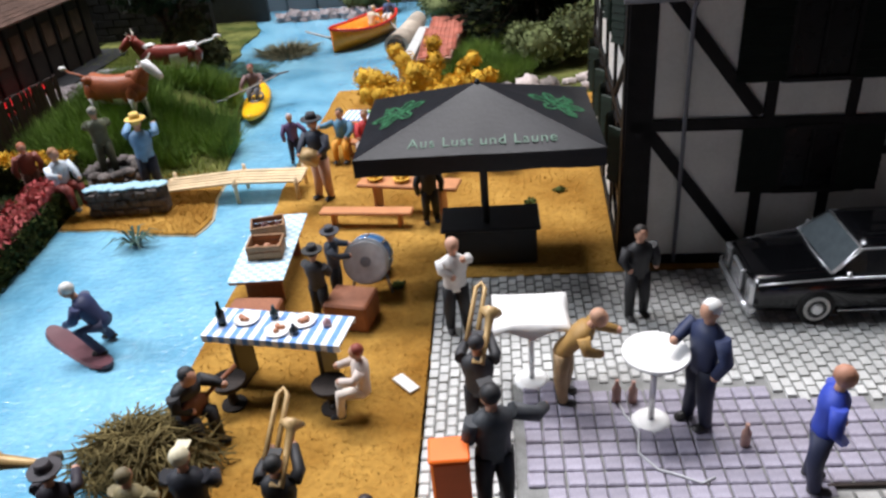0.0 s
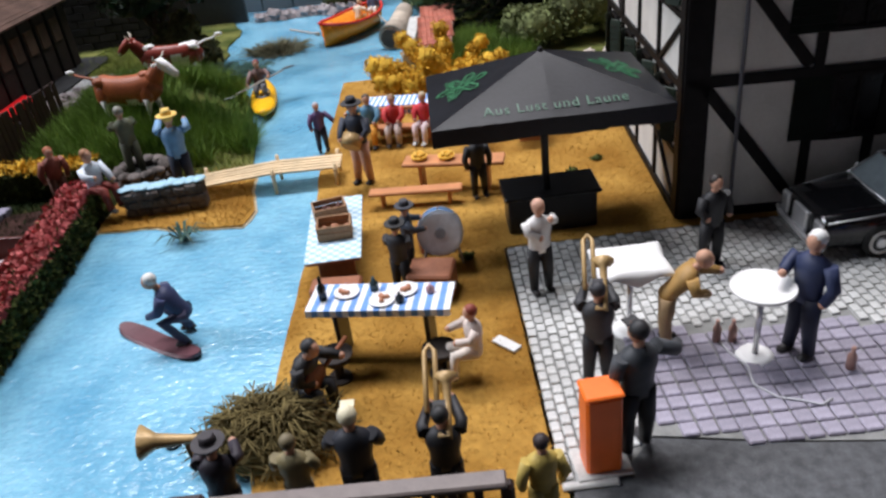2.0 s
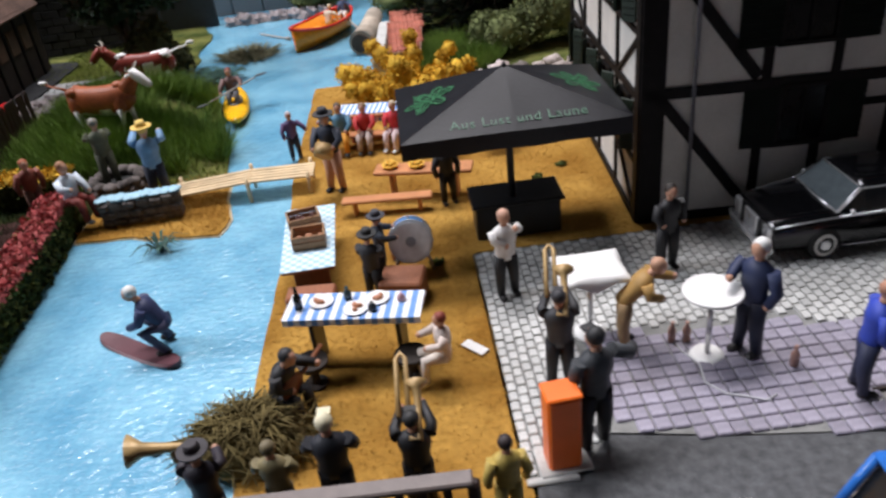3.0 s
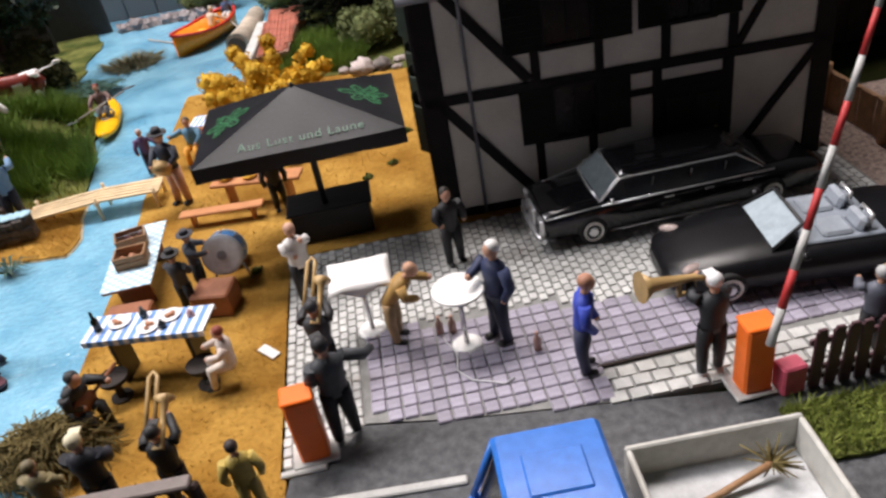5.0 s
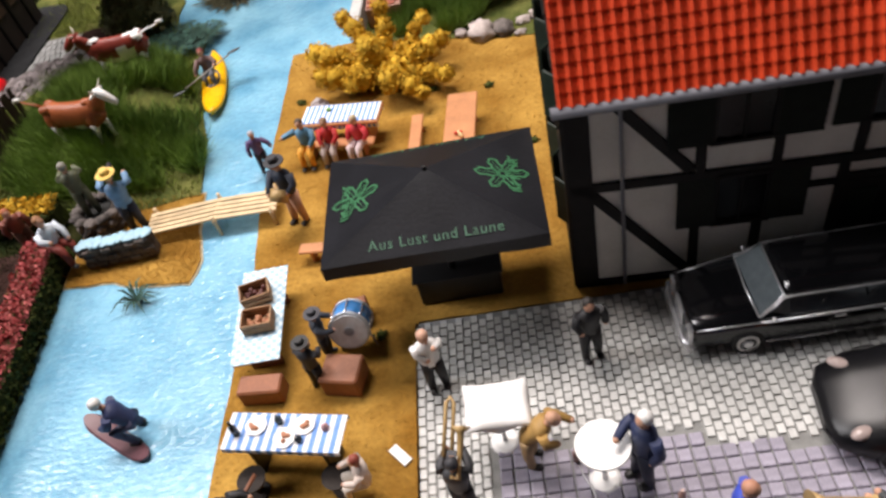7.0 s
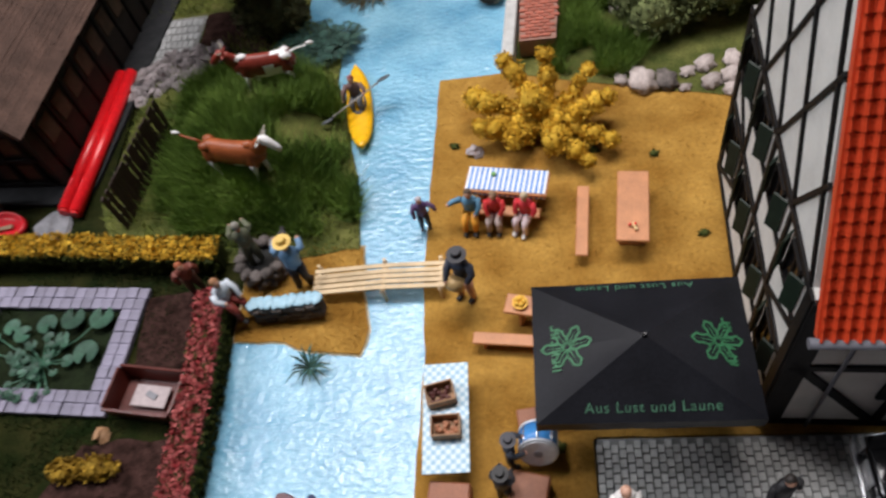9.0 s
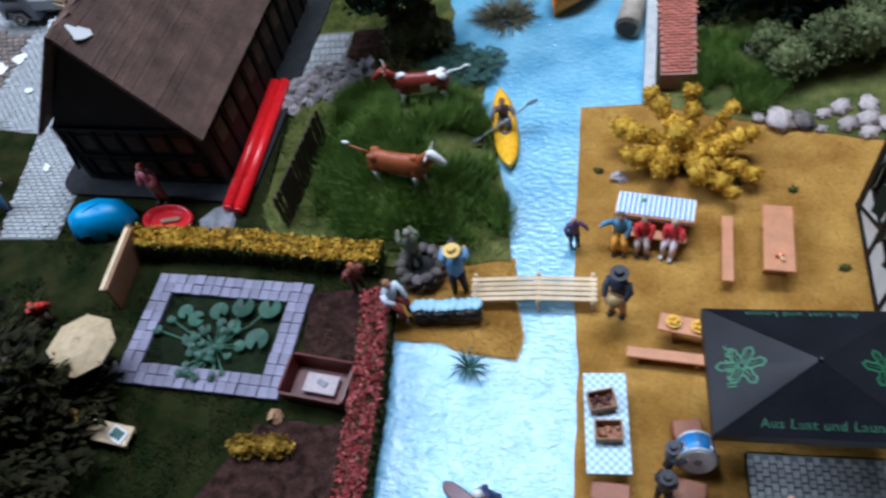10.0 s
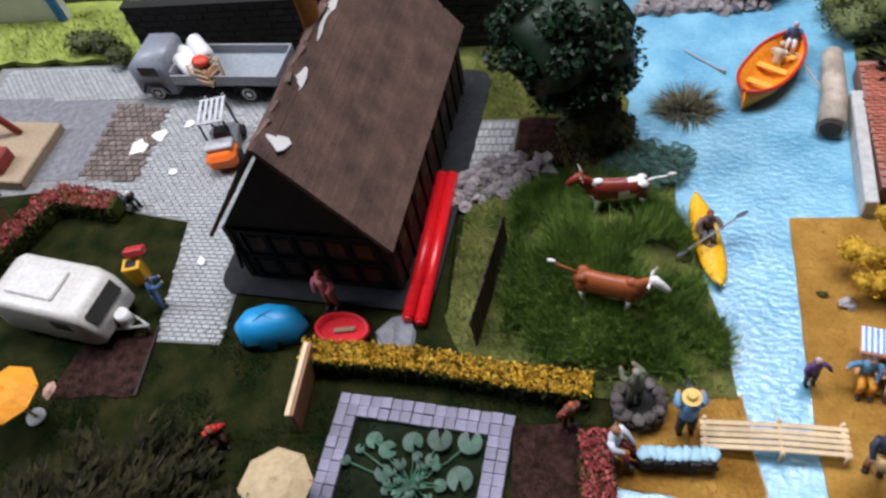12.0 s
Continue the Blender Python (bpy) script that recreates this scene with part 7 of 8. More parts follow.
        bm = newbm(); box(bm, (-3.72, y * 0.72, 0.62), (0.12, 0.3, 0.5), bev=0.03); part("lamp_surround", bm, M_CHROME, ob)
        bm = newbm(); ball(bm, (-1.95, y * 1.05, 1.14), (0.06, 0.08, 0.06), 8, 5); part("mirror", bm, M_CHROME, ob)
        bm = newbm(); box(bm, (3.72, y * 0.7, 0.65), (0.06, 0.26, 0.18), bev=0.02); part("tail_light", bm, paint(0.4, 0.02, 0.01, 0.2), ob)
        for x in (-2.45, 2.3):
            wheel(ob, x, y * 0.92, 0.38, 0.22, y)
    bm = newbm(); box(bm, (-3.75, 0, 0.64), (0.1, 0.62, 0.48), bev=0.03); part("grille", bm, M_CHROME, ob, "upright chrome grille")
    for x in (-3.86, 3.84):
        bm = newbm(); tube(bm, [(x * 0.97, -1.02, 0.38), (x, -0.7, 0.38), (x, 0.7, 0.38), (x * 0.97, 1.02, 0.38)], 0.075, 8); part("bumper", bm, M_CHROME, ob)
    return ob


limo = limousine((9.45, -2.68, 0.05), 0.5)
limo.scale = (1.02, 1.08, 1.1)


def roadster(at, rz):
    """A low open sports car, nose towards -x."""
    ob = thing("roadster", at, rz, "dusty black open sports car with grey seats", "car")
    def sec(x, w, z0, z1):
        return x, [(-w * 0.85, z0), (w * 0.85, z0), (w, z0 + 0.14), (w, z1 - 0.2), (w * 0.82, z1 - 0.03), (w * 0.4, z1), (-w * 0.4, z1), (-w * 0.82, z1 - 0.03), (-w, z1 - 0.2), (-w, z0 + 0.14)]
    bm = newbm()
    loft(bm, [sec(-3.0, 0.5, 0.3, 0.55), sec(-2.85, 0.9, 0.22, 0.68), sec(-2.3, 1.12, 0.2, 0.84), sec(-1.4, 1.2, 0.2, 0.97), sec(-0.5, 1.2, 0.2, 1.0), sec(1.3, 1.22, 0.2, 1.0), sec(2.2, 1.18, 0.22, 0.97), sec(2.85, 0.98, 0.3, 0.84), sec(3.0, 0.6, 0.4, 0.7)])
    part("body", bm, M_SATIN, ob)
    bm = newbm(); box(bm, (0.55, 0, 1.0), (1.75, 1.75, 0.08), bev=0.03); part("cockpit", bm, paint(0.22, 0.25, 0.29, 0.45), ob, "pale grey interior")
    for y in (-0.45, 0.45):
        bm = newbm(); box(bm, (0.5, y, 1.06), (0.62, 0.66, 0.14), bev=0.06); part("seat", bm, paint(0.26, 0.29, 0.33, 0.45), ob)
        bm = newbm(); box(bm, (0.98, y, 1.17), (0.2, 0.66, 0.36), ry=20, bev=0.08); part("seat_back", bm, paint(0.26, 0.29, 0.33, 0.45), ob)
        bm = newbm(); tube(bm, [(1.12, y - 0.22, 1.05), (1.18, y - 0.2, 1.34), (1.18, y + 0.2, 1.34), (1.12, y + 0.22, 1.05)], 0.05, 7); part("roll_bar", bm, M_CHROME, ob)
    # the glare on the windscreen glass is put into its pale grey colour
    bm = newbm()
    plate(bm, [(-0.85, -0.85, 1.0), (-0.85, 0.85, 1.0), (-0.25, 0.68, 1.42), (-0.25, -0.68, 1.42)], -0.03); part("windscreen", bm, paint(0.34, 0.40, 0.44, 0.06), ob, "slanted windscreen with the glare on its glass painted pale grey")
    bm = newbm(); tube(bm, [(-0.88, -0.88, 1.0), (-0.25, -0.71, 1.44), (-0.25, 0.71, 1.44), (-0.88, 0.88, 1.0)], 0.045, 7); part("windscreen_frame", bm, M_BLACK, ob)
    for y in (-1, 1):
        bm = newbm(); ball(bm, (-2.45, y * 0.78, 0.74), (0.26, 0.14, 0.1), 12, 6, rz=y * -25); part("headlight", bm, paint(0.34, 0.27, 0.25, 0.15), ob)
        bm = newbm(); ball(bm, (-0.4, y * 1.28, 1.05), (0.12, 0.14, 0.09), 8, 6); part("mirror", bm, M_SATIN, ob)
        bm = newbm(); box(bm, (2.9, y * 0.6, 0.68), (0.1, 0.4, 0.14), bev=0.03); part("tail_light", bm, paint(0.35, 0.02, 0.01, 0.2), ob)
        for x in (-1.8, 1.85):
            wheel(ob, x, y * 1.08, 0.38, 0.26, y)
    return ob


road_car = roadster((11.15, -6.05, 0.05), -6)
road_car.scale = (1.1, 1.1, 1.08)


def pickup_truck(at, rz):
    """A blue cab with a pale flat bed; nose towards -x."""
    ob = thing("pickup_truck", at, rz, "blue cab truck with a pale grey open bed", "truck")
    bm = newbm(); box(bm, (1.7, 0, 0.75), (5.0, 1.5, 0.35), bev=0.04); part("chassis", bm, M_PLINTH, ob)
    bm = newbm()
    blue = paint(0.03, 0.16, 0.55, 0.22)
    loft(bm, [(-1.2, [(-0.95, 0.5), (0.95, 0.5), (0.95, 1.55), (-0.95, 1.55)]), (-0.85, [(-0.98, 0.5), (0.98, 0.5), (0.98, 1.6), (-0.98, 1.6)]), (0.9, [(-0.98, 0.5), (0.98, 0.5), (0.98, 1.6), (-0.98, 1.6)])], smooth=False)
    part("cab", bm, blue, ob)
    bm = newbm(); loft(bm, [(-1.0, [(-0.9, 1.6), (0.9, 1.6), (0.88, 1.64), (-0.88, 1.64)]), (-0.6, [(-0.92, 1.6), (0.92, 1.6), (0.8, 2.8), (-0.8, 2.8)]), (0.8, [(-0.92, 1.6), (0.92, 1.6), (0.8, 2.8), (-0.8, 2.8)]), (0.88, [(-0.92, 1.6), (0.92, 1.6), (0.82, 2.65), (-0.82, 2.65)])], smooth=False)
    part("glasshouse", bm, paint(0.02, 0.022, 0.025, 0.12), ob, "dark cab windows")
    bm = newbm(); box(bm, (0.12, 0, 2.87), (1.65, 1.78, 0.16), bev=0.07); part("cab_roof", bm, blue, ob, "glossy blue cab roof")
    bm = newbm(); box(bm, (0.12, 0, 2.96), (0.9, 0.75, 0.05), bev=0.03); part("roof_hatch", bm, blue, ob)
    for y in (-1, 1):
        bm = newbm(); tube(bm, [(-1.1, y * 0.93, 1.6), (-0.65, y * 0.83, 2.85)], 0.07, 7); part("pillar", bm, blue, ob)
        bm = newbm(); tube(bm, [(0.86, y * 0.93, 1.6), (0.86, y * 0.83, 2.85)], 0.07, 7); part("pillar", bm, blue, ob)
        bm = newbm(); box(bm, (-0.65, y * 1.12, 1.75), (0.1, 0.16, 0.3), bev=0.03); part("mirror", bm, M_KERB, ob)
        for x in (-0.3, 3.3):
            wheel(ob, x, y * 0.85, 0.5, 0.32, y)
    bm = newbm(); box(bm, (2.85, 0, 1.15), (2.7, 2.1, 0.12), bev=0.02); part("bed_floor", bm, paint(0.50, 0.51, 0.52), ob)
    for c, s in (((2.85, 1.05, 1.5), (2.9, 0.1, 0.75)), ((2.85, -1.05, 1.5), (2.9, 0.1, 0.75)), ((1.45, 0, 1.5), (0.1, 2.0, 0.75)), ((4.25, 0, 1.5), (0.1, 2.0, 0.75))):
        bm = newbm(); box(bm, c, s, bev=0.03); part("side_board", bm, paint(0.52, 0.51, 0.47), ob)
    return ob


pickup_truck((3.5, -12.9, 0.005), -2)
broom = thing("broom", (0, 0, 0), 0, "straw broom lying in the truck bed", "broom")
bm = newbm(); tube(bm, [(5.0, -13.0, 1.28), (6.2, -12.7, 1.32), (7.1, -12.5, 1.5)], 0.06, 7); part("handle", bm, M_CRATE, broom)
bm = newbm()
for k in range(26):
    d = Vector((rnd(-0.4, 0.4), rnd(-0.4, 0.4), rnd(-0.2, 0.35)))
    tube(bm, [(7.1, -12.5, 1.5), Vector((7.1, -12.5, 1.5)) + d], [0.03, 0.01], 5)
tagged(part("bristles", bm, M_REED, broom), kind="stuff")
bm = newbm(); ball(bm, (5.9, -13.2, 1.4), (0.55, 0.3, 0.22), 10, 6, rough=0.3); solo("green_sack", bm, paint(0.02, 0.16, 0.05), (0, 0, 0), 0, "dark green sack in the truck bed", "sack")

# grey lorry with its load behind the cottage
lorry = thing("lorry", (-33.6, 22.8, 0), -3, "grey flatbed lorry with white sacks and a crate", "lorry")
grey = paint(0.24, 0.26, 0.30, 0.4)
bm = newbm()
loft(bm, [(-5.4, [(-0.9, 0.7), (0.9, 0.7), (0.9, 1.6), (-0.9, 1.6)]), (-5.1, [(-1.15, 0.5), (1.15, 0.5), (1.15, 2.3), (-1.15, 2.3)]), (-4.6, [(-1.2, 0.5), (1.2, 0.5), (1.1, 2.75), (-1.1, 2.75)]), (-3.1, [(-1.2, 0.5), (1.2, 0.5), (1.1, 2.8), (-1.1, 2.8)]), (-2.8, [(-1.15, 0.5), (1.15, 0.5), (1.0, 2.6), (-1.0, 2.6)])])
part("cab", bm, grey, lorry)
for y in (-1, 1):
    bm = newbm(); box(bm, (-4.0, y * 1.17, 2.0), (1.1, 0.06, 0.6), rx=-y * 3, bev=0.02); part("window", bm, paint(0.02, 0.02, 0.025, 0.15), lorry)
    for x in (-4.1, 1.4):
        wheel(lorry, x, y * 1.0, 0.55, 0.36, y)
        bm = newbm(); tube(bm, [(x - 0.8, y * 1.2, 0.6), (x - 0.5, y * 1.22, 1.12), (x + 0.5, y * 1.22, 1.12), (x + 0.8, y * 1.2, 0.6)], 0.07, 6); part("mudguard", bm, M_PLINTH, lorry)
bm = newbm(); box(bm, (0.3, 0, 0.95), (6.0, 1.7, 0.4), bev=0.04); part("chassis", bm, M_PLINTH, lorry)
bm = newbm(); box(bm, (0.4, 0, 1.28), (6.2, 2.6, 0.14), bev=0.03); part("bed_floor", bm, paint(0.28, 0.31, 0.34), lorry)
for c, s in (((0.4, 1.28, 1.6), (6.2, 0.1, 0.6)), ((0.4, -1.28, 1.6), (6.2, 0.1, 0.6)), ((3.45, 0, 1.6), (0.1, 2.5, 0.6)), ((-2.65, 0, 1.7), (0.1, 2.5, 0.8))):
    bm = newbm(); box(bm, c, s, bev=0.03); part("side_board", bm, paint(0.34, 0.35, 0.38), lorry)
for x, y, z, r in ((-35.9, 23.4, 2.0, 20), (-35.7, 22.5, 2.0, 35), (-35.0, 23.3, 2.5, 48)):
    bm = newbm(); tube(bm, [(-0.95, 0, 0.1), (-0.75, 0, 0.05), (-0.6, 0, 0.08), (0.6, 0, 0.0), (0.85, 0, 0)], [0.14, 0.18, 0.42, 0.48, 0.26], 12)
    bmesh.ops.scale(bm, vec=(1.3, 1, 1), verts=bm.verts)
    solo("sack", bm, M_WHITE, (x, y, z - 0.22), -r, "white filled sack on the lorry", "sack", "white sacks")
cr = thing("wire_crate", (-34.3, 21.9, 1.36), -20, "tan crate with a red lid on the lorry", "crate")
bm = newbm(); box(bm, (0, 0, 0.06), (1.3, 1.0, 0.12), bev=0.02); part("crate_floor", bm, M_CRATE, cr)
bm = newbm(); box(bm, (0, 0, 0.42), (1.15, 0.85, 0.6), bev=0.1); part("sack_load", bm, M_BROWNWOOD, cr)
for x in (-0.66, 0.66):
    for y in (-0.51, 0.51):
        bm = newbm(); box(bm, (x, y, 0.6), (0.07, 0.07, 1.2), bev=0.01); part("corner_post", bm, M_PALEWOOD, cr)
for z in (0.3, 0.65, 1.0):
    for y in (-0.52, 0.52):
        bm = newbm(); box(bm, (0, y, z), (1.3, 0.04, 0.08)); part("slat", bm, M_PALEWOOD, cr)
    for x in (-0.67, 0.67):
        bm = newbm(); box(bm, (x, 0, z), (0.04, 1.0, 0.08)); part("slat", bm, M_PALEWOOD, cr)
bm = newbm(); ball(bm, (-0.2, 0.1, 1.1), (0.55, 0.4, 0.22), 12, 6, rough=0.2); part("red_load", bm, paint(0.6, 0.05, 0.015), cr)

# little orange forklift
fk = thing("forklift", (-32.4, 18.0, 0.05), 14, "small orange and silver forklift truck on the paving", "forklift")
bm = newbm(); box(bm, (0, -0.9, 0.55), (1.2, 1.1, 0.8), bev=0.2); part("counterweight", bm, M_ORANGE, fk)
bm = newbm(); box(bm, (0, 0.2, 0.45), (1.15, 1.5, 0.6), bev=0.06); part("body", bm, paint(0.18, 0.18, 0.19), fk)
bm = newbm(); box(bm, (0, -0.75, 1.05), (1.1, 0.6, 0.25), bev=0.05); part("bonnet", bm, paint(0.50, 0.51, 0.53), fk)
for x in (-0.5, 0.5):
    for y in (-0.45, 0.8):
        bm = newbm(); tube(bm, [(x, y, 0.6), (x * 0.95, y * 0.9, 2.1)], 0.05, 6); part("pillar", bm, M_BLACK, fk)
for k in range(5):
    bm = newbm(); box(bm, (-0.45 + k * 0.225, 0.2, 2.15), (0.12, 1.3, 0.06), bev=0.01); part("roof_bar", bm, paint(0.55, 0.56, 0.58), fk)
bm = newbm(); box(bm, (0, 0.05, 0.95), (0.6, 0.55, 0.5), bev=0.06); part("seat", bm, M_BLACK, fk)
for x in (-0.35, 0.35):
    bm = newbm(); box(bm, (x, 1.2, 1.1), (0.1, 0.12, 2.0), bev=0.02); part("mast", bm, M_CHROME, fk)
for x in (-1, 1):
    for y in (-0.8, 0.7):
        wheel(fk, 0, 0, 0.3, 0.22, x).matrix_basis = pose(x * 0.58 * CM, y * CM, 0.3 * CM, 0, 0, 90)

fk.scale = (1.25, 1.2, 1.15)
for y in (-0.52, 0.9):
    bm = newbm(); box(bm, (0, y, 2.13), (1.08, 0.1, 0.08), bev=0.01); part("roof_rail", bm, paint(0.55, 0.56, 0.58), fk)

# caravan
cv = thing("caravan", (-36.3, 7.9, 0), -9, "white rounded caravan parked on the lawn", "caravan")
bm = newbm()
def csec(x, w, z0, z1):
    pts = []
    for sx, sz, a0 in ((1, 0, 270), (1, 1, 0), (-1, 1, 90), (-1, 0, 180)):
        r = 0.32 if sz else 0.15
        for k in range(5):
            a = radians(a0 + k * 22.5)
            pts.append((sx * (w - r) + r * math.cos(a), (z1 - r if sz else z0 + r) + r * math.sin(a)))
    return x, pts
loft(bm, [csec(-2.75, 1.05, 0.75, 1.9), csec(-2.55, 1.28, 0.5, 2.35), csec(-2.1, 1.36, 0.45, 2.55), csec(1.7, 1.36, 0.45, 2.55), csec(2.3, 1.3, 0.45, 2.25), csec(2.65, 1.2, 0.55, 1.6), csec(2.75, 1.0, 0.7, 1.3)])
part("body", bm, paint(0.60, 0.58, 0.53, 0.35), cv)
bm = newbm(); box(bm, (-0.45, 0.0, 2.6), (2.5, 1.5, 0.14), bev=0.07); part("roof_hatch", bm, paint(0.64, 0.62, 0.58, 0.35), cv)
bm = newbm(); plate(bm, [(2.39, -0.95, 2.2), (2.70, -0.9, 1.62), (2.70, 0.9, 1.62), (2.39, 0.95, 2.2)], -0.06); part("front_window", bm, paint(0.05, 0.05, 0.045, 0.12), cv, "dark front window")
for y in (-1, 1):
    bm = newbm(); box(bm, (1.2, y * 1.365, 1.75), (0.95, 0.03, 0.6), bev=0.01); part("side_window", bm, paint(0.06, 0.055, 0.05, 0.15), cv)
    wheel(cv, -0.2, y * 1.1, 0.42, 0.26, y)
bm = newbm(); tube(bm, [(3.0, 0, 0.62), (3.0, 0, 1.25)], [0.36, 0.3], 14); part("gas_box", bm, M_WHITE, cv)
for y in (-0.5, 0.5):
    bm = newbm(); tube(bm, [(2.5, y, 0.55), (4.1, 0, 0.6)], 0.06, 6); part("drawbar", bm, M_KERB, cv)
bm = newbm(); tube(bm, [(3.9, 0, 0.0), (3.9, 0, 0.75)], 0.06, 6); part("jockey_wheel", bm, M_KERB, cv)
bt = thing("waste_bin", (-33.9, 9.9, 0), 15, "yellow bin with a red flap by the caravan", "bin")
bm = newbm(); box(bm, (0, 0, 0.65), (0.7, 0.6, 1.3), taper=1.15, bev=0.04); part("bin_body", bm, paint(0.72, 0.38, 0.01), bt)
bm = newbm(); box(bm, (0, 0, 1.28), (0.5, 0.42, 0.06)); part("bin_opening", bm, M_BLACK, bt)
bm = newbm(); box(bm, (0.25, 0.45, 1.55), (0.9, 0.5, 0.35), rx=-25, bev=0.05); part("flap", bm, paint(0.45, 0.03, 0.03), bt)

# ---- garden in the west ----
pond = thing("garden_pond", (-20.1, 2.35, 0), -4, "garden pond framed by mauve stone slabs", "pond")
bm = newbm(); slab(bm, [(-3.2, -2.35), (3.2, -2.35), (3.2, 2.35), (-3.2, 2.35)], -0.06, -0.01); part("pond_floor", bm, material("pond_green", (0.010, 0.016, 0.006), rough=0.9, var=0.4, scale=150, fine=1200, bump=0.3, spec=0.1), pond)
bm = newbm(); box(bm, (0, 0, 0), (0.405, 0.43, 0.22), bev=0.02); slab_mesh = part("paving_slab", bm, M_POOLSLAB, pond)
spots = []
for k in range(16):
    for y in (-2.225, -1.78, 1.78, 2.225):
        spots.append((-3.15 + 0.42 * k, y))
for k in range(7):
    for x in (-3.15, -2.73, 2.73, 3.15):
        spots.append((x, -1.335 + 0.445 * k))
for i, (x, y) in enumerate(spots):
    o = slab_mesh if i == 0 else new("paving_slab", slab_mesh.data)
    o.parent = pond
    put(o, x + rnd(-0.015, 0.015), y + rnd(-0.015, 0.015), 0.1 + rnd(-0.015, 0.015), rnd(-1.5, 1.5))
M_LILY = material("lily_leaf", (0.06, 0.16, 0.10), rough=0.4, var=0.3, scale=200, fine=1500, per_object=0.3)
lily = thing("water_lily", (-20.1, 2.35, 0.02), -4, "green water lily leaves spreading over the pond", "water lily")


def lily_leaf(x, y, z, r, turn):
    bm = newbm()
    n = 16
    pts = [(0.0, 0.0)] + [(r * math.cos(a), r * math.sin(a)) for a in (radians(20 + 320 * k / n) for k in range(n + 1))]
    lo = [bm.verts.new((px, py, 0.03 * (math.hypot(px, py) / r) ** 2)) for px, py in pts]
    for k in range(1, n + 1):
        bm.faces.new((lo[0], lo[k], lo[k + 1]))
    bmesh.ops.solidify(bm, geom=bm.faces[:], thickness=0.03)
    part("leaf", bm, M_LILY, lily, at=(x, y, z), rz=turn)
    bm = newbm(); tube(bm, [(x, y, z), (x * 0.6 + 0.1, y * 0.6 - 0.3, 0.12), (0.1, -0.5, 0.02)], 0.025, 5); part("stem", bm, M_LILY, lily)


for x, y, r in ((-1.55, 0.75, 0.32), (-0.95, 0.45, 0.34), (-0.1, 0.85, 0.38), (0.85, 1.1, 0.45), (1.95, 1.15, 0.45), (1.85, -0.2, 0.46), (0.75, 0.3, 0.26), (-0.9, -0.4, 0.32), (-0.35, 0.0, 0.22), (-2.0, 0.35, 0.18), (-2.4, -0.15, 0.2), (0.1, -1.0, 0.26), (0.2, 0.35, 0.2), (1.2, -0.5, 0.24)):
    lily_leaf(x, y, rnd(0.16, 0.3), r, rnd(0, 360))
for k in range(34):
    lily_leaf(rnd(-0.9, 1.0), rnd(-2.0, 0.2), rnd(0.15, 0.4), rnd(0.1, 0.18), rnd(0, 360))

sb = thing("sandbox", (-15.4, 0.3, 0), -8, "open red-brown wooden box with a white sheet inside", "box")
REDW = material("dark_red_wood", (0.10, 0.018, 0.012), rough=0.4, var=0.25, scale=120, fine=1300, bump=0.15)
for c, s, rx, ry in (((0, -0.72, 0.42), (2.35, 0.1, 0.85), 8, 0), ((0, 0.72, 0.42), (2.35, 0.1, 0.85), -8, 0), ((-1.15, 0, 0.42), (0.1, 1.4, 0.85), 0, -8), ((1.15, 0, 0.42), (0.1, 1.4, 0.85), 0, 8)):
    bm = newbm(); box(bm, c, s, rx=rx, ry=ry, bev=0.02); part("side_board", bm, REDW, sb)
bm = newbm(); box(bm, (0, 0, 0.08), (2.2, 1.35, 0.08)); part("bottom", bm, REDW, sb)
bm = newbm(); box(bm, (0.05, 0, 0.35), (1.25, 0.75, 0.06), bev=0.02)
sheet = solo("white_sheet", bm, paint(0.40, 0.33, 0.33), (-15.4, 0.3, -0.02), -8, "white printed card lying in the red box", "card")
bm = newbm(); box(bm, (0.1, 0.02, 0.4), (0.42, 0.2, 0.04), rz=-20, bev=0.01); part("print", bm, paint(0.2, 0.2, 0.22), sheet)
bd = thing("windbreak", (-24.55, 4.85, 0), 91, "tan wooden windbreak standing beside the pond", "windbreak")
bm = newbm(); box(bm, (0, 0, 0.75), (3.0, 0.12, 1.5), rx=6, bev=0.02); part("board", bm, paint(0.30, 0.15, 0.07, 0.6), bd)
bm = newbm(); box(bm, (0, 0.08, 1.5), (3.05, 0.2, 0.1), bev=0.02); part("top_batten", bm, M_PALEWOOD, bd)

tt = thing("dome_tent", (-26.9, 7.6, 0), 10, "bright blue dome tent pitched on the lawn", "tent")
M_TENT = material("blue_tent_cloth", (0.02, 0.30, 0.62), rough=0.4, var=0.1, scale=150)
bm = newbm()
n = 8
rings = []
for j in range(7):
    t = j / 6
    r = math.cos(t * math.pi / 2) ** 0.6
    rings.append([bm.verts.new((1.6 * r * math.cos(2 * math.pi * k / n) * (1 + 0.05 * (k % 2)), 0.95 * r * math.sin(2 * math.pi * k / n), 1.35 * math.sin(t * math.pi / 2))) for k in range(n)][:n] if j < 6 else [bm.verts.new((0.02 * math.cos(2 * math.pi * k / n), 0.02 * math.sin(2 * math.pi * k / n), 1.36)) for k in range(n)])
skin(bm, rings, 0, True, True, True)
part("canopy", bm, M_TENT, tt)
# the dome is closed; a black plate paints the shade inside its opening
bm = newbm(); plate(bm, [(-1.0, -0.86, 0.02), (0.75, -0.9, 0.02), (0.5, -0.84, 0.42), (-0.8, -0.84, 0.42)], 0.03); part("opening", bm, M_BLACK, tt, "black plate painting the shaded tent opening")
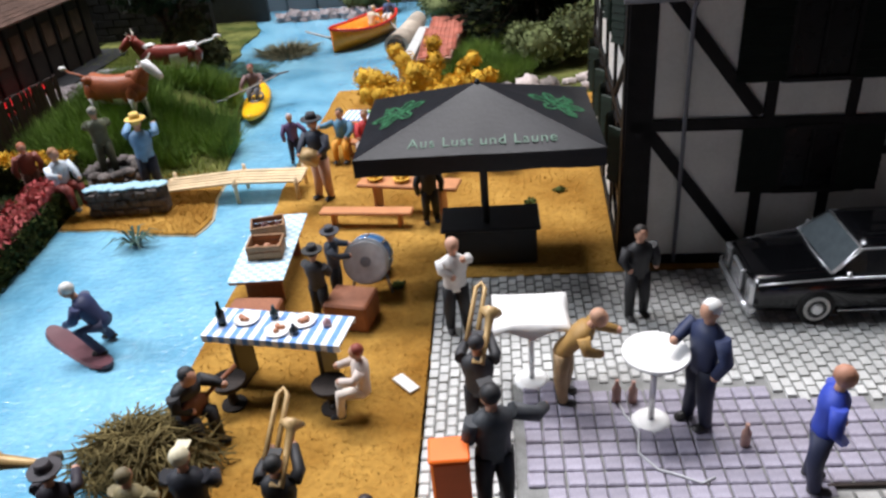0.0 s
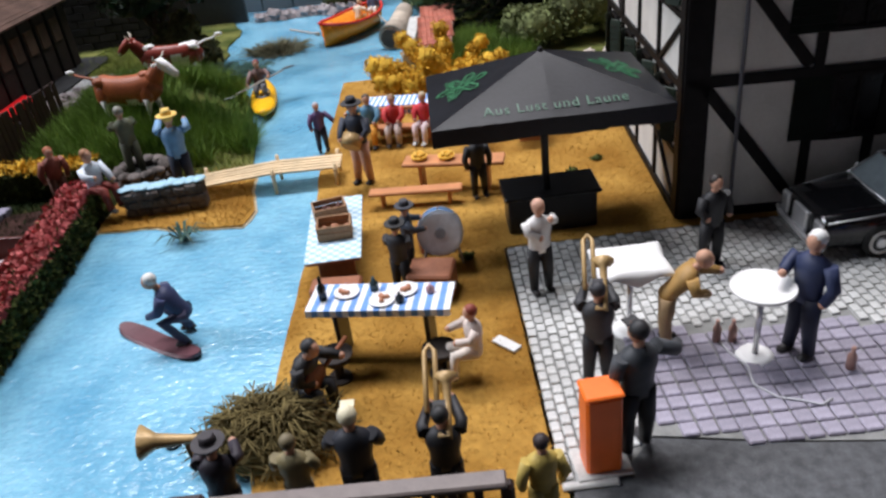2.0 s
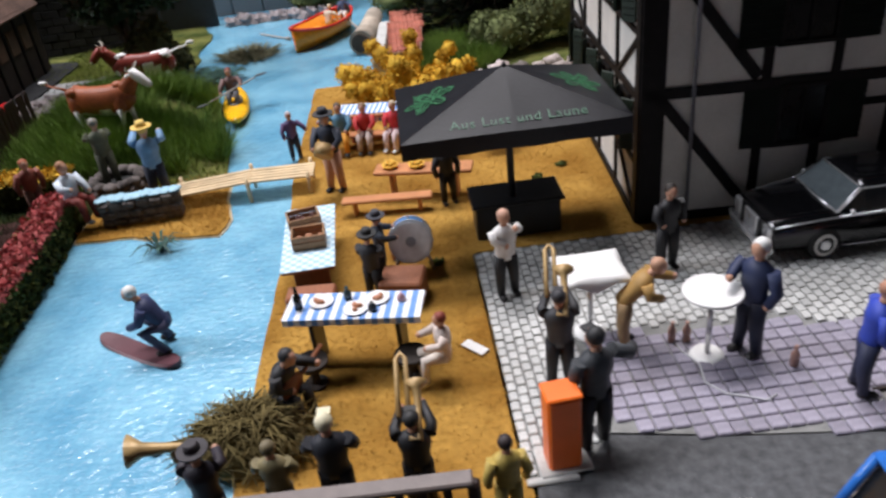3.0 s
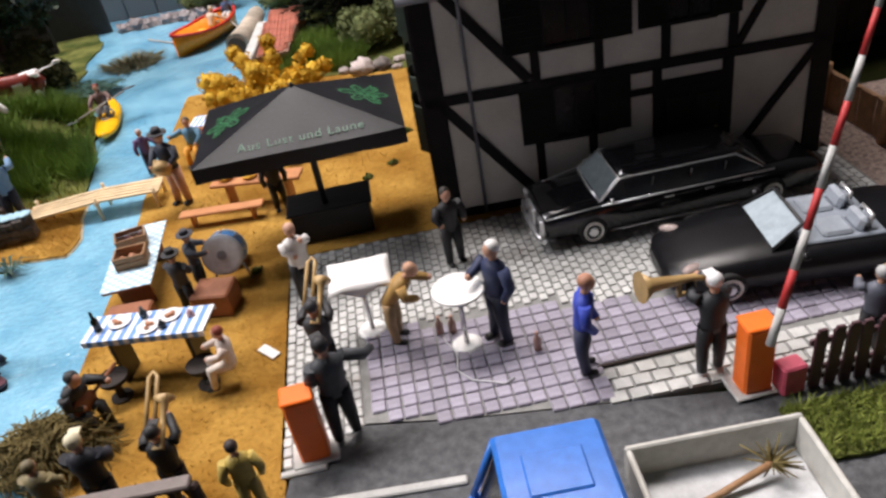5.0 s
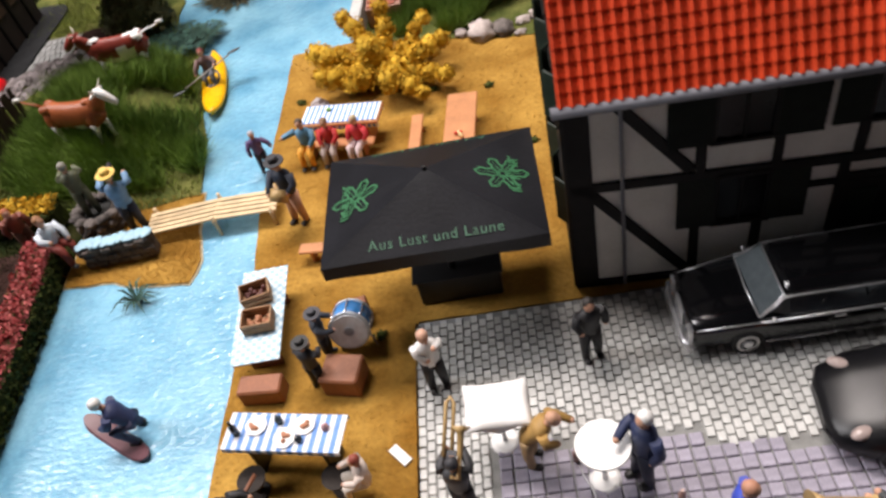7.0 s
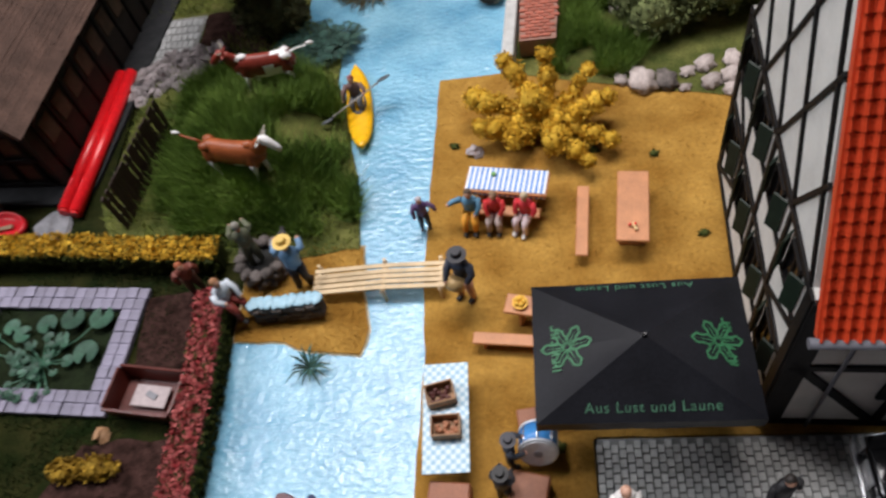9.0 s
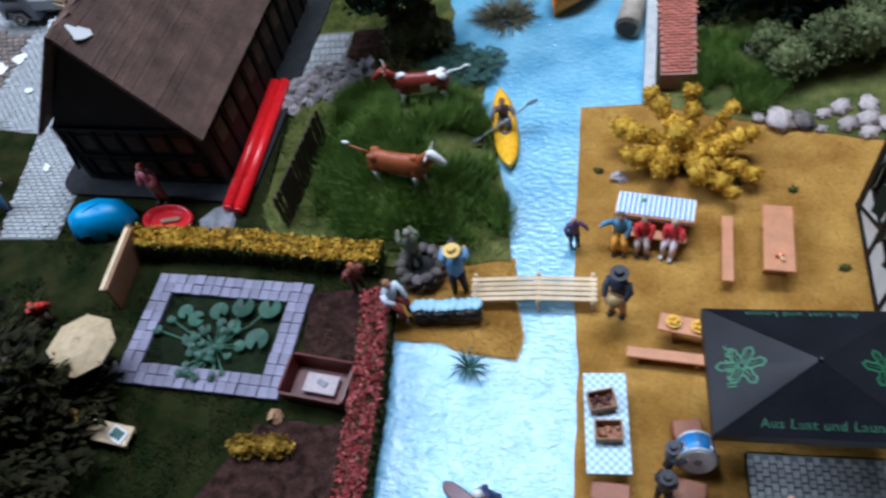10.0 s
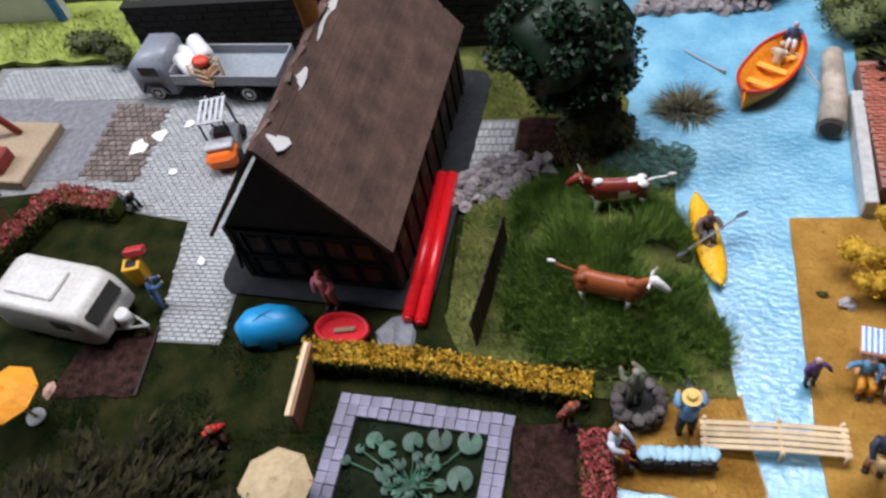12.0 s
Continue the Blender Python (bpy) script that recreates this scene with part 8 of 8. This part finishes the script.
for s in (-1, 1):
    bm = newbm(); tube(bm, [(1.62 * math.cos(a) * 0.72 * s, 0.97 * math.cos(a) * 0.72, 1.4 * math.sin(a)) for a in (math.pi * k / 10 for k in range(11))], 0.03, 5); part("seam_pole", bm, M_TENT, tt)
tub = thing("paddling_pool", (-23.9, 7.75, 0), -5, "red oval paddling pool on the lawn", "pool")
bm = newbm(); rr = [[bm.verts.new((1.2 * s * math.cos(2 * math.pi * k / 24), 0.75 * s * math.sin(2 * math.pi * k / 24), z)) for k in range(24)] for s, z in ((0.9, 0.0), (1.0, 0.2), (0.97, 0.36), (0.86, 0.36), (0.8, 0.12))]
skin(bm, rr, 0, True, True, True); part("tub", bm, paint(0.62, 0.012, 0.02, 0.3), tub)
bm = newbm(); box(bm, (0.1, 0, 0.2), (0.9, 0.22, 0.1), rz=15, bev=0.03); part("seat_board", bm, paint(0.3, 0.2, 0.12), tub)
for dx in (-0.27, 0.27):
    bm = newbm(); tube(bm, [(-20.95 + dx, 8.25 - dx * 0.3, 0.31), (-20.75 + dx * 0.9, 16.05, 0.31)], 0.27, 14)
    tube(bm, [(-20.953 + dx, 8.15 - dx * 0.3, 0.31), (-20.95 + dx, 8.3 - dx * 0.3, 0.31)], 0.19, 12)
    solo("pipe", bm, paint(0.85, 0.015, 0.02, 0.3), (0, 0, 0), 0, "long bright red plastic pipe lying beside the cottage", "pipe", "red pipes")


def parasol(at, r, h, mat, label):
    ob = thing("parasol", at, rnd(0, 40), label, "parasol")
    bm = newbm()
    n = 8
    rings = [[bm.verts.new((r * s * math.cos(2 * math.pi * k / n), r * s * math.sin(2 * math.pi * k / n), z)) for k in range(n)] for s, z in ((0.98, h - 0.5), (1.0, h - 0.42), (0.5, h - 0.12), (0.04, h))]
    skin(bm, rings, 0, True, True, False); part("canopy", bm, mat, ob)
    bm = newbm(); tube(bm, [(0, 0, 0), (0, 0, h)], 0.07, 7); part("pole", bm, M_PALEWOOD, ob)
    for k in range(n):
        a = 2 * math.pi * k / n
        bm = newbm(); tube(bm, [(0.04, 0, h + 0.02), (r * math.cos(a), r * math.sin(a), h - 0.42)], 0.025, 5); part("rib", bm, mat, ob)
    bm = newbm(); tube(bm, [(0, 0, 0), (0, 0, 0.12)], 0.4, 14); part("foot", bm, M_KERB, ob)
    return ob


parasol((-24.1, 0.7, 0), 1.32, 2.4, paint(0.48, 0.36, 0.20, 0.7), "cream octagonal parasol on the lawn")
parasol((-35.9, 3.1, 0), 1.3, 2.5, paint(0.80, 0.30, 0.005, 0.7), "orange-yellow parasol on the lawn")
lounge = thing("sun_lounger", (-23.0, -1.9, 0), 172, "pale wooden sun lounger with a folded magazine", "lounger")
bm = newbm(); box(bm, (0, 0, 0.4), (2.2, 0.75, 0.1), bev=0.03); part("frame", bm, M_PALEWOOD, lounge)
for x in (-0.9, 0.9):
    for y in (-0.3, 0.3):
        bm = newbm(); box(bm, (x, y, 0.18), (0.1, 0.1, 0.36)); part("leg", bm, M_PALEWOOD, lounge)
bm = newbm(); box(bm, (0, 0, 0), (0.7, 0.5, 0.05), bev=0.01); mag = solo("magazine", bm, M_WHITE, (-22.4, -2.0, 0.48), -25, "open magazine on the lounger", "magazine")
bm = newbm(); box(bm, (0, 0, 0.03), (0.5, 0.34, 0.02)); part("picture", bm, paint(0.05, 0.12, 0.10), mag)
figurine((-24.0, -1.7, 0.15), -60, (0.55, 0.33, 0.05), (0.03, 0.04, 0.08), (0.2, 0.1, 0.05), 1.8, mode="sit", lean=-15, label="figurine in ochre shirt beside the lounger")

# loading platform and hut at the west end
pf = thing("loading_platform", (-46.5, 17.6, 0), 0, "beige wooden platform with a red frame", "platform")
bm = newbm(); box(bm, (0, 0, 0.3), (7.2, 4.4, 0.6), rz=-3, bev=0.06); part("deck", bm, paint(0.36, 0.27, 0.17, 0.6), pf)
for a, b in (((-2, 1.2, 0.6), (-2, 1.2, 3.0)), ((1.6, 1.2, 0.6), (0.2, 1.2, 3.0)), ((-2.2, 1.2, 3.0), (0.4, 1.2, 3.0))):
    bm = newbm(); tube(bm, [a, b], 0.2, 8); part("frame_bar", bm, paint(0.28, 0.03, 0.02), pf)
bm = newbm(); box(bm, (0.8, -1.2, 1.0), (3.0, 1.4, 0.8), bev=0.1); part("red_load", bm, paint(0.25, 0.03, 0.02), pf)
hut = thing("wooden_hut", (-43.6, 11.8, 0), -8, "small tan wooden hut beside the pink hedge", "hut")
bm = newbm(); box(bm, (0, 0, 1.1), (2.6, 2.6, 2.2), bev=0.04); part("wall", bm, M_CRATE, hut)
bm = newbm()
plate(bm, [(-1.6, -1.6, 2.15), (1.6, -1.6, 2.15), (1.6, 0, 3.0), (-1.6, 0, 3.0)], 0.12); plate(bm, [(-1.6, 0, 3.0), (1.6, 0, 3.0), (1.6, 1.6, 2.15), (-1.6, 1.6, 2.15)], 0.12)
part("roof", bm, M_PLINTH, hut)
for x, y, r in ((-36.7, 18.9, 0.5), (-37.6, 18.1, 0.6), (-34.9, 16.4, 0.32), (-35.3, 19.8, 0.3), (-31.4, 11.0, 0.3)):
    bm = newbm(); slab(bm, [(r * rnd(0.5, 1.2) * math.cos(k * 0.6), r * rnd(0.5, 1.2) * math.sin(k * 0.6)) for k in range(10)], 0, 0.02)
    solo("paper_scrap", bm, M_WHITE, (x, y, 0.11), rnd(0, 90), "torn white paper stuck to the paving", "paper", "paper scraps")


barn = thing("dark_barn", (20.2, 5.5, 0), -4, "dark brown plank barn beyond the gravel", "barn")
for k in range(12):
    bm = newbm(); box(bm, (-4.1 + k * 0.75, rnd(-0.02, 0.02), 4.0), (0.72, 0.2, 8.0), bev=0.02); part("plank", bm, M_ROOFBACK, barn)
for z in (2.2, 5.2):
    bm = newbm(); box(bm, (0, -0.18, z), (9.0, 0.16, 0.2), bev=0.02); part("rail", bm, REDW, barn)
bm = newbm(); box(bm, (0, 2.2, 4.0), (9.0, 4.0, 8.0), bev=0.05); part("body", bm, M_ROOFBACK, barn)


# ---- laid stones, last ----
def laid(name, parent_name, poly, sx, sy, gap, z, h, mat, near, label, bond=0.5, avoid=(), jitter=0.01, columns=False):
    """Stones in a bond over poly. near(x, y) picks those that become objects of their own, 300 at most."""
    par = tagged(new(parent_name), label, "", "", "structure")
    xs, ys = [p[0] for p in poly], [p[1] for p in poly]
    bm = newbm(); box(bm, (0, 0, 0), (sx - gap, sy - gap, h), bev=min(0.025, h * 0.4)); single = part(name, bm, mat, par)
    rest, used = newbm(), 0
    nx, ny = int((max(xs) - min(xs)) / sx) + 2, int((max(ys) - min(ys)) / sy) + 2
    for i in range(ny):
        for j in range(nx):
            x = min(xs) + (j + 0.5) * sx - (bond * sx if i % 2 and not columns else 0)
            y = min(ys) + (i + 0.5) * sy - (bond * sy if j % 2 and columns else 0)
            if inside((x, y), poly) and not any(inside((x, y), a) for a in avoid):
                at = (x + rnd(-jitter, jitter), y + rnd(-jitter, jitter), z + rnd(-0.006, 0.006))
                if near(x, y) and used < 300:
                    o = single if used == 0 else new(name, single.data)
                    o.parent = par
                    put(o, *at, rnd(-1.5, 1.5))
                    used += 1
                else:
                    box(rest, at, (sx - gap, sy - gap, h), rz=rnd(-1.5, 1.5), taper=0.93)
    if rest.verts:
        tagged(part(name + "_field", rest, mat, par), kind="stuff")
    else:
        rest.free()
    if not used:
        bpy.data.objects.remove(single)
    return par


SETTS = [(0.75, -8.0), (1.15, -8.5), (2.6, -8.75), (5.7, -9.15), (5.7, -8.2), (14.6, -8.0), (14.6, -6.3), (5.6, -6.2), (5.4, -5.6), (0.7, -5.5)]
PAVE = [(-1.2, -9.1), (-0.3, -9.1), (0.55, -8.25), (0.6, -5.4), (5.5, -5.5), (5.6, -6.1), (14.7, -6.2), (14.7, -1.4), (-1.2, -1.4)]
laid("sett", "setts", SETTS, 0.335, 0.345, 0.03, 0.02, 0.09, M_SETT, lambda x, y: True, "mauve stone setts of the forecourt", 0.0)
laid("paver", "pavers", PAVE, 0.215, 0.28, 0.032, 0.02, 0.08, M_STONEPAVE, lambda x, y: y < -5.2 and x < 1 or y < -4.6 and 2 < x < 5, "pale grey interlocking pavers of the forecourt", 0.5, columns=True)
laid("paver", "pavers", [(5.75, -9.2), (9.0, -9.65), (14.7, -9.6), (14.7, -8.15), (5.75, -8.3)], 0.42, 0.34, 0.045, 0.02, 0.08, M_STONEPAVE, lambda x, y: False, "cream pavers beside the barrier", 0.5)
NW = [(-32.0, 6.9), (-29.2, 6.9), (-29.4, 12), (-29.4, 24.8), (-49, 24.8), (-49, 22.2), (-37, 21.8), (-36.6, 15.7), (-40.2, 16), (-36.0, 13.9), (-32.9, 13.4)]
laid("paver", "pavers", NW, 0.38, 0.215, 0.035, 0.02, 0.07, M_YARD, lambda x, y: x > -32.5 and y < 13, "pale grey pavers of the yard and path", 0.5)
laid("paver", "pavers", [(-40.2, 16.0), (-36.8, 15.8), (-37.1, 21.2), (-40.2, 21.5)], 0.4, 0.36, 0.035, 0.04, 0.09, M_BROWNPAVE, lambda x, y: False, "worn brown pavers of the yard", 0.5)
laid("paver", "pavers", [(-23.1, 19.7), (-17.9, 19.8), (-18.0, 16.9), (-23.1, 16.7)], 0.28, 0.5, 0.05, 0.035, 0.07, M_YARD, lambda x, y: False, "pale grey pavers beside the cottage", 0.5)
laid("brick", "brick_path", [(-2.95, 15.0), (-1.55, 15.0), (-1.0, 22.3), (-2.65, 22.3)], 0.42, 0.2, 0.04, 0.9, 0.12, M_REDBRICK, lambda x, y: True, "red brick path above the quay", 0.5)
bm = newbm(); slab(bm, [(-2.98, 14.9), (-1.5, 14.9), (-0.95, 22.4), (-2.7, 22.4)], 0.0, 0.88); structure("quay", bm, paint(0.30, 0.16, 0.12, 0.8), "raised quay under the brick path")
